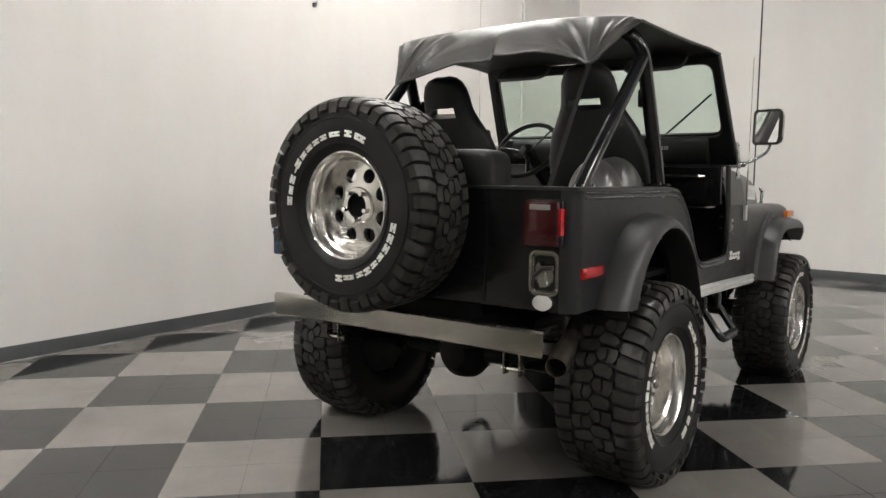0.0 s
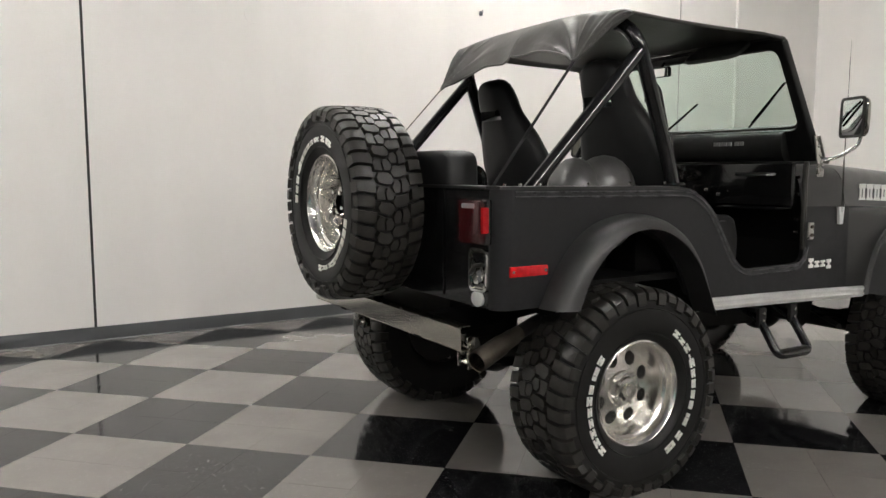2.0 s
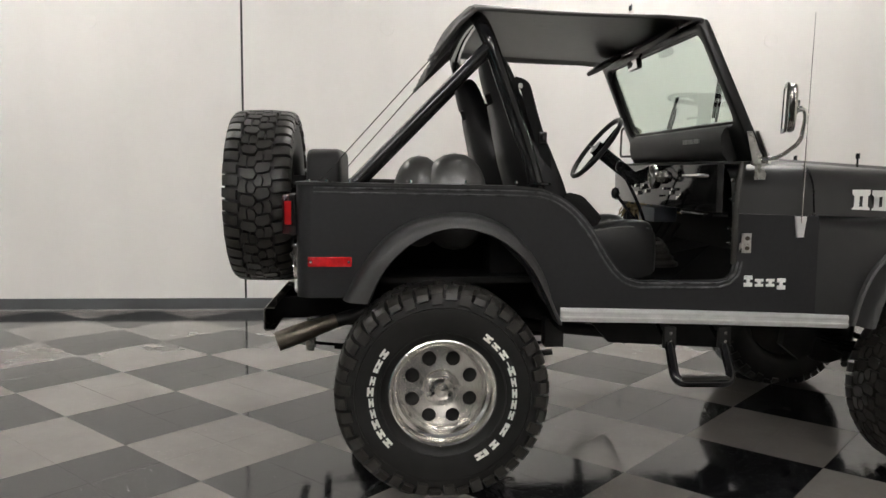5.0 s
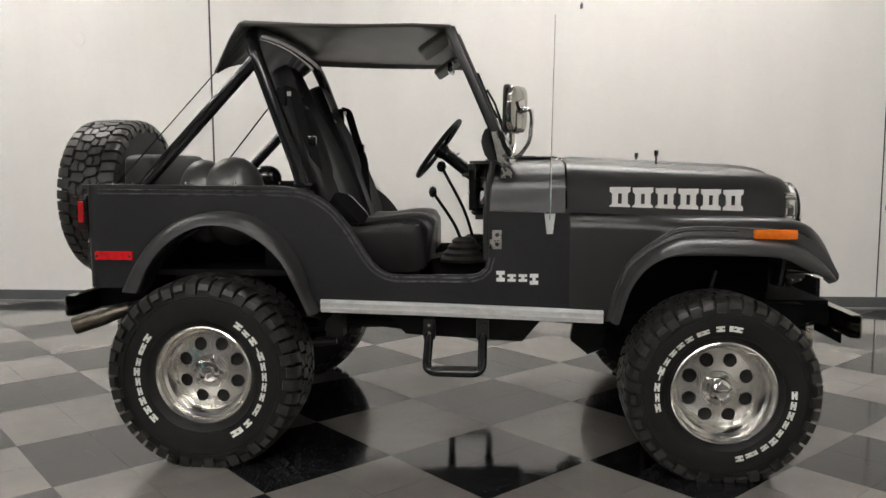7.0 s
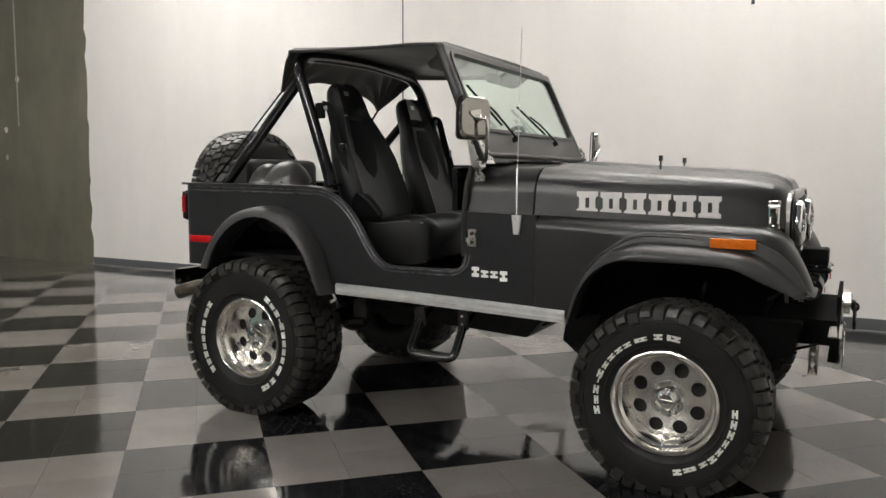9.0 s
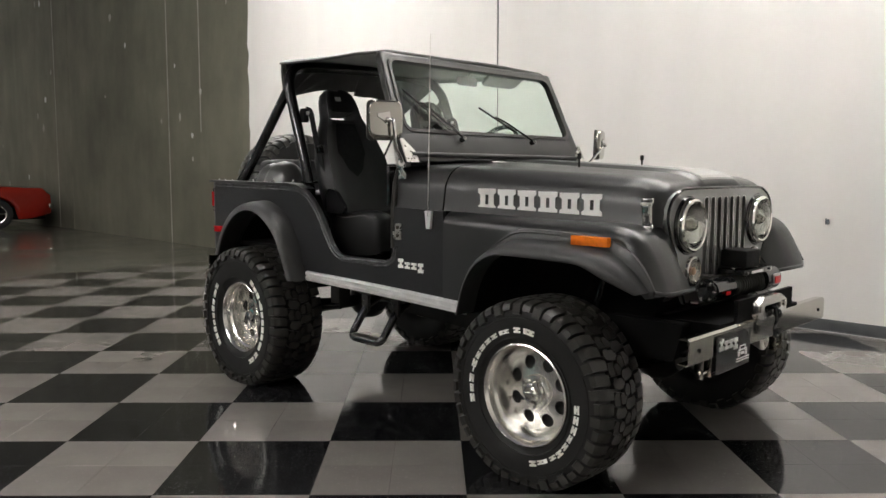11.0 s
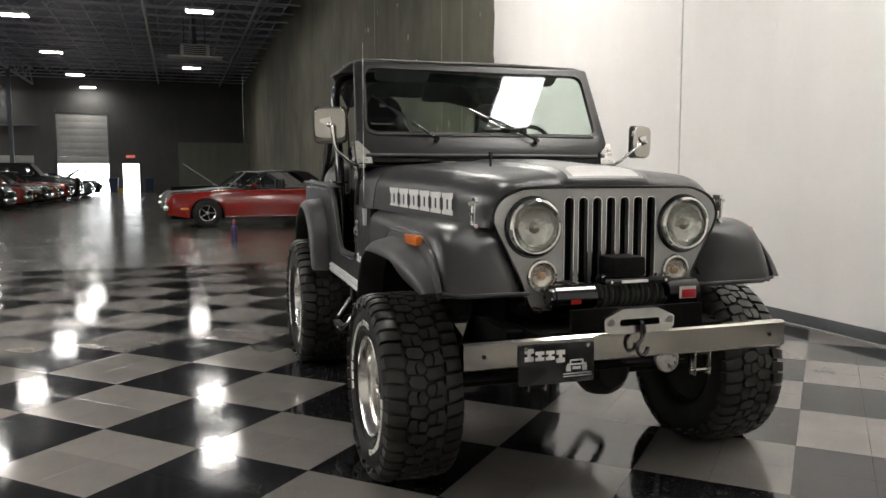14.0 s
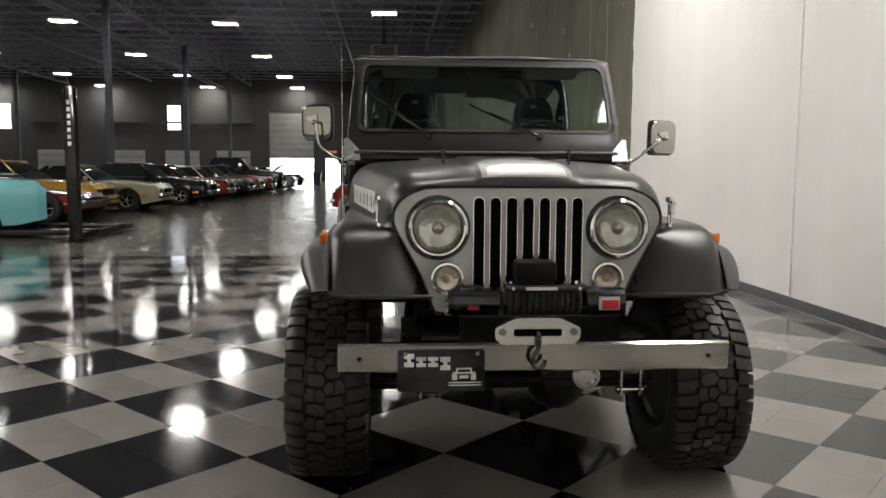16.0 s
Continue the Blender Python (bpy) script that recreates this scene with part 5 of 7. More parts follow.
# --- side mirrors ---
for s, yaw, yc, xm, zm in ((-1, -23, -0.890, 1.318, 1.495), (1, 22, 0.945, 1.29, 1.430)):
    base = Vector((1.285, s * 0.757, 1.30))
    bm = B()
    arm = rounded([base, base + Vector((0.05, s * 0.045, 0.015)), (xm + 0.055, yc * 0.985, zm - 0.125), (xm + 0.063, yc, zm - 0.035), (xm + 0.058, yc, zm), (xm + 0.01, yc, zm)], 0.03)
    if s > 0:
        arm = rounded([base, base + Vector((0.03, 0.03, 0.012)), (xm + 0.045, yc - 0.03, zm - 0.015), (xm + 0.01, yc, zm)], 0.02)
    tube(bm, arm, 0.0085, 10)
    tube(bm, [base + Vector((-0.01, -s * 0.015, 0)), base + Vector((0.02, s * 0.02, 0.0))], 0.016, 10)
    mir = part("side_mirror", bm, M_CHROME, truck, "chrome rectangular side mirror on a bent arm")
    mm = Matrix.Translation((xm, yc, zm)) @ Matrix.Rotation(radians(yaw), 4, "Z") @ Matrix.Rotation(radians(1.5), 4, "Y")
    bm = B()
    bm = pillow(0.0, 0.0, 0.0, 0.021, 0.083, 0.091, 0.42, seg=48)
    for v in bm.verts:
        v.co.x = max(v.co.x, -0.010)
    bmesh.ops.transform(bm, matrix=mm, verts=bm.verts[:])
    part("housing", bm, M_STAINLESS, mir, "", smooth=70)
    bm = B()
    prism(bm, [(-0.045, 0.028), (0.012, 0.040), (0.018, 0.012), (0.0, -0.020), (-0.018, 0.0), (-0.045, 0.016)], lambda u, v, k: mm @ Vector((0.023 + (0.006 if k else 0.0), u, v)))
    revolve(bm, [(0.0, -0.012), (0.011, -0.008), (0.014, 0.0), (0.011, 0.010), (0.0, 0.014)], mm @ Matrix.Translation((0.033, 0.0, 0.0)), 14)
    part("clamp", bm, M_CHROME, mir, "chrome clamp behind the mirror")
    bm = B()
    prism(bm, rrect(0.152, 0.168, 0.016), lambda u, v, k: mm @ Vector((-0.0175 - (0.002 if k else 0.0), u, v)))
    part("glass", bm, M_MIRROR, mir)
    bm = B()
    ring_plate(bm, rrect(0.170, 0.186, 0.024), rrect(0.144, 0.160, 0.016), lambda u, v, k: mm @ Vector((-0.014 - (0.008 if k else 0.0), u, v)))
    part("rubber_edge", bm, M_RUBBER, mir)

# rubber seals up the front edge of the door openings
for s in (-1, 1):
    bm = B()
    tube(bm, [(1.196, s * 0.732, 0.88), (1.196, s * 0.732, 1.08), (1.205, s * 0.725, 1.20), (1.225, s * 0.715, 1.29)], 0.013, 8)
    part("door_seal", bm, M_RUBBER, truck, "black rubber door seal")

# antenna on the right cowl
bm = B()
prism(bm, [(1.440, 1.075), (1.485, 1.075), (1.475, 0.99), (1.450, 0.99)], lambda u, v, k: (u, -0.741 - (0.014 if k else 0.0), v))
ant = part("antenna", bm, M_STRIP, truck, "thin whip antenna on a chrome base")
bm = B()
tube(bm, [(1.462, -0.752, 1.05), (1.465, -0.752, 1.30)], 0.004, 6)
tube(bm, [(1.465, -0.752, 1.28), (1.476, -0.752, 1.885)], 0.0022, 6, r2=0.0015)
part("mast", bm, M_CHROME, ant)

# --- side strip and steps ---
for s in (-1, 1):
    bm = B()
    prof = [(0.0, 0.0), (0.010, 0.003), (0.012, 0.011), (0.0165, 0.015), (0.0165, 0.021), (0.012, 0.025), (0.012, 0.036), (0.0165, 0.040), (0.0165, 0.046), (0.010, 0.055), (0.0, 0.058)]
    rows = []
    for x, z in ((0.482, 0.645), (0.9, 0.6355), (1.3, 0.623), (1.69, 0.6095)):
        rows.append([(x, s * (HALF + a), z + b) for a, b in prof] + [(x, s * (HALF - 0.01), z + 0.05), (x, s * (HALF - 0.01), z)])
    vv = grid(bm, rows, close_v=True)
    cap(bm, vv[0][::-1])
    cap(bm, vv[-1])
    part("rocker_strip", bm, M_STRIP, truck, "bright aluminium strip along the sill", smooth=30)
    bm = B()
    p = rounded([(0.950, s * 0.60, 0.605), (0.950, s * 0.70, 0.555), (0.945, s * 0.805, 0.407), (1.182, s * 0.805, 0.404), (1.182, s * 0.70, 0.550), (1.182, s * 0.60, 0.600)], 0.045)
    tube(bm, p, 0.020, 12)
    step = part("step", bm, M_TUBE, truck, "black tubular drop step")
    bm = B()
    for x in (0.950, 1.182):
        box(bm, x - 0.027, x + 0.027, s * 0.705 - 0.01, s * 0.705 + 0.01, 0.525, 0.615, bevel=0.006)
        box(bm, x - 0.015, x + 0.015, s * 0.60 - 0.08, s * 0.60 + 0.10, 0.59, 0.61)
    pieces("bracket", bm, M_FRAME, step)
    bm = B()
    for x in (0.950, 1.182):
        for z in (0.555, 0.590):
            tube(bm, [(x, s * 0.714, z), (x, s * 0.722, z)], 0.0075, 6)
    pieces("bolt", bm, M_CHROME, step)
    bm = B()
    box(bm, 0.965, 1.165, s * 0.805 - 0.018, s * 0.805 + 0.018, 0.417, 0.430, bevel=0.004)
    part("tread_pad", bm, M_RUBBER, step)

# --- roll cage and soft top ---
bm = B()
left = rounded([(0.45, 0.657, 0.82), (0.400, 0.657, 1.19), (0.155, 0.645, 1.862), (0.155, 0.3, 1.892), (0.155, 0.0, 1.900)], 0.15, 8)
pts = [Vector(p) for p in left] + [Vector((p.x, -p.y, p.z)) for p in reversed(left[:-1])]
tube(bm, pts, 0.031, 16)
cage = part("roll_bar", bm, M_TUBE, truck, "gloss black tubular roll bar")
for s in (-1, 1):
    bm = B()
    tube(bm, [(0.200, s * 0.645, 1.750), (-0.338, s * 0.634, 1.199), (-0.48, s * 0.63, 1.055)], 0.0285, 14)
    part("rear_brace", bm, M_TUBE, cage)
    bm = B()
    revolve(bm, [(0.045, 0.0), (0.05, 0.004), (0.05, 0.012), (0.032, 0.014)], Matrix.Translation((0.400, s * 0.657, 1.19)) @ Matrix.Rotation(radians(90), 4, "X"), 20)
    part("collar", bm, M_TUBE, cage)

# soft top: taut sheet from the windshield to the hoop, draped tail behind
def top_sheet(t, f):
    """t from the windshield back to the hoop, f across."""
    x = 1.030 + (0.135 - 1.030) * t
    y = f * (0.705 - 0.045 * t)
    z = 1.870 + 0.022 * t + 0.010 * min(1.0, 6 * t) - 0.022 * math.sin(math.pi * t) * (0.35 + 0.65 * (1 - f * f)) + 0.008 * (1 - f * f) - 0.016 * max(0.0, abs(f) - 0.93) / 0.07
    z += 0.030 * t ** 1.5 * max(0.0, 1 - f * f) ** 0.6
    z += 0.0025 * math.sin(23 * t + 5 * f) * (1 - f * f)
    return Vector((x, y, z))


TIP = 0.79


def tail_sheet(u, f):
    """u from the hoop down the tail, f across; gathered into a tie-down tip on either side."""
    af = abs(f)
    if af < TIP:
        k = (af / TIP) ** 3
        reach, drop = 0.125 + 0.055 * k, 0.155 + 0.068 * k
    else:
        k = ((1 - af) / (1 - TIP)) ** 0.85
        reach, drop = 0.180 * k, 0.223 * k
    base = top_sheet(1.0, f)
    dv, dy = (1.03 - u) * 0.24, (af - TIP) * 0.66
    th, dist = math.atan2(dv, dy), math.hypot(dv, dy)
    wave = 5.2 * th + 0.5 * math.sin(2.3 * th + f) + (0.5 if f > 0 else 0.0)
    ridge = 1.0 - 2.0 * abs(math.sin(wave)) ** 0.7 + 0.35 * math.sin(11.0 * th + 2.0 * f) + 0.22 * math.sin(25.0 * th + 3.0 * f)
    fold = 0.0150 * ridge * math.exp(-(dist / 0.24) ** 2) * min(1.0, 5 * u) * min(1.0, dist / 0.10)
    fold += 0.007 * math.sin(af * 15 + 2.0 * f + 3.0 * u) * u * max(0.0, 1 - af / TIP)
    bow = 0.020 * math.sin(math.pi * min(u, 1.0))
    if f > 0:
        reach, drop = reach * 1.16, drop * 1.14
    return Vector((base.x - reach * u - 0.7 * (fold + bow * 0.6), base.y * (1 - 0.02 * u), base.z - drop * u ** 1.15 + 0.7 * fold + 0.4 * bow))


bm = B()
N = 260
rows = [[top_sheet(t / 12, -1 + 2 * k / N) for k in range(N + 1)] for t in range(13)]
rows += [[tail_sheet(u / 30, -1 + 2 * k / N) for k in range(N + 1)] for u in range(1, 31)]
under = [[p - Vector((0, 0, 0.005)) for p in r] for r in rows]
grid(bm, rows)
grid(bm, under[::-1])
for side in (0, -1):
    for a, b, c, d in zip([r[side] for r in rows], [r[side] for r in rows][1:], [r[side] for r in under][1:], [r[side] for r in under]):
        bm.faces.new([bm.verts.new(p) for p in (a, b, c, d)])
for a, b, c, d in zip(rows[-1], rows[-1][1:], under[-1][1:], under[-1]):
    bm.faces.new([bm.verts.new(p) for p in (a, b, c, d)])
bmesh.ops.remove_doubles(bm, verts=bm.verts[:], dist=0.0003)
top = part("soft_top", bm, M_CANVAS, truck, "black vinyl bikini top with a gathered tail", smooth=60)
bm = B()
tube(bm, [top_sheet(t / 12, -1) for t in range(13)], 0.008, 8)
tube(bm, [top_sheet(t / 12, 1) for t in range(13)], 0.008, 8)
tube(bm, [top_sheet(0, -1 + 2 * k / 20) + Vector((0.004, 0, -0.006)) for k in range(21)], 0.010, 10)
tube(bm, [tail_sheet(1.0, -1 + 2 * k / 80) for k in range(81)], 0.006, 6)
pieces("hem", bm, M_CANVAS, top)
for s in (-1, 1):
    bm = B()
    tip = tail_sheet(1.0, s * TIP)
    tube(bm, [tip, (-0.49, s * 0.585, 1.20)], 0.010, 6, flat=0.18)
    part("tie_strap", bm, M_CLOTH, top, "thin black tie-down strap")

# --- seats ---
def bucket(yc, dx, dz, label):
    bm = B()
    # cushion
    rows = []
    for x, w, zt, zb in ((0.54, 0.20, 1.000, 0.83), (0.59, 0.235, 1.015, 0.80), (0.72, 0.245, 1.010, 0.79), (0.88, 0.248, 1.030, 0.79), (0.975, 0.240, 1.022, 0.80), (1.01, 0.215, 0.98, 0.82)):
        ring = []
        for fy, fz in ((-1, 0.0), (-1.02, 0.5), (-0.97, 0.9), (-0.86, 1.02), (-0.66, 1.0), (-0.45, 0.90), (0, 0.87), (0.45, 0.90), (0.66, 1.0), (0.86, 1.02), (0.97, 0.9), (1.02, 0.5), (1, 0.0)):
            ring.append((x + dx, yc + fy * w, zb + (zt - zb) * fz + dz))
        rows.append(spline(ring, 34))
    lines = [spline([r[k] for r in rows], 22) for k in range(34)]
    vv = grid(bm, [[line[i] for line in lines] for i in range(22)])
    cap(bm, vv[0][::-1])
    cap(bm, vv[-1])
    seat = part("bucket_seat", bm, M_VINYL, truck, label, smooth=50)
    for sy in (-1, 1):
        bm = B()
        tube(bm, [(x + dx, yc + sy * w * 0.955, zt - 0.012 + dz) for x, w, zt in ((0.59, 0.235, 1.005), (0.72, 0.245, 1.002), (0.88, 0.248, 1.020), (0.975, 0.240, 1.012))], 0.005, 6)
        part("piping", bm, M_SHINY, seat)
    # back: outline of half-widths up its height, with wings and a slot below the head rest
    up = Vector((-0.275, 0, 0.80)).normalized()
    fw = Vector((up.z, 0, -up.x))
    org = Vector((0.575 + dx, yc, 0.945 + dz))
    levels = [(0.0, 0.205, 0.10), (0.08, 0.232, 0.115), (0.22, 0.238, 0.115), (0.38, 0.228, 0.105), (0.50, 0.198, 0.09), (0.58, 0.158, 0.08), (0.63, 0.136, 0.072), (0.655, 0.130, 0.07), (0.682, 0.126, 0.07), (0.70, 0.124, 0.07), (0.750, 0.116, 0.066), (0.790, 0.100, 0.060), (0.815, 0.074, 0.050), (0.828, 0.038, 0.035)]
    bm = B()
    cols_f = [-1.0, -0.97, -0.86, -0.62, -0.42, 0.0, 0.42, 0.62, 0.86, 0.97, 1.0]
    front, back = [], []
    for v, w, d in levels:
        w, d = w * 1.10, d * 1.15
        fr, bk = [], []
        for f in cols_f:
            wing = max(0.0, (abs(f) - 0.55) / 0.45) ** 1.2
            depth = d * (0.45 + 0.55 * wing) * (1 - 0.65 * max(0, abs(f) - 0.9) / 0.1)
            fr.append(org + up * v + Vector((0, f * w, 0)) + fw * depth)
            bk.append(org + up * v + Vector((0, f * w * 0.98, 0)) - fw * (d * 0.75 * (1 - abs(f) ** 4)))
        front.append(fr)
        back.append(bk)
    # slot between levels 8 and 9
    hole_rows, hole_cols = (6, 8), (3, 7)
    for surf in (front, back):
        vs = [[bm.verts.new(p) for p in r] for r in surf]
        for i in range(len(vs) - 1):
            for j in range(len(cols_f) - 1):
                if hole_rows[0] <= i < hole_rows[1] and hole_cols[0] <= j < hole_cols[1]:
                    continue
                bm.faces.new((vs[i][j], vs[i][j + 1], vs[i + 1][j + 1], vs[i + 1][j]))
    def wall(loop):
        for (i, j), (k, l) in zip(loop, loop[1:] + loop[:1]):
            bm.faces.new([bm.verts.new(p) for p in (front[i][j], front[k][l], back[k][l], back[i][j])])
    nl, nc = len(levels) - 1, len(cols_f) - 1
    wall([(0, j) for j in range(nc)] + [(i, nc) for i in range(nl)] + [(nl, j) for j in range(nc, 0, -1)] + [(i, 0) for i in range(nl, 0, -1)])
    a, b, c, d = hole_rows[0], hole_rows[1], hole_cols[0], hole_cols[1]
    wall([(a, j) for j in range(c, d)] + [(i, d) for i in range(a, b)] + [(b, j) for j in range(d, c, -1)] + [(i, c) for i in range(b, a, -1)])
    bmesh.ops.remove_doubles(bm, verts=bm.verts[:], dist=0.0004)
    bmesh.ops.recalc_face_normals(bm, faces=bm.faces[:])
    part("backrest", bm, M_VINYL, seat, "high black backrest with a slot below the head", smooth=60)
    bm = B()
    rows = []
    for v, w in ((0.06, 0.10), (0.2, 0.115), (0.38, 0.11), (0.52, 0.09), (0.6, 0.07)):
        rows.append([org + up * v + Vector((0, f * w, 0)) + fw * (0.052 + 0.006 * (1 - f * f)) for f in (-1, -0.5, 0, 0.5, 1)])
    grid(bm, rows)
    part("cloth_insert", bm, M_CLOTH, seat)
    bm = B()
    p = org + up * 0.765 + fw * 0.036
    box(bm, -0.012, 0.012, -0.02, 0.02, -0.001, 0.003, m=Matrix.Translation(p) @ Vector((1, 0, 0)).rotation_difference(up).to_matrix().to_4x4())
    part("stitched_badge", bm, M_DECALDARK, seat)
    bm = B()
    for x in (0.62, 0.95):
        for sy in (-0.18, 0.18):
            box(bm, x + dx - 0.02, x + dx + 0.02, yc + sy - 0.015, yc + sy + 0.015, 0.69, 0.80 + dz)
    pieces("seat_riser", bm, M_FRAME, seat)
    return seat


bucket(-0.35, -0.083, 0.012, "black high-back bucket seat with side bolsters")
bucket(0.435, -0.120, -0.005, "black high-back bucket seat with side bolsters")
# plastic hinge cover at the foot of the near backrest
bm = B()
prism(bm, rpoly([(0.497, 1.03), (0.652, 1.02), (0.677, 1.06), (0.592, 1.15), (0.527, 1.165), (0.492, 1.10)], 0.02, 4), lambda u, v, k: (u, -0.600 - (0.022 if k else 0.0), v))
part("hinge_cover", bm, M_TUBE, truck, "black plastic cover over the seat hinge", smooth=30)
# flat webbing hanging from the roll bar
for s in (-1, 1):
    bm = B()
    way = rounded([(0.300, s * 0.603, 1.610), (0.345, s * 0.600, 1.600), (0.385, s * 0.600, 1.46), (0.438, s * 0.600, 1.308), (0.452, s * 0.580, 1.10), (0.50, s * 0.56, 0.86)], 0.04)
    rows = []
    for k, p in enumerate(way):
        p = Vector(p)
        d = (Vector(way[min(k + 1, len(way) - 1)]) - Vector(way[max(k - 1, 0)])).normalized()
        across = d.cross(Vector((0, 1, 0))).normalized() * 0.022
        rows.append([p - across, p + across, p + across + Vector((0, s * 0.003, 0)), p - across + Vector((0, s * 0.003, 0))])
    vv = grid(bm, rows, close_v=True)
    cap(bm, vv[0][::-1])
    cap(bm, vv[-1])
    box(bm, 0.275, 0.315, s * 0.612 - 0.02, s * 0.612 + 0.02, 1.54, 1.62, bevel=0.008)
    belt_ = part("seat_belt", bm, M_CLOTH, truck, "black seat belt hung on the roll bar")
    bm = B()
    box(bm, 0.316, 0.334, s * 0.603 - 0.012, s * 0.603 + 0.012, 1.584, 1.604, bevel=0.004)
    part("belt_guide", bm, M_BRACKET, belt_, "bright belt guide")
    bm = B()
    box(bm, 0.405, 0.440, s * 0.592 - 0.02, s * 0.592 + 0.012, 1.36, 1.41, bevel=0.006)
    part("buckle", bm, M_TUBE, belt_, "black buckle")

# rear bench: padded block and a slumped vinyl cushion
bm = pillow(-0.490, -0.04, 1.14, 0.080, 0.345, 0.200, 0.22)
bench = part("rear_bench", bm, M_VINYL, truck, "black padded rear bench back", smooth=60)
bm = pillow(-0.02, 0.12, 0.98, 0.24, 0.40, 0.16, 0.35)
part("bench_cushion", bm, M_VINYL, bench, "", smooth=60)
bm = pillow(-0.085, -0.575, 1.12, 0.112, 0.115, 0.180, 0.88, 0.05, 3)
cover = part("vinyl_cover", bm, M_SHINY, truck, "two humps of a shiny black vinyl cushion in the tub", smooth=70)
bm = pillow(0.060, -0.590, 1.12, 0.138, 0.120, 0.190, 0.84, 0.05, 4)
part("second_hump", bm, M_SHINY, cover, "", smooth=70)
bm = pillow(-0.05, 0.245, 1.20, 0.085, 0.05, 0.085, 0.85)
part("speaker", bm, M_TUBE, truck, "round black speaker pod behind the seats", smooth=70)
for yc in (-0.52, 0.5):
    bm = B()
    box(bm, 0.20, 0.42, yc - 0.12, yc + 0.12, 0.82, 1.13, bevel=0.03)
    part("speaker_box", bm, M_TUB, truck, "black speaker box beside the wheel house")

# --- dash, wheel, levers ---
bm = B()
box(bm, 1.122, 1.150, -0.712, 0.712, 1.086, 1.284, bevel=0.003)
dash = part("dashboard", bm, M_DASH, truck, "black painted flat steel dashboard", smooth=35)
bm = B()
box(bm, 1.124, 1.262, -0.708, 0.708, 1.2845, 1.296, bevel=0.004)
part("dash_top", bm, M_PAD, dash, "dull black dash top")
for y, r in ((0.033, 0.062), (-0.075, 0.026), (-0.145, 0.026), (-0.11, 0.018)):
    gm = Matrix.Translation((1.116, y, 1.212 if r < 0.02 else 1.228)) @ Matrix.Rotation(radians(-90), 4, "Z")
    bm = B()
    revolve(bm, [(r * 0.86, -0.002), (r * 0.88, -0.010), (r * 0.96, -0.012), (r, -0.006), (r, 0.05 if r > 0.05 else 0.01)], gm, 28)
    gauge = part("gauge", bm, M_STAINLESS, dash, "round chrome-ringed instrument gauge")
    bm = B()
    revolve(bm, [(0.0, -0.003), (r * 0.87, -0.003)], gm, 28)
    # the large dial's grey base stands for the reflection in its glass
    part("dial_face", bm, material("dial_reflection", (0.16, 0.16, 0.15), 0.25, vary=0.2, scale=40.0) if r > 0.05 else M_DASH, gauge, "grey dial with its glass reflection put into the colour" if r > 0.05 else "black dial")
    bm = B()
    for k in range(9):
        a = radians(-40 + k * 32.5)
        tube(bm, [gm @ Vector((r * q * math.cos(a), -0.0045, r * q * math.sin(a))) for q in (0.66, 0.8)], r * 0.022, 4)
    tube(bm, [gm @ Vector((0, -0.0045, 0)), gm @ Vector((-r * 0.55, -0.0045, r * 0.25))], r * 0.03, 4)
    part("dial_marks", bm, M_DECAL, gauge, "pale tick marks and needle")
bm = B()
tube(bm, [(1.130, -0.62, 1.235), (1.095, -0.60, 1.235), (1.095, -0.42, 1.235), (1.130, -0.40, 1.235)], 0.009, 8)
for z in (0.96, 1.02, 1.14, 1.22):
    tube(bm, [(1.19, -0.705, z), (1.19, -0.690, z)], 0.008, 8)
pieces("grab_handle", bm, M_CHROME, dash, "chrome grab handle")
bm = B()
rr = random.Random(2)
for k in range(16):
    y = rr.uniform(0.05, 0.55)
    tube(bm, spline([(1.15, y, 1.09), (1.13 + rr.uniform(-0.03, 0.03), y + rr.uniform(-0.1, 0.1), 1.0 + rr.uniform(-0.02, 0.05)), (1.18, y + rr.uniform(-0.2, 0.2), 1.06), (1.3, y + rr.uniform(-0.1, 0.1), 1.04)], 10), 0.004, 5)
pieces("wiring", bm, M_WIRE, dash, "loose wiring under the dashboard")
bm = B()
box(bm, 1.12, 1.24, 0.02, 0.26, 1.00, 1.075, bevel=0.01)
part("fuse_tray", bm, M_STEEL, dash)
sw = Vector((0.905, 0.345, 1.375))
axis = Vector((-0.79, 0, 0.61)).normalized()
rot = Vector((0, 1, 0)).rotation_difference(axis).to_matrix().to_4x4()
sm = Matrix.Translation(sw) @ rot
bm = B()
tube(bm, [sm @ Vector((0.19 * math.cos(a), 0, 0.19 * math.sin(a))) for a in [2 * math.pi * k / 48 for k in range(48)]], 0.013, 10, closed=True)
steering = part("steering_wheel", bm, M_VINYL, truck, "black three-spoke steering wheel")
bm = B()
for a in (90, 210, 330):
    tube(bm, [sm @ Vector((0, -0.02, 0)), sm @ Vector((0.185 * math.cos(radians(a)), 0, 0.185 * math.sin(radians(a))))], 0.012, 8, flat=0.4)
revolve(bm, [(0.0, 0.012), (0.04, 0.008), (0.045, -0.03), (0.03, -0.06)], sm, 20)
part("spokes", bm, M_TUBE, steering)
bm = B()
tube(bm, [sw - axis * 0.03, sw - axis * 0.20, sw - axis * 0.45], 0.036, 14)
tube(bm, [sw - axis * 0.09, sw - axis * 0.09 + Vector((0.03, 0.14, 0.03))], 0.007, 6)
part("column", bm, M_TUBE, steering, "black steering column with stalk")
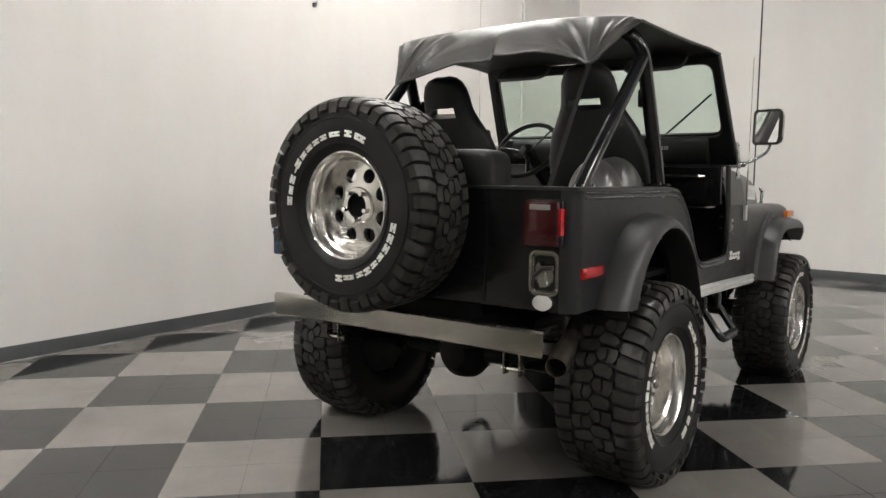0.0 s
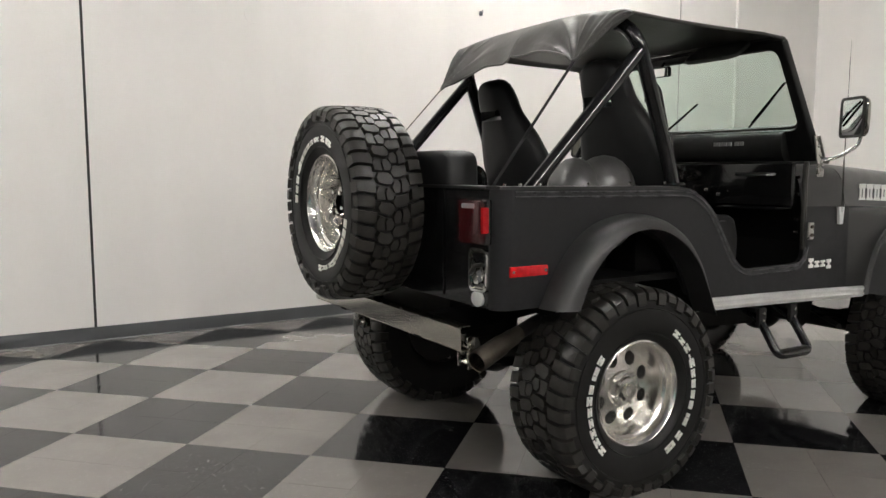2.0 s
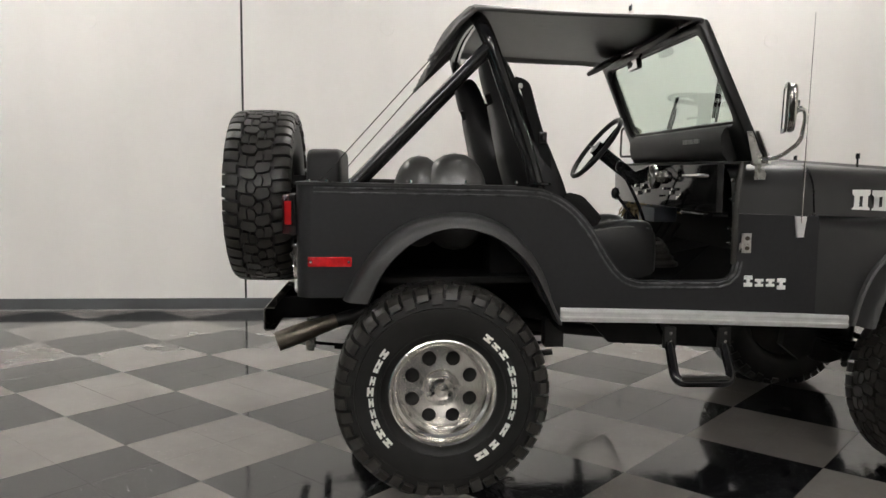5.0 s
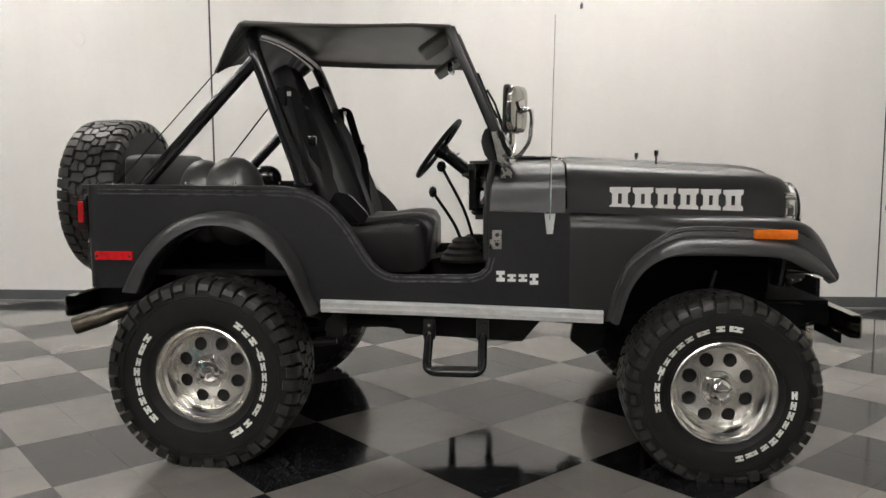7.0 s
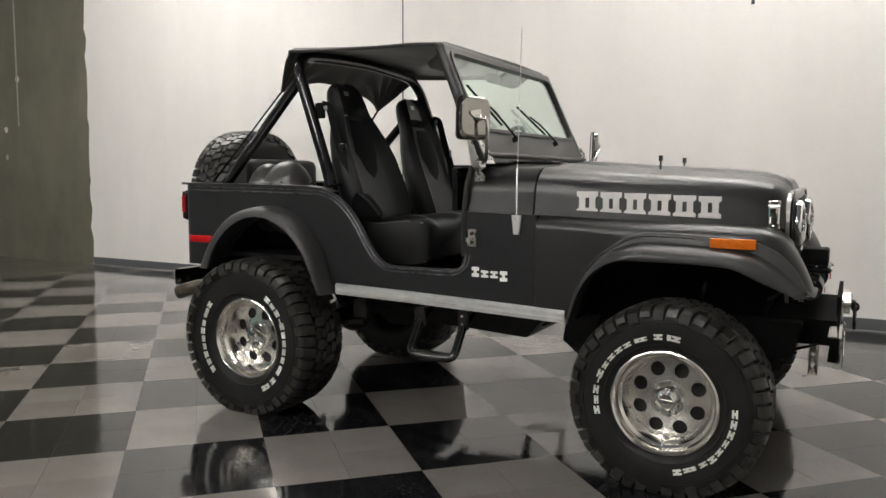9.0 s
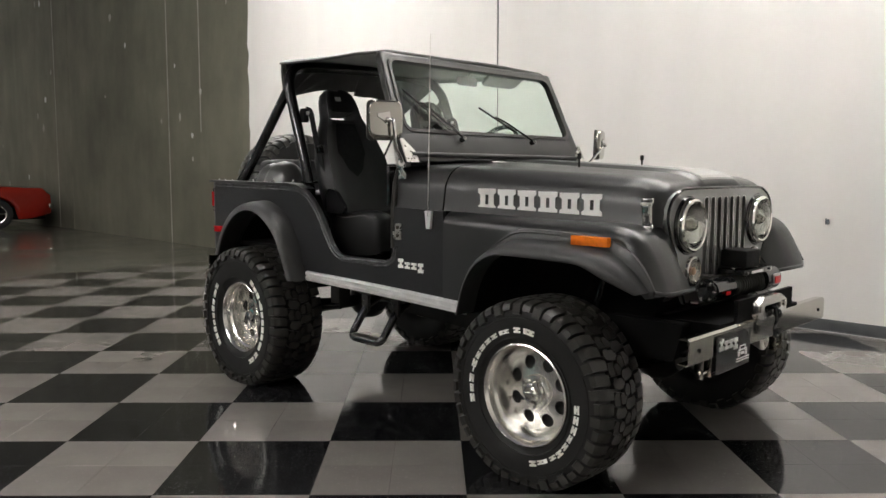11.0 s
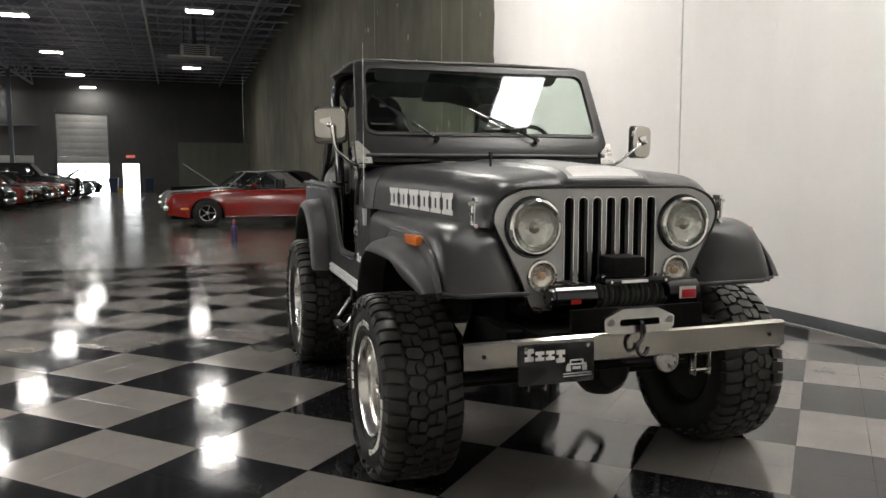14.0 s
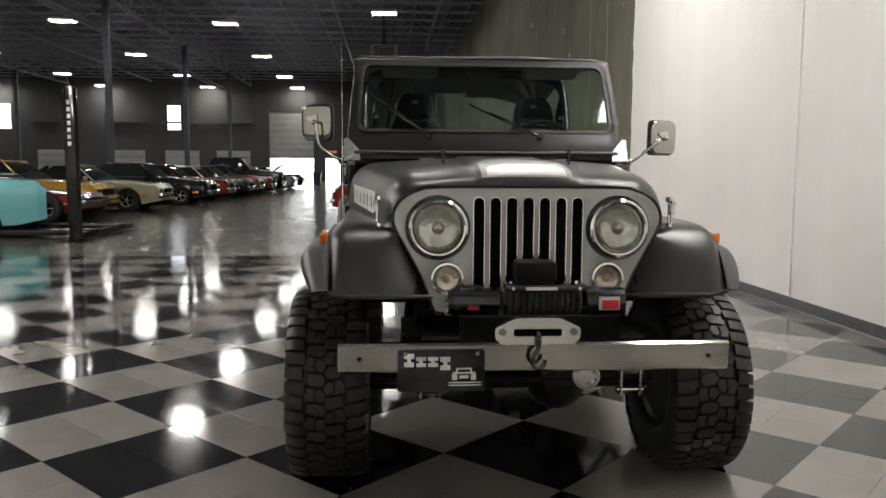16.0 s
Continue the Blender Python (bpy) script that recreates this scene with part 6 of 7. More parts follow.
for p, q, k in (((1.12, 0.05, 0.86), (0.945, 0.03, 1.275), 0.026), ((1.07, -0.11, 0.86), (0.905, -0.03, 1.145), 0.022)):
    bm = B()
    p, q = Vector(p), Vector(q)
    tube(bm, spline([p, p.lerp(q, 0.5) + Vector((0.03, 0, -0.02)), q], 12), 0.008, 8)
    lever = part("gear_lever", bm, M_TUBE, truck, "gear lever with a black knob and bellows boot")
    bm = B()
    revolve(bm, [(0.0, 0.03), (k * 0.7, 0.022), (k, 0.0), (k * 0.7, -0.022), (0.0, -0.03)], Matrix.Translation(q) @ Matrix.Rotation(radians(90), 4, "X"), 16)
    part("knob", bm, M_TUBE, lever)
    bm = B()
    prof = []
    for i in range(9):
        prof.append((0.125 - 0.0105 * i + (0.011 if i % 2 else 0.0), 0.015 * i))
    revolve(bm, prof, Matrix.Translation(p + Vector((0, 0, -0.06))) @ Matrix.Rotation(radians(90), 4, "X"), 20)
    part("boot", bm, M_RUBBER, lever, "ribbed rubber boot")
bm = B()
for y in (0.22, 0.34, 0.46):
    tube(bm, [(1.33, y, 0.98), (1.22, y, 0.80)], 0.009, 8)
    box(bm, 1.195, 1.215, y - 0.03, y + 0.03, 0.77, 0.83, bevel=0.005)
pieces("pedal", bm, M_FRAME, truck, "foot pedals under the dashboard")
bm = B()
for k in range(6):
    box(bm, 1.163, 1.170, -0.40 + k * 0.03 + (0.012 if k > 1 else 0), -0.378 + k * 0.03 + (0.012 if k > 1 else 0), 1.378, 1.398)
pieces("dash_mark", bm, M_DECALDARK, dash, "small grey block on the crash pad")
bm = B()
rr = random.Random(12)
for k in range(14):
    y, z, x = rr.choice((rr.uniform(-0.42, -0.06), rr.uniform(0.12, 0.34))), rr.uniform(1.13, 1.19), 1.108 + rr.uniform(0.0, 0.006)
    if k % 3 == 0:
        box(bm, x, x + 0.02, y - 0.011, y + 0.011, z - 0.009, z + 0.009, bevel=0.003)
    else:
        tube(bm, [(x - 0.008, y, z), (x + 0.02, y + rr.uniform(-0.004, 0.004), z)], rr.uniform(0.004, 0.008), 8)
pieces("switch", bm, M_CHROME, dash, "small bright switch or fitting")
bm = B()
tube(bm, rounded([(1.20, -0.66, 1.075), (1.135, -0.60, 1.07), (1.135, -0.30, 1.07), (1.20, -0.20, 1.06)], 0.04), 0.010, 8)
part("heater_pipe", bm, M_TUBE, dash)
# inside mirror and sun visors
bm = B()
box(bm, -0.012, 0.013, -0.075, 0.075, -0.027, 0.027, bevel=0.012, m=pose(0.997, 0.015, 1.772, 0, -7, 0))
tube(bm, [(1.01, 0.015, 1.80), (1.05, 0.015, 1.85)], 0.007, 8)
inner_mirror = part("inside_mirror", bm, M_TUBE, truck, "black inside mirror below the header")
bm = B()
box(bm, -0.0155, -0.0125, -0.068, 0.068, -0.021, 0.021, m=pose(0.997, 0.015, 1.772, 0, -7, 0))
part("mirror_face", bm, M_MIRROR, inner_mirror)
for s in (-1, 1):
    bm = pillow(-0.07, 0.0, 0.0, 0.07, 0.16, 0.014, 0.35)
    bmesh.ops.transform(bm, matrix=pose(1.005, s * 0.40, 1.858, 0, -34, 0), verts=bm.verts[:])
    part("sun_visor", bm, M_VISOR, truck, "folded grey vinyl sun visor")

# --- rear: lamps, filler, spare carrier, bumper, exhaust ---
for s in (-1, 1):
    bm = B()
    box(bm, -0.60, -0.572, s * 0.625 - 0.075, s * 0.625 + 0.075, 0.985, 1.155, bevel=0.01)
    tl = part("tail_light", bm, M_TUBE, truck, "boxy tail light with dark red lens")
    bm = B()
    box(bm, -0.628, -0.598, s * 0.625 - 0.07, s * 0.625 + 0.07, 0.99, 1.15, bevel=0.012)
    part("lens", bm, M_DEEPRED, tl)
    bm = B()
    a, b = sorted((s * 0.690, s * 0.706))
    box(bm, -0.618, -0.590, a, b, 1.030, 1.125, bevel=0.005)
    part("side_lens", bm, M_MIDRED, tl, "red side lens")
    bm = B()
    box(bm, -0.632, -0.622, s * 0.625 - 0.042, s * 0.625 + 0.042, 1.120, 1.138, bevel=0.004)
    part("clear_lens", bm, M_DECALDARK, tl)
    bm = B()
    a, b = sorted((s * 0.736, s * 0.750))
    box(bm, -0.524, -0.352, a, b, 0.868, 0.908, bevel=0.005)
    sm_ = part("side_marker", bm, M_RED, truck, "red rear side marker lens")
    bm = B()
    for x in (-0.512, -0.364):
        tube(bm, [(x, s * 0.748, 0.888), (x, s * 0.7525, 0.888)], 0.006, 8)
    pieces("screw", bm, M_CHROME, sm_)
bm = B()
place = lambda u, v, k: (-0.572 - (0.014 if k else 0.0), u, v)
ring_plate(bm, rrect(0.122, 0.165, 0.03, 5, -0.622, 0.888), rrect(0.102, 0.145, 0.022, 5, -0.622, 0.888), place)
filler = part("fuel_filler", bm, M_CHROME, truck, "chrome framed recessed fuel filler")
bm = B()
prism(bm, rrect(0.106, 0.149, 0.022, 5, -0.622, 0.888), lambda u, v, k: (-0.5735 - (0.002 if k else 0.0), u, v))
part("recess", bm, M_TUBE, filler, "dark recess behind the frame")
bm = B()
ring_plate(bm, rrect(0.104, 0.147, 0.022, 5, -0.622, 0.888), rrect(0.086, 0.129, 0.016, 5, -0.622, 0.888), lambda u, v, k: (-0.5765 - (0.0015 if k else 0.0), u, v))
part("recess_wall", bm, M_STAINLESS, filler, "bright side of the recess")
bm = B()
tube(bm, [(-0.574, -0.626, 0.878), (-0.584, -0.626, 0.878)], 0.037, 24)
prism(bm, [(-0.640, 0.838), (-0.612, 0.838), (-0.592, 0.910), (-0.604, 0.930), (-0.622, 0.912)], lambda u, v, k: (-0.584 - (0.010 if k else 0.0), u, v))
cap_ = part("cap", bm, M_CHROME, filler, "chrome filler cap with a raised grip")
bm = B()
tube(bm, [(-0.592, -0.664, 0.912), (-0.598, -0.625, 0.905), (-0.592, -0.585, 0.872)], 0.009, 8)
part("strap", bm, M_RUBBER, cap_, "black strap across the cap")
bm = B()
for y, z in ((-0.672, 0.83), (-0.572, 0.83), (-0.672, 0.946), (-0.572, 0.946)):
    tube(bm, [(-0.584, y, z), (-0.590, y, z)], 0.0055, 8)
pieces("screw", bm, M_STAINLESS, filler)
bm = B()
c = Matrix.Translation((-0.573, -0.615, 0.778)) @ Matrix.Rotation(radians(-90), 4, "Z") @ Matrix.Diagonal((1.35, 1, 1, 1))
revolve(bm, [(0.028, 0.0), (0.029, -0.01), (0.024, -0.014), (0.0, -0.015)], c, 28)
part("round_badge", bm, M_STRIP, truck, "small oval chrome badge")
bm = B()
box(bm, -0.64, -0.622, 0.47, 0.768, 0.865, 0.985, bevel=0.004)
box(bm, -0.625, -0.572, 0.60, 0.66, 0.90, 0.96)
part("licence_plate", bm, M_PLATEBLUE, truck, "blue plate beside the spare wheel")
bm = B()
for z in (1.20, 1.06, 0.92):
    box(bm, -0.70, -0.572, -0.05, 0.05, z - 0.02, z + 0.02)
box(bm, -0.76, -0.70, -0.06, 0.06, 0.86, 1.26)
tube(bm, [(-0.80, 0.06, 1.118), (-0.70, 0.06, 1.118)], 0.05, 14)
tube(bm, [(-0.66, 0.02, 0.66), (-0.66, 0.58, 0.80)], 0.022, 10)
tube(bm, [(-0.66, 0.02, 1.14), (-0.66, 0.58, 0.84)], 0.022, 10)
part("spare_carrier", bm, M_FRAME, truck, "black tube spare wheel carrier")


def bumper(x_face, back, half, z0, z1, name, label):
    """A bent channel: upright face with rolled edges and returns."""
    d = 0.012 if back > 0 else -0.012
    prof = [(0.045, 0.004), (0.01, 0.0), (0.0, 0.008), (0.0, z1 - z0 - 0.008), (0.01, z1 - z0), (0.045, z1 - z0 - 0.002), (0.045, z1 - z0 - 0.006), (0.012, z1 - z0 - 0.006), (0.006, z1 - z0 - 0.012), (0.006, 0.012), (0.012, 0.006), (0.045, 0.008)]
    bm = B()
    rows = [[(x_face + (a if back > 0 else -a), y, z0 + b) for a, b in prof] for y in (-half, -half * 0.5, 0, half * 0.5, half)]
    vv = grid(bm, rows, close_v=True)
    cap(bm, vv[0][::-1])
    cap(bm, vv[-1])
    return part(name, bm, M_STAINLESS, truck, label, smooth=30)


rb = bumper(-0.706, 1, 0.690, 0.603, 0.700, "rear_bumper", "polished stainless rear bumper bar")
fb = bumper(2.762, -1, 0.695, 0.548, 0.652, "front_bumper", "polished stainless front bumper bar")
bm = B()
for y in (-0.62, 0.62):
    tube(bm, [(2.763, y, 0.60), (2.766, y, 0.60)], 0.008, 10)
pieces("bolt_hole", bm, M_DARK, fb)
bm = B()
for s in (-1, 1):
    box(bm, -0.70, -0.55, s * 0.36 - 0.03, s * 0.36 + 0.03, 0.60, 0.69)
    box(bm, 2.45, 2.75, s * 0.36 - 0.03, s * 0.36 + 0.03, 0.555, 0.645)
pieces("bumper_bracket", bm, M_DARK, truck)
# shackles below the bumpers
for x, y, z in ((-0.54, -0.475, 0.60), (-0.54, 0.475, 0.60), (2.66, 0.37, 0.55), (2.66, -0.37, 0.55)):
    bm = B()
    for dy in (-0.035, 0.035):
        box(bm, x - 0.018, x + 0.018, y + dy - 0.004, y + dy + 0.004, z - 0.12, z + 0.01, bevel=0.002)
    for zz in (z - 0.10, z - 0.03):
        tube(bm, [(x, y - 0.05, zz), (x, y + 0.05, zz)], 0.010, 8)
    part("spring_shackle", bm, M_STAINLESS, truck, "plated spring shackle")

# front plate
bm = B()
prism(bm, rrect(0.305, 0.148, 0.008, 3, -0.336, 0.557), lambda u, v, k: (2.766 + (0.003 if k else 0.0), u, v))
plate = part("front_plate", bm, M_TUBE, truck, "black show plate with silver blocks")
bm = B()
for i in range(4):
    y = -0.465 + i * 0.042
    for u0, u1, v0, v1 in STROKES["block"]:
        h = 0.046 if i in (0, 3) else 0.034
        z = 0.572 - (0.012 if i == 3 else 0.0)
        box(bm, 2.769, 2.7715, y + u0 * 0.038, y + u1 * 0.038, z + v0 * h, z + v1 * h)
for k, (y0, y1, z0, z1) in enumerate(((-0.298, -0.280, 0.524, 0.544), (-0.232, -0.214, 0.524, 0.544), (-0.294, -0.216, 0.546, 0.552), (-0.282, -0.230, 0.562, 0.567), (-0.284, -0.278, 0.552, 0.562), (-0.234, -0.228, 0.552, 0.562), (-0.272, -0.240, 0.530, 0.540), (-0.31, -0.195, 0.513, 0.517), (-0.31, -0.195, 0.504, 0.507))):
    box(bm, 2.769, 2.7715, y0, y1, z0, z1)
pieces("plate_block", bm, M_DECAL, plate)
bm = B()
for y in (-0.46, -0.21):
    tube(bm, [(2.768, y, 0.618), (2.773, y, 0.618)], 0.007, 8)
pieces("screw", bm, M_CHROME, plate)

# --- winch ---
bm = B()
box(bm, 2.48, 2.74, -0.40, 0.40, 0.648, 0.662)
box(bm, 2.735, 2.752, -0.27, 0.30, 0.645, 0.745)
winch = part("winch", bm, M_DARK, truck, "black electric winch on a plate behind the bumper")
bm = B()
tube(bm, [(2.63, -0.29, 0.775), (2.63, -0.12, 0.775)], 0.049, 20)
tube(bm, [(2.63, -0.305, 0.775), (2.63, -0.29, 0.775)], 0.043, 20)
part("motor", bm, M_TUBE, winch, "round black winch motor")
bm = B()
tube(bm, [(2.63, 0.20, 0.775), (2.63, 0.34, 0.775)], 0.056, 20)
part("gear_housing", bm, M_TUBE, winch)
bm = B()
tube(bm, [(2.63 + 0.036 * math.cos(a), -0.10 + a / (2 * math.pi) * 0.0225, 0.772 + 0.036 * math.sin(a)) for a in [2 * math.pi * i / 18 for i in range(18 * 13)]], 0.0125, 6)
part("cable_drum", bm, material("synthetic_rope", (0.032, 0.033, 0.030), 0.8, vary=0.3, scale=40.0), winch, "drum wound with dark rope")
bm = B()
box(bm, 2.58, 2.70, -0.10, 0.19, 0.822, 0.848, bevel=0.006)
part("tie_bar", bm, M_TUBE, winch)
bm = B()
box(bm, 2.701, 2.7035, -0.03, 0.085, 0.829, 0.840)
part("maker_bar", bm, M_DECAL, winch, "small silver bar on the winch", smooth=10)
bm = B()
box(bm, 2.57, 2.69, -0.060, 0.085, 0.850, 0.928, bevel=0.014)
part("control_box", bm, M_TUB, winch, "black winch control box")
bm = B()
box(bm, 2.690, 2.695, 0.250, 0.312, 0.757, 0.790, bevel=0.002)
part("red_label", bm, M_REDPLASTIC, winch, "red label on the gear housing")
bm = B()
box(bm, 2.6875, 2.6895, 0.240, 0.316, 0.754, 0.802)
part("label_backing", bm, M_LAMPBODY, winch)
bm = B()
box(bm, 2.683, 2.686, -0.235, -0.195, 0.755, 0.772)
part("red_mark", bm, M_MIDRED, winch, "", smooth=10)
bm = B()
for k in range(6):
    a = 2 * math.pi * k / 6
    tube(bm, [(2.63 + 0.036 * math.cos(a), -0.311, 0.775 + 0.036 * math.sin(a)), (2.63 + 0.036 * math.cos(a), -0.303, 0.775 + 0.036 * math.sin(a))], 0.006, 6)
for y in (-0.075, 0.165):
    tube(bm, [(2.64, y, 0.846), (2.64, y, 0.854)], 0.008, 6)
    tube(bm, [(2.698, y, 0.835), (2.706, y, 0.835)], 0.006, 6)
pieces("winch_bolt", bm, M_CHROME, winch)
# fairlead with its slot, rope eye and hook
bm = B()
o = rpoly([(-0.150, 0.675), (-0.125, 0.655), (0.125, 0.655), (0.150, 0.675), (0.150, 0.715), (0.075, 0.748), (-0.075, 0.748), (-0.150, 0.715)], 0.008, 2)
i = rpoly([(-0.085, 0.690), (-0.080, 0.684), (0.080, 0.684), (0.085, 0.690), (0.085, 0.704), (0.080, 0.710), (-0.080, 0.710), (-0.085, 0.704)], 0.003, 2)
ring_plate(bm, [(a, b - 0.004) for a, b in o], [(a, b - 0.004) for a, b in i], lambda u, v, k: (2.755 + (0.030 if k else 0.0), u, v))
fair = part("fairlead", bm, M_ALU, winch, "polished aluminium hawse fairlead", smooth=30)
bm = B()
for y in (-0.125, 0.125):
    tube(bm, [(2.785, y, 0.697), (2.791, y, 0.697)], 0.014, 12)
pieces("fairlead_bolt", bm, M_STAINLESS, fair)
bm = B()
tube(bm, [(2.74, 0.0, 0.697), (2.80, 0.0, 0.690), (2.805, 0.0, 0.655)], 0.010, 8)
hook = [(2.805 + 0.0, 0.0 + 0.022 * math.sin(a), 0.600 - 0.030 * math.cos(a)) for a in [radians(k) for k in range(-160, 110, 15)]]
tube(bm, [(2.805, 0.0, 0.67), (2.805, -0.002, 0.64)] + hook, 0.008, 8)
tube(bm, [(2.805 + 0.014 * math.cos(a), 0.0, 0.668 + 0.016 * math.sin(a)) for a in [2 * math.pi * k / 16 for k in range(16)]], 0.006, 8, closed=True)
part("hook", bm, M_TUBE, winch, "steel winch hook hanging over the bumper")
bm = B()
rr = random.Random(6)
for k in range(5):
    tube(bm, spline([(2.60, -0.20 + 0.03 * k, 0.82), (2.55, -0.25 + 0.03 * k, 0.80 + rr.uniform(-0.02, 0.03)), (2.50, -0.33, 0.74), (2.46, -0.36, 0.72)], 10), 0.006, 6)
part("winch_cable", bm, M_RUBBER, winch)
bm = B()
tube(bm, [(2.58, -0.345, 0.725), (2.60, -0.320, 0.722)], 0.012, 10)
part("red_terminal", bm, M_DEEPRED, winch, "red cable terminal")
# fog lamp under the bumper
bm = B()
c = Matrix.Translation((2.66, 0.205, 0.505)) @ Matrix.Rotation(radians(90), 4, "Z")
revolve(bm, [(0.0, 0.05), (0.03, 0.04), (0.050, 0.0), (0.050, -0.014), (0.044, -0.018), (0.040, -0.012), (0.0, -0.016)], c, 28)
part("axle_end", bm, M_BRACKET, truck, "round bright fitting below the bumper")
bm = B()
tube(bm, [(2.60, 0.05, 0.505), (2.60, 0.33, 0.500)], 0.018, 10)
part("drag_link", bm, M_FRAME, truck)

# --- chassis underneath ---
# rails and springs take the near-black recess colour, so shade is in the base
bm = B()
for s in (-1, 1):
    prism(bm, [(-0.66, 0.60), (-0.35, 0.62), (0.0, 0.66), (0.45, 0.60), (1.5, 0.565), (2.0, 0.60), (2.72, 0.58), (2.72, 0.645), (2.0, 0.69), (1.5, 0.655), (0.45, 0.69), (0.0, 0.74), (-0.35, 0.71), (-0.66, 0.69)], lambda u, v, k: (u, s * (0.34 + 0.055 * k), v))
for x in (-0.6, 0.5, 1.25, 2.4):
    box(bm, x - 0.04, x + 0.04, -0.36, 0.36, 0.60, 0.66)
part("frame_rail", bm, M_DARK, truck, "black ladder frame")
for x, dy in ((0.0, 0.12), (AXLE_F, 0.20)):
    bm = B()
    hz = HUB_FRONT if x else HUB_Z
    tube(bm, [(x, -0.60, hz), (x, 0.60, hz)], 0.042, 14)
    revolve(bm, [(0.0, -0.13), (0.07, -0.12), (0.12, -0.06), (0.135, 0.0), (0.12, 0.06), (0.07, 0.12), (0.0, 0.13)], Matrix.Translation((x, dy, hz)) @ Matrix.Rotation(radians(90), 4, "Z"), 24)
    part("axle", bm, M_FRAME, truck, "black axle with round differential")
    for s in (-1, 1):
        bm = B()
        for k in range(5):
            l = 0.52 - 0.08 * k
            tube(bm, [(x + l * f, s * (0.475 if x == 0.0 else 0.40), hz + 0.085 + (0.03 if x == 0.0 else 0.115) * f * f * (l / 0.52) ** 2 - 0.012 * k) for f in (-1, -0.6, -0.2, 0.2, 0.6, 1)], 0.028, 4, flat=0.22)
        part("leaf_spring", bm, M_DARK, truck, "stacked leaf spring")
        bm = B()
        tube(bm, [(x - 0.10, s * 0.46, HUB_Z - 0.02), (x + 0.02, s * 0.44, 0.60)], 0.026, 10)
        tube(bm, [(x + 0.0, s * 0.442, 0.56), (x + 0.07, s * 0.43, 0.80)], 0.018, 10)
        part("shock_absorber", bm, M_TUBE, truck)
bm = B()
box(bm, 0.86, 1.42, -0.24, 0.22, 0.475, 0.60, bevel=0.03)
tube(bm, [(0.14, 0.10, 0.42), (0.9, 0.04, 0.52)], 0.032, 12)
tube(bm, [(1.4, 0.1, 0.53), (2.03, 0.18, 0.43)], 0.028, 12)
part("transfer_case", bm, M_FRAME, truck, "black gearbox and drive shafts")
bm = B()
prism(bm, [(0.72, 0.56), (0.80, 0.47), (1.36, 0.44), (1.46, 0.56)], lambda u, v, k: (u, -0.345 + 0.69 * k, v))
part("skid_plate", bm, M_FRAME, truck, "black skid plate under the gearbox", smooth=20)
# unseen sump, added to keep light off the floor under the nose
bm = B()
prism(bm, [(1.48, 0.62), (1.52, 0.50), (1.95, 0.47), (2.06, 0.52), (2.30, 0.56), (2.34, 0.64)], lambda u, v, k: (u, -0.17 + 0.34 * k, v))
part("oil_pan", bm, M_FRAME, truck, "added black engine sump darkening the floor below", smooth=20)
# unseen tank, added to block the bright view through under the tub
bm = B()
box(bm, -0.52, -0.16, -0.315, 0.315, 0.545, 0.735, bevel=0.03)
part("fuel_tank", bm, M_FRAME, truck, "added black fuel tank closing the view behind the rear axle")
for s in (-1, 1):
    bm = B()
    prism(bm, [(1.60, 0.60), (1.58, 0.47), (1.66, 0.405), (1.72, 0.43), (1.76, 0.60)], lambda u, v, k: (u, s * (0.385 + 0.05 * k), v))
    part("spring_hanger", bm, M_FRAME, truck, "black spring hanger below the frame")
    # added block that hides the bright floor seen through beside the frame
    bm = B()
    prism(bm, rpoly([(2.26, 0.655), (2.26, 0.52), (2.36, 0.49), (2.58, 0.50), (2.62, 0.655)], 0.02, 3), lambda u, v, k: (u, s * (0.36 + 0.11 * k), v))
    part("front_spring_bracket", bm, M_DARK, truck, "added black block closing the gap beside the frame horn", smooth=20)
bm = B()
tube(bm, [(1.80, -0.56, HUB_Z + 0.02), (2.42, 0.35, 0.50)], 0.014, 8)
tube(bm, [(2.28, -0.58, HUB_Z), (2.28, 0.58, HUB_Z)], 0.016, 8)
tube(bm, [(0.50, -0.52, 0.47), (0.20, -0.52, 0.43), (0.08, -0.50, 0.40)], 0.014, 8)
box(bm, 0.46, 0.54, -0.56, -0.48, 0.50, 0.62)
pieces("steering_link", bm, M_FRAME, truck)
# inner fenders carry the wheel-arch shade as near-black colour
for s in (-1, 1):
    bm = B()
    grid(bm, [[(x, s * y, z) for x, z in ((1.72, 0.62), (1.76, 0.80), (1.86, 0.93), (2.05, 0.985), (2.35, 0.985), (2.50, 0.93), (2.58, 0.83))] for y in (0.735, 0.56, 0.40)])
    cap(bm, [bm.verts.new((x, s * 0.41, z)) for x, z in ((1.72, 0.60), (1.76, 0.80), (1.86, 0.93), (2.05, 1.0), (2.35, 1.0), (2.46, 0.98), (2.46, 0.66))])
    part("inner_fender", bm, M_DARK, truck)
bm = B()
pp = rounded([(0.9, -0.30, 0.50), (0.40, -0.30, 0.55), (0.05, -0.46, 0.655), (-0.30, -0.62, 0.668), (-0.44, -0.665, 0.632)], 0.1)
tube(bm, pp, 0.028, 12)
part("exhaust_pipe", bm, M_FRAME, truck)
e0, e1 = Vector((-0.42, -0.66, 0.640)), Vector((-0.650, -0.716, 0.566))
em = Matrix.Translation(e0) @ Vector((0, 1, 0)).rotation_difference(e1 - e0).to_matrix().to_4x4()
el = (e1 - e0).length
bm = B()
revolve(bm, [(0.0, 0.0), (0.029, 0.0), (0.030, 0.03), (0.033, 0.035), (0.034, 0.09), (0.039, 0.11), (0.0405, el - 0.004), (0.0395, el), (0.0365, el - 0.003), (0.036, el - 0.05)], em, 28)
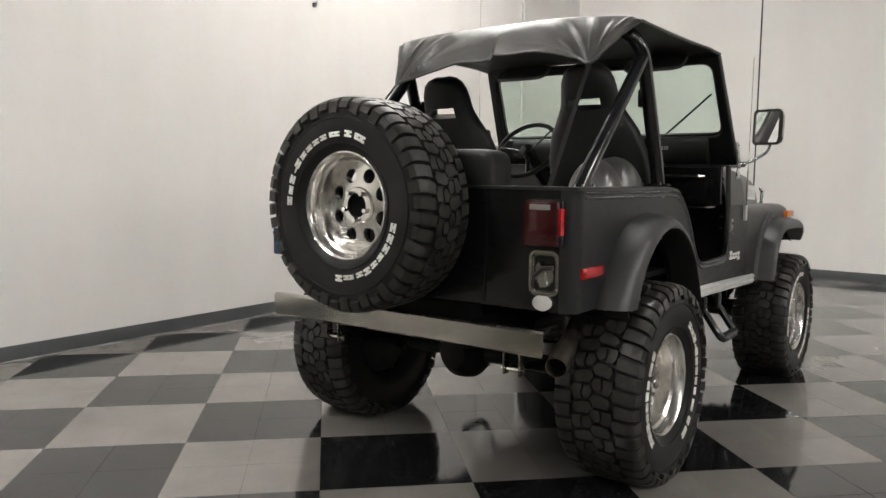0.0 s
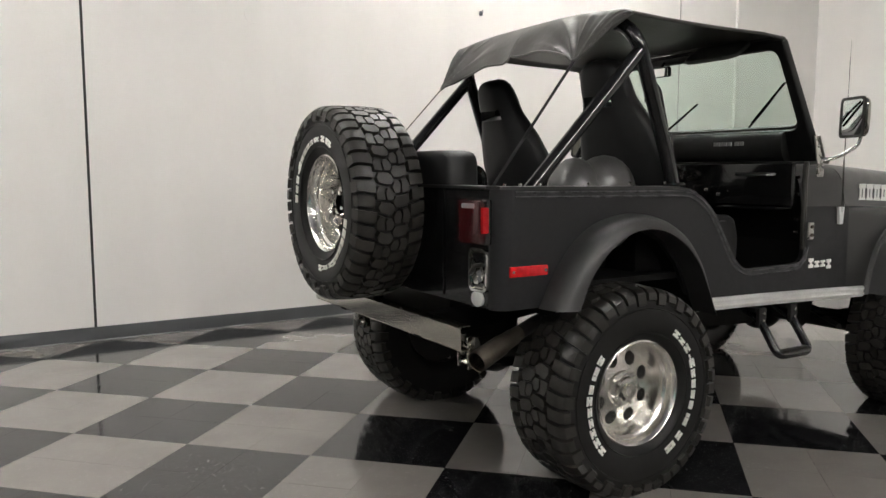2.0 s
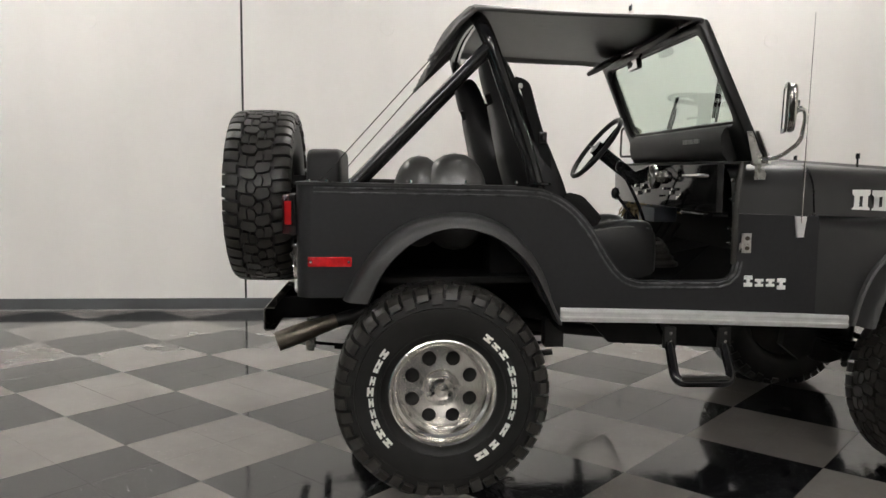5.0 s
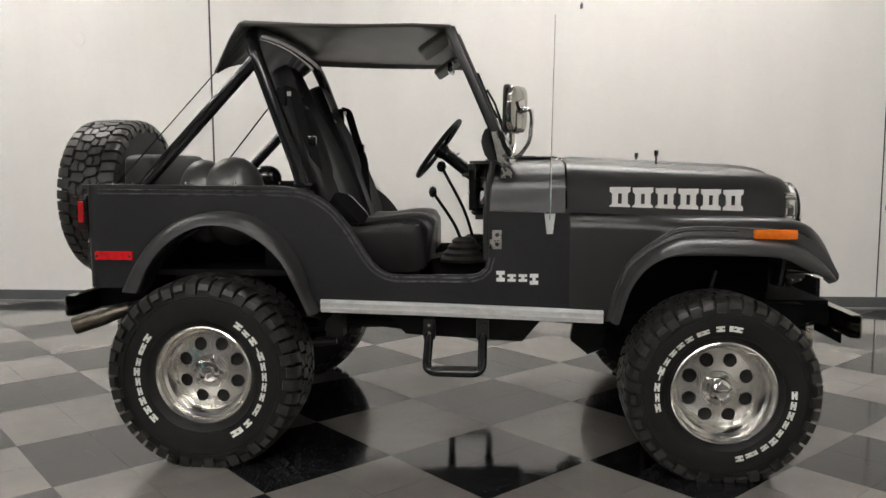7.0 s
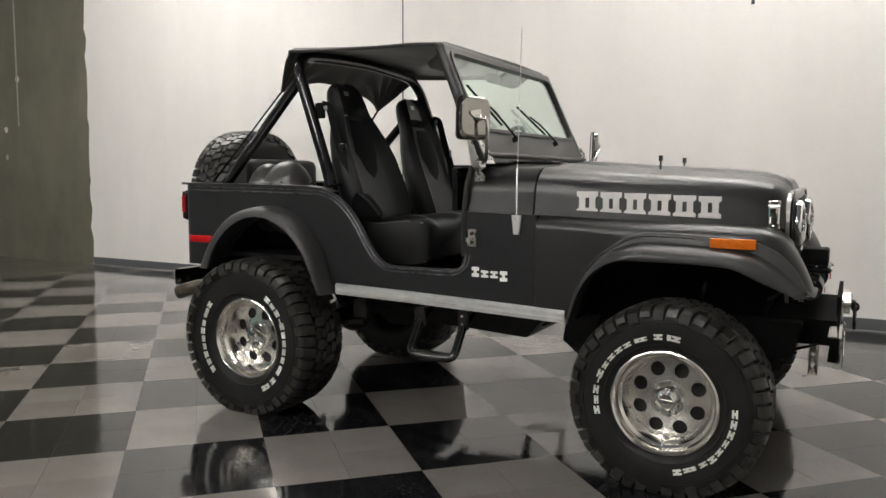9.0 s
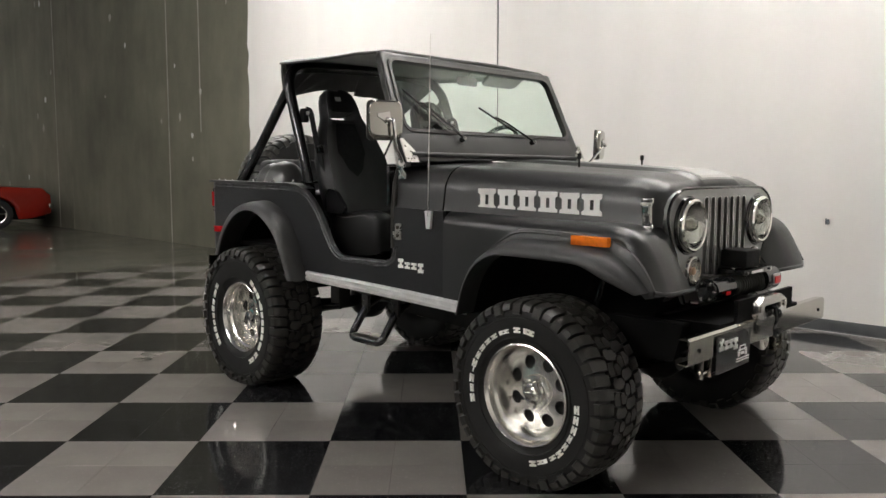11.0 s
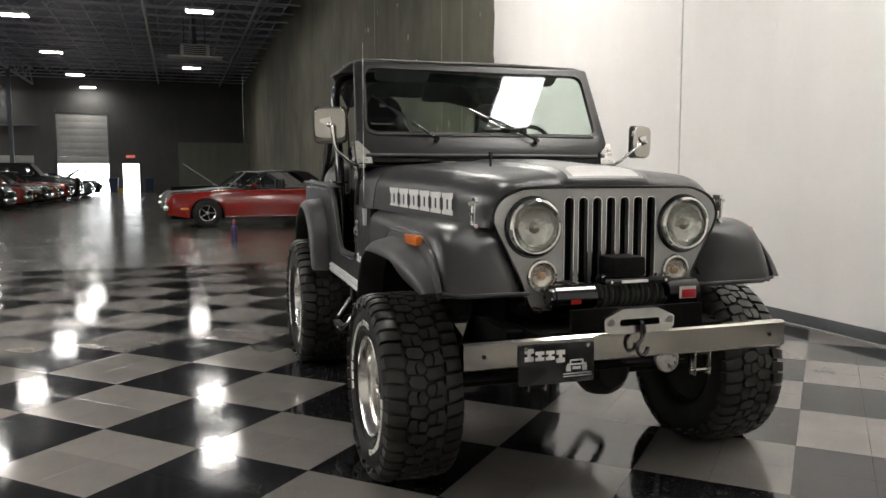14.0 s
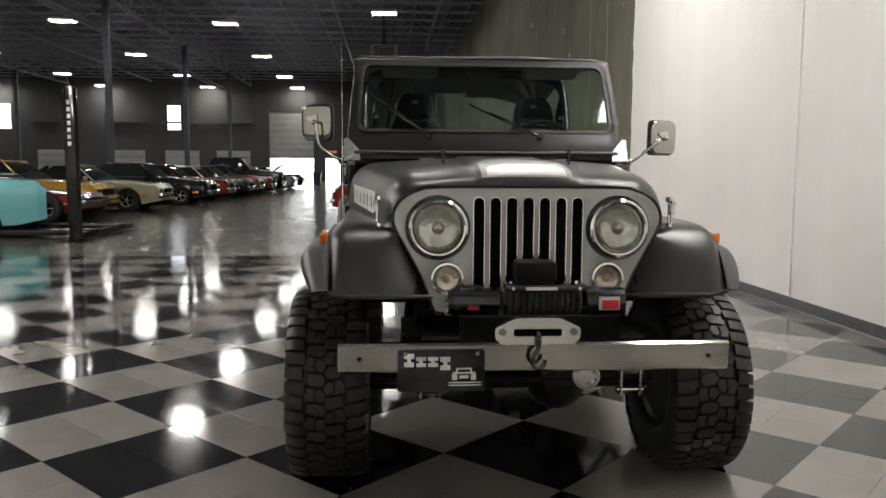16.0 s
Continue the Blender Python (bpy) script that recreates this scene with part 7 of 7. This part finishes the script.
tip_ = part("exhaust_tip", bm, M_RUST, truck, "heat-stained steel exhaust tip", smooth=30)
# recess colour stands for the shade inside the pipe
bm = B()
revolve(bm, [(0.0365, el - 0.02), (0.036, el - 0.06), (0.0, el - 0.065)], em, 24)
part("bore", bm, M_DARK, tip_, "unlit black bore")
bm = B()
tube(bm, [(0.30, 0.0, 0.52), (0.62, 0.0, 0.52)], 0.09, 16)
part("muffler", bm, M_FRAME, truck)


# ---- things standing in the hall ----
M_CARGLASS = material("car_window_glass", (0.02, 0.025, 0.025), 0.06, spec=0.7, vary=0.1)
M_CARTYRE = material("car_tyre", (0.015, 0.015, 0.015), 0.6, vary=0.2)


def car_paint(name, colour):
    return material(name, colour, 0.22, coat=0.8, vary=0.05, scale=3.0)


def lerp_table(x, table):
    for (x0, v0), (x1, v1) in zip(table, table[1:]):
        if x <= x1:
            f = (x - x0) / (x1 - x0)
            f = f * f * (3 - 2 * f)
            return v0 + (v1 - v0) * max(0.0, f)
    return table[-1][1]


def classic_car(at, turn, paint, roof_paint, label, length=4.9, width=1.86, high=1.36, boxy=0.0, hood_up=False, group="parked cars", clear=False, plain_tail=False):
    car = thing("car", label, "car", at, turn, group)
    L, W = length / 2, width / 2
    wb = 0.58 * length
    ax_f, ax_r = wb / 2 + 0.02 * length, -wb / 2 + 0.02 * length
    r_arch, r_t = 0.385, 0.335
    belt = high * 0.655
    top = [(-L, belt * 0.86), (-L * 0.93, belt * 0.99), (-L * 0.55, belt * 1.04), (-L * 0.3, belt * 1.02), (L * 0.28, belt * 1.0), (L * 0.36, belt * 1.0), (L * 0.93, belt * 0.90), (L, belt * 0.74)]
    wid = [(-L, W * 0.86), (-L * 0.93, W * 0.95), (-L * 0.5, W), (L * 0.5, W * 0.985), (L * 0.93, W * 0.94), (L, W * 0.82)]
    n = 84
    rows = []
    for i in range(n + 1):
        x = -L + 2 * L * i / n
        zt, w = lerp_table(x, top), lerp_table(x, wid)
        zs = 0.22 + 0.10 * max(0.0, abs(x) / L - 0.8) / 0.2
        for xa in (ax_f, ax_r):
            d = abs(x - xa)
            if d < r_arch:
                zs = max(zs, r_t - 0.01 + math.sqrt(r_arch ** 2 - d ** 2) * 0.92)
        zm = max(zs + 0.02, 0.52)
        zb = max(zm + 0.02, zt - 0.06)
        half = [(w * 0.955, zs), (w * 0.985, (zs + zm) / 2), (w, zm), (w * 0.985, (zm + zb) / 2), (w * 0.95, zb), (w * 0.90, zt - 0.012), (w * 0.80, zt), (w * 0.4, zt + 0.018), (0.0, zt + 0.022)]
        full = [(x, -a, z) for a, z in half] + [(x, a, z) for a, z in reversed(half[:-1])]
        rows.append(full)
    bm = B()
    vv = grid(bm, rows)
    cap(bm, vv[0][::-1])
    cap(bm, vv[-1])
    part("body", bm, paint, car, smooth=40)
    # cabin: glass block with roof and pillars
    x_ws0, x_ws1, x_rw1, x_rw0 = L * 0.30, L * 0.06 + 0.1 * boxy, -L * 0.36 - 0.25 * boxy, -L * 0.60 - 0.1 * boxy
    lw, uw = W * 0.88, W * (0.70 + 0.08 * boxy)
    zl, zu = belt * 1.0, high
    low = [(x_ws0, lw * 0.9), (x_ws0 * 0.7, lw), (x_rw0 * 0.85, lw), (x_rw0, lw * 0.86)]
    upp = [(x_ws1, uw * 0.92), (x_ws1 - 0.12, uw), (x_rw1 + 0.12, uw), (x_rw1, uw * 0.9)]
    ring_l = [(x, -y) for x, y in low] + [(x, y) for x, y in reversed(low)]
    ring_u = [(x, -y) for x, y in upp] + [(x, y) for x, y in reversed(upp)]
    bm = B()
    rows = []
    for f in (0.0, 0.5, 1.0):
        bow = 0.03 * math.sin(math.pi * f)
        rows.append([(a[0] + (b[0] - a[0]) * f, (a[1] + (b[1] - a[1]) * f) * (1 + bow), zl + (zu - 0.05 - zl) * f) for a, b in zip(ring_l, ring_u)])
    vv = grid(bm, rows, close_v=True)
    cap(bm, vv[-1])
    if clear:
        bm.free()
        for nm, i, j in (("windshield", 0, -1), ("rear_window", 3, 4)):
            bm = B()
            q = [(*ring_l[i], zl), (*ring_l[j], zl), (*ring_u[j], zu - 0.05), (*ring_u[i], zu - 0.05)]
            dx = 0.006 if i == 0 else -0.006
            a = [bm.verts.new(p) for p in q]
            b = [bm.verts.new((p[0] - dx, p[1], p[2])) for p in q]
            bm.faces.new(a)
            bm.faces.new(b[::-1])
            for k in range(4):
                bm.faces.new((a[k], b[k], b[(k + 1) % 4], a[(k + 1) % 4]))
            bmesh.ops.recalc_face_normals(bm, faces=bm.faces[:])
            part(nm, bm, M_LENSGLASS, car).visible_shadow = False
        bm = B()
        box(bm, x_rw0 * 0.95, x_ws0 * 0.9, -lw * 0.93, lw * 0.93, zl + 0.02, zl + 0.034, bevel=0.01)
        box(bm, x_ws0 * 0.35, x_ws0 * 0.85, -lw * 0.86, lw * 0.86, zl + 0.03, zl + 0.09, bevel=0.03)
        part("interior", bm, M_VINYL, car, "black dashboard and trim")
        for x, y, hy, hz in ((-0.12 * L, -0.36, 0.24, 0.20), (-0.12 * L, 0.36, 0.24, 0.20), (-0.42 * L, 0.0, 0.56, 0.13)):
            part("seat_back", pillow(x, y, zl + 0.5 * hz, 0.07, hy, hz * 0.75, 0.4), M_VINYL, car, smooth=60)
        bm = B()
        ring = [(x_ws0 * 0.22 + 0.06 * math.sin(t * math.pi / 10), 0.36 + 0.17 * math.cos(t * math.pi / 10), zl + 0.10 + 0.13 * math.sin(t * math.pi / 10)) for t in range(21)]
        tube(bm, ring, 0.011, 6)
        part("steering_wheel", bm, M_TUBE, car)
    else:
        part("window_glass", bm, M_CARGLASS, car)
    bm = B()
    rows = []
    for k, (sc, z) in enumerate(((1.0, zu - 0.055), (1.02, zu - 0.04), (0.93, zu - 0.012), (0.6, zu), (0.0, zu + 0.004))):
        cx = (x_ws1 + x_rw1) / 2
        rows.append([(cx + (x - cx) * sc, y * sc, z) for x, y in ring_u])
    grid(bm, rows, close_v=True)
    bmesh.ops.remove_doubles(bm, verts=bm.verts[:], dist=0.001)
    # broad rear pillars
    for s in (-1, 1):
        quad = [(x_rw0 * 0.80, s * lw * 1.01, zl), (x_rw0 * 1.02, s * lw * 0.90, zl), (x_rw1 * 1.05, s * uw * 0.94, zu - 0.05), (x_rw1 + 0.32, s * uw * 1.02, zu - 0.05)]
        a = [bm.verts.new(p) for p in quad]
        b = [bm.verts.new((p[0], p[1] * 0.96, p[2])) for p in quad]
        bm.faces.new(a)
        bm.faces.new(b[::-1])
        for k in range(4):
            bm.faces.new((a[k], b[k], b[(k + 1) % 4], a[(k + 1) % 4]))
        tube(bm, [(x_ws0 * 0.78, s * lw * 0.99, zl), (x_ws1 - 0.06, s * uw * 1.0, zu - 0.05)], 0.025, 6)
    part("roof", bm, roof_paint, car, smooth=45)
    bm = B()
    for s in (-1, 1):
        tube(bm, [(x_ws0 * 0.6, s * (lw + 0.02), zl + 0.005), (x_rw0 * 0.8, s * (lw + 0.02), zl + 0.01)], 0.012, 6)
        tube(bm, [(ax_f - r_arch - 0.02, s * W * 0.975, 0.245), (ax_r + r_arch + 0.02, s * W * 0.975, 0.245)], 0.014, 6)
    pieces("side_trim", bm, M_CHROME, car)
    for xa in (ax_f, ax_r):
        for s in (-1, 1):
            bm = B()
            m = Matrix.Translation((xa, s * (W - 0.13), r_t)) @ Matrix.Rotation(0 if s < 0 else math.pi, 4, "Z")
            revolve(bm, [(0.19, -0.09), (0.225, -0.115), (0.29, -0.115), (0.325, -0.09), (r_t, -0.05), (r_t, 0.08), (0.3, 0.11), (0.19, 0.1)], m, 32)
            w = part("wheel", bm, M_CARTYRE, car, "black road tyre with a bright rim")
            bm = B()
            revolve(bm, [(0.195, -0.085), (0.19, -0.105), (0.175, -0.10), (0.165, -0.07), (0.16, -0.04)], m, 28)
            for k in range(5):
                a0 = k * 2 * math.pi / 5
                pts = [m @ Vector((r * math.cos(a0), -0.085 + (0.02 if r > 0.1 else 0), r * math.sin(a0))) for r in (0.03, 0.17)]
                tube(bm, pts, 0.017, 6)
            revolve(bm, [(0.0, -0.11), (0.035, -0.105), (0.045, -0.08)], m, 14)
            part("rim", bm, M_ALU, w)
            bm = B()
            revolve(bm, [(0.0, -0.035), (0.17, -0.035), (0.17, 0.05)], m, 20)
            part("brake", bm, M_DARK, w)
    bm = B()
    box(bm, L - 0.06, L + 0.06, -W * 0.88, W * 0.88, 0.40, 0.52, bevel=0.03)
    part("front_bumper", bm, M_CHROME, car)
    if not plain_tail:
        bm = B()
        box(bm, -L - 0.05, -L + 0.06, -W * 0.9, W * 0.9, 0.42, 0.54, bevel=0.03)
        part("rear_bumper", bm, M_CHROME, car)
    bm = B()
    box(bm, L - 0.03, L + 0.012, -W * 0.45, W * 0.45, 0.54, belt * 0.74, bevel=0.01)
    part("grille", bm, M_DARK, car)
    for s in (-1, 1):
        for k in (0.60, 0.76):
            bm = B()
            revolve(bm, [(0.085, 0.02), (0.09, -0.012), (0.075, -0.02), (0.0, -0.028)], Matrix.Translation((L - 0.005, s * W * k, belt * 0.66)) @ Matrix.Rotation(radians(90), 4, "Z"), 20)
            part("headlight", bm, M_STAINLESS, car)
        if not plain_tail:
            bm = B()
            box(bm, -L - 0.012, -L + 0.03, s * W * 0.62 - 0.17, s * W * 0.62 + 0.17, belt * 0.66, belt * 0.8, bevel=0.008)
            part("tail_light", bm, M_DEEPRED, car)
        bm = B()
        box(bm, x_ws0 * 0.55 - 0.05, x_ws0 * 0.55 + 0.05, s * (lw + 0.10) - 0.06, s * (lw + 0.10) + 0.06, belt + 0.03, belt + 0.13, bevel=0.02)
        tube(bm, [(x_ws0 * 0.55, s * (lw - 0.02), belt), (x_ws0 * 0.55, s * (lw + 0.1), belt + 0.06)], 0.012, 6)
        part("door_mirror", bm, paint, car)
        bm = B()
        box(bm, ax_f + 0.42, ax_f + 0.60, s * (W * 0.955) - 0.012, s * (W * 0.955) + 0.012, 0.42, 0.47, bevel=0.004)
        part("side_marker", bm, M_AMBER, car)
    bm = B()
    box(bm, -L * 0.95, L * 0.95, -W * 0.80, W * 0.80, 0.20, 0.42)
    part("underbody", bm, M_DARK, car)
    if hood_up:
        bm = B()
        box(bm, -1.1, 0.0, -W * 0.78, W * 0.78, -0.02, 0.02, bevel=0.01, m=pose(L * 0.36, 0, belt + 0.04, 0, -34, 0) @ Matrix.Rotation(math.pi, 4, "Z"))
        part("open_hood", bm, paint, car, "propped open hood")
        bm = B()
        box(bm, L * 0.40, L * 0.88, -W * 0.66, W * 0.66, belt * 0.86, belt * 1.03, bevel=0.01)
        part("engine_bay", bm, M_DARK, car)
    return car


P_RED = car_paint("red_car_paint", (0.27, 0.015, 0.009))
P_BLACKROOF = material("black_vinyl_roof", (0.012, 0.012, 0.012), 0.5, vary=0.15)
P_CREAM = car_paint("cream_car_paint", (0.42, 0.41, 0.28))
P_BLACK = car_paint("black_car_paint", (0.012, 0.012, 0.014))
P_DARKRED = car_paint("dark_red_car_paint", (0.16, 0.02, 0.015))
P_BROWN = car_paint("bronze_car_paint", (0.16, 0.07, 0.035))
P_GREY = car_paint("grey_car_paint", (0.09, 0.095, 0.10))
P_WHITE = car_paint("white_car_paint", (0.70, 0.70, 0.67))
P_SILVER = car_paint("silver_car_paint", (0.30, 0.30, 0.30))
P_TEAL = car_paint("turquoise_car_paint", (0.16, 0.46, 0.47))
P_GOLD = car_paint("gold_car_paint", (0.50, 0.26, 0.03))

classic_car((-12.0, 2.62, 0), -90, P_RED, P_BLACKROOF, "glossy red classic coupe with a black vinyl roof", clear=True)
classic_car((-16.0, 2.42, 0), -90, P_SILVER, P_SILVER, "silver classic coupe with its hood open beside the red car", hood_up=True, clear=True)
classic_car((-19.4, 2.5, 0), -90, P_GREY, P_GREY, "grey coupe parked along the concrete wall")
classic_car((-15.45, -7.45, 0), 90, P_CREAM, P_CREAM, "cream yellow classic coupe in a row of cars")
classic_car((-19.5, -7.0, 0), 90, P_BLACK, P_BLACK, "black fastback in a row of cars", high=1.44, boxy=0.5)
classic_car((-22.8, -7.0, 0), 90, P_DARKRED, P_DARKRED, "dark red sedan in a row of cars", high=1.40)
classic_car((-26.0, -6.8, 0), 90, P_BLACK, P_WHITE, "black and white coupe in a row of cars")
classic_car((-29.0, -6.8, 0), 90, P_BROWN, P_BROWN, "bronze coupe in a row of cars")
classic_car((-32.0, -6.7, 0), 90, P_DARKRED, P_BLACKROOF, "dark red coupe in a row of cars", high=1.42)
classic_car((-35.2, -6.6, 0), 90, P_BLACK, P_BLACK, "tall black wagon in a row of cars", high=1.85, boxy=1.0)
classic_car((-38.8, -6.4, 0), 90, P_GREY, P_GREY, "grey car with its hood propped open", hood_up=True)
classic_car((-42.5, -6.3, 0), 90, P_BLACK, P_BLACK, "black car near the dock door with open hood", hood_up=True)
classic_car((-10.6, -7.45, 0), 90, P_DARKRED, P_BLACKROOF, "low dark red street rod", length=4.2, high=1.12)
classic_car((-12.9, -8.3, 0), 90, P_GOLD, P_GOLD, "gold classic car between the red rod and the cream coupe", high=1.45)
classic_car((-17.0, -13.0, 0), 90, P_WHITE, P_WHITE, "white classic car further back", high=1.45)
classic_car((-5.77, -7.13, 0.02), -65, P_TEAL, P_WHITE, "turquoise fifties sedan standing on a lift runway", high=1.55, boxy=0.6, plain_tail=True)

# two-post lift with its runways
lift = thing("car_lift", "black two-post car lift with low runways", "lift", (-6.75, -6.4, 0))
for sx in (1.45,):
    for sy in (2.62, -2.62):
        bm = B()
        box(bm, sx - 0.09, sx + 0.09, sy - 0.09, sy + 0.09, 0.02, 2.62, bevel=0.012)
        box(bm, sx - 0.22, sx + 0.22, sy - 0.2, sy + 0.2, 0.0, 0.02)
        post = part("post", bm, M_TUBE, lift, "tall black square post")
        bm = B()
        for k in range(7):
            box(bm, sx + 0.091, sx + 0.093, sy - 0.028, sy + 0.028, 1.62 + k * 0.115, 1.69 + k * 0.115)
        pieces("white_mark", bm, M_DECAL, post, "white block mark on the post", smooth=10)
for sx in (-0.72, 0.72):
    bm = B()
    box(bm, sx - 0.24, sx + 0.24, -2.7, 2.7, 0.06, 0.16, bevel=0.01)
    part("runway", bm, M_TUBE, lift)
for sy in (2.62, -2.62):
    bm = B()
    box(bm, -1.4, 1.4, sy - 0.08, sy + 0.08, 0.03, 0.14, bevel=0.01)
    part("crossbeam", bm, M_TUBE, lift)

# bottle standing on the polished floor
M_PURPLE = material("dark_purple_plastic", (0.05, 0.03, 0.09), 0.3, vary=0.1)
bottle = thing("bottle", "dark purple bottle with a reddish top standing on the floor", "bottle", (-7.2, 1.45, 0))
bm = B()
revolve(bm, [(0.0, 0.0), (0.06, 0.0), (0.065, 0.02), (0.064, 0.22), (0.045, 0.27), (0.022, 0.29), (0.022, 0.31)], Matrix.Rotation(radians(90), 4, "X"), 24)
part("body", bm, M_PURPLE, bottle)
bm = B()
revolve(bm, [(0.024, 0.305), (0.03, 0.31), (0.03, 0.36), (0.02, 0.39), (0.0, 0.395)], Matrix.Rotation(radians(90), 4, "X"), 18)
part("cap", bm, material("dull_red_plastic", (0.22, 0.05, 0.05), 0.4, vary=0.1), bottle)

# bins beside the dock door, low office box in the far corner
M_BIN = material("dark_blue_bin", (0.02, 0.03, 0.07), 0.5, vary=0.1)
for y, dx in ((-3.75, 1.2), (-1.4, 1.0)):
    bin_ = thing("wheeled_bin", "dark blue wheeled bin by the doors", "bin", (WEST + dx, y, 0))
    bm = B()
    rows = [[(sx * w, sy * w, z) for sx, sy in ((1, 1), (-1, 1), (-1, -1), (1, -1))] for w, z in ((0.24, 0.08), (0.30, 0.95))]
    vv = grid(bm, rows, close_v=True)
    cap(bm, vv[0][::-1])
    cap(bm, vv[-1])
    part("body", bm, M_BIN, bin_)
    bm = B()
    box(bm, -0.33, 0.33, -0.33, 0.33, 0.95, 1.02, bevel=0.02)
    part("lid", bm, M_BIN, bin_)
    bm = B()
    for s in (-1, 1):
        tube(bm, [(-0.2, s * 0.2, 0.09), (-0.2, s * 0.28, 0.09)], 0.09, 12)
    part("wheel", bm, M_CARTYRE, bin_)
bm = B()
revolve(bm, [(0.0, 0.0), (0.14, 0.0), (0.17, 0.32), (0.16, 0.32), (0.13, 0.02), (0.0, 0.02)], Matrix.Translation((WEST + 1.1, -3.3, 0)) @ Matrix.Rotation(radians(90), 4, "X"), 18)
tagged(part("bucket", bm, material("yellow_plastic", (0.6, 0.38, 0.05), 0.4, vary=0.1)), "yellow bucket beside the bins", "bucket")
bm = B()
box(bm, WEST + 0.02, WEST + 5.0, 0.6, NORTH - 0.01, 0, 3.4)
structure(part("office_partition", bm, streaked_wall("olive_partition", (0.13, 0.14, 0.11), 0.08, 0.7)), "low greenish partition box in the far corner", "partition")


# ---- floor tiles, last ----
SIDE_LEN, OX, OY = 0.613, 1.995, 1.36
C45 = math.sqrt(0.5)


def lattice(u, v):
    return (OX + SIDE_LEN * C45 * (u - v), OY + SIDE_LEN * C45 * (u + v))


def clip(poly, axis, limit, keep_less):
    out = []
    for i, p in enumerate(poly):
        q = poly[(i + 1) % len(poly)]
        pin, qin = (p[axis] <= limit) == keep_less, (q[axis] <= limit) == keep_less
        if pin:
            out.append(p)
        if pin != qin:
            t = (limit - p[axis]) / (q[axis] - p[axis])
            out.append((p[0] + (q[0] - p[0]) * t, p[1] + (q[1] - p[1]) * t))
    return out


rnd = random.Random(12)
tile_mesh = []
half = SIDE_LEN / 4 - 0.0006
for m in (M_TILE_L, M_TILE_D):
    bm = B()
    rows = [[(sx * (half - i) * 1.0, sy * (half - i), z) for sx, sy in ((1, 1), (-1, 1), (-1, -1), (1, -1))] for i, z in ((0.0, -0.004), (0.0, -0.0007), (0.0008, 0.0))]
    vv = grid(bm, rows, close_v=True)
    cap(bm, vv[-1])
    bmesh.ops.recalc_face_normals(bm, faces=bm.faces[:])
    me = bpy.data.meshes.new("tile")
    bm.to_mesh(me)
    bm.free()
    me.materials.append(m)
    tile_mesh.append(me)

rest = (B(), B())
X0, X1, Y0, Y1 = CHECK_EDGE, EAST, -15.0, NORTH
count = 0
for U in range(-34, 34):
    for V in range(-34, 34):
        dark = (U + V) % 2
        for a in (0.25, 0.75):
            for b in (0.25, 0.75):
                cx, cy = lattice(U + a, V + b)
                if not (X0 - 0.3 < cx < X1 + 0.3 and Y0 < cy < Y1 + 0.3):
                    continue
                tx, ty = rnd.gauss(0, 0.0007), rnd.gauss(0, 0.0007)
                dz = rnd.uniform(-0.0002, 0.0002)
                whole = X0 + 0.25 < cx < X1 - 0.25 and cy < Y1 - 0.25
                if whole and 0.4 < cx < 8.2 and -1.9 < cy < 1.05 and count < 300:
                    ob = new("tile", tile_mesh[dark])
                    ob.matrix_basis = Matrix.Translation((cx, cy, dz)) @ Euler((tx, ty, radians(45))).to_matrix().to_4x4()
                    ob.parent = floor
                    count += 1
                    continue
                h = half * math.sqrt(2)
                poly = [(cx + h, cy), (cx, cy + h), (cx - h, cy), (cx, cy - h)]
                for axis, limit, less in ((0, X0, False), (0, X1, True), (1, Y1, True)):
                    if len(poly) >= 3:
                        poly = clip(poly, axis, limit, less)
                if len(poly) < 3:
                    continue
                top = [(x, y, dz + ty * (y - cy) - tx * (x - cx)) for x, y in poly]
                b_ = rest[dark]
                tv = [b_.verts.new(p) for p in top]
                bv = [b_.verts.new((p[0], p[1], -0.004)) for p in top]
                b_.faces.new(tv)
                for i in range(len(tv)):
                    b_.faces.new((tv[i], bv[i], bv[(i + 1) % len(tv)], tv[(i + 1) % len(tv)]))
for b_, m, lab in zip(rest, (M_TILE_L, M_TILE_D), ("light grey floor tiles", "black speckled floor tiles")):
    ob = part("tiles", b_, m, floor, lab, smooth=1.0)
    ob["kind"] = "stuff"
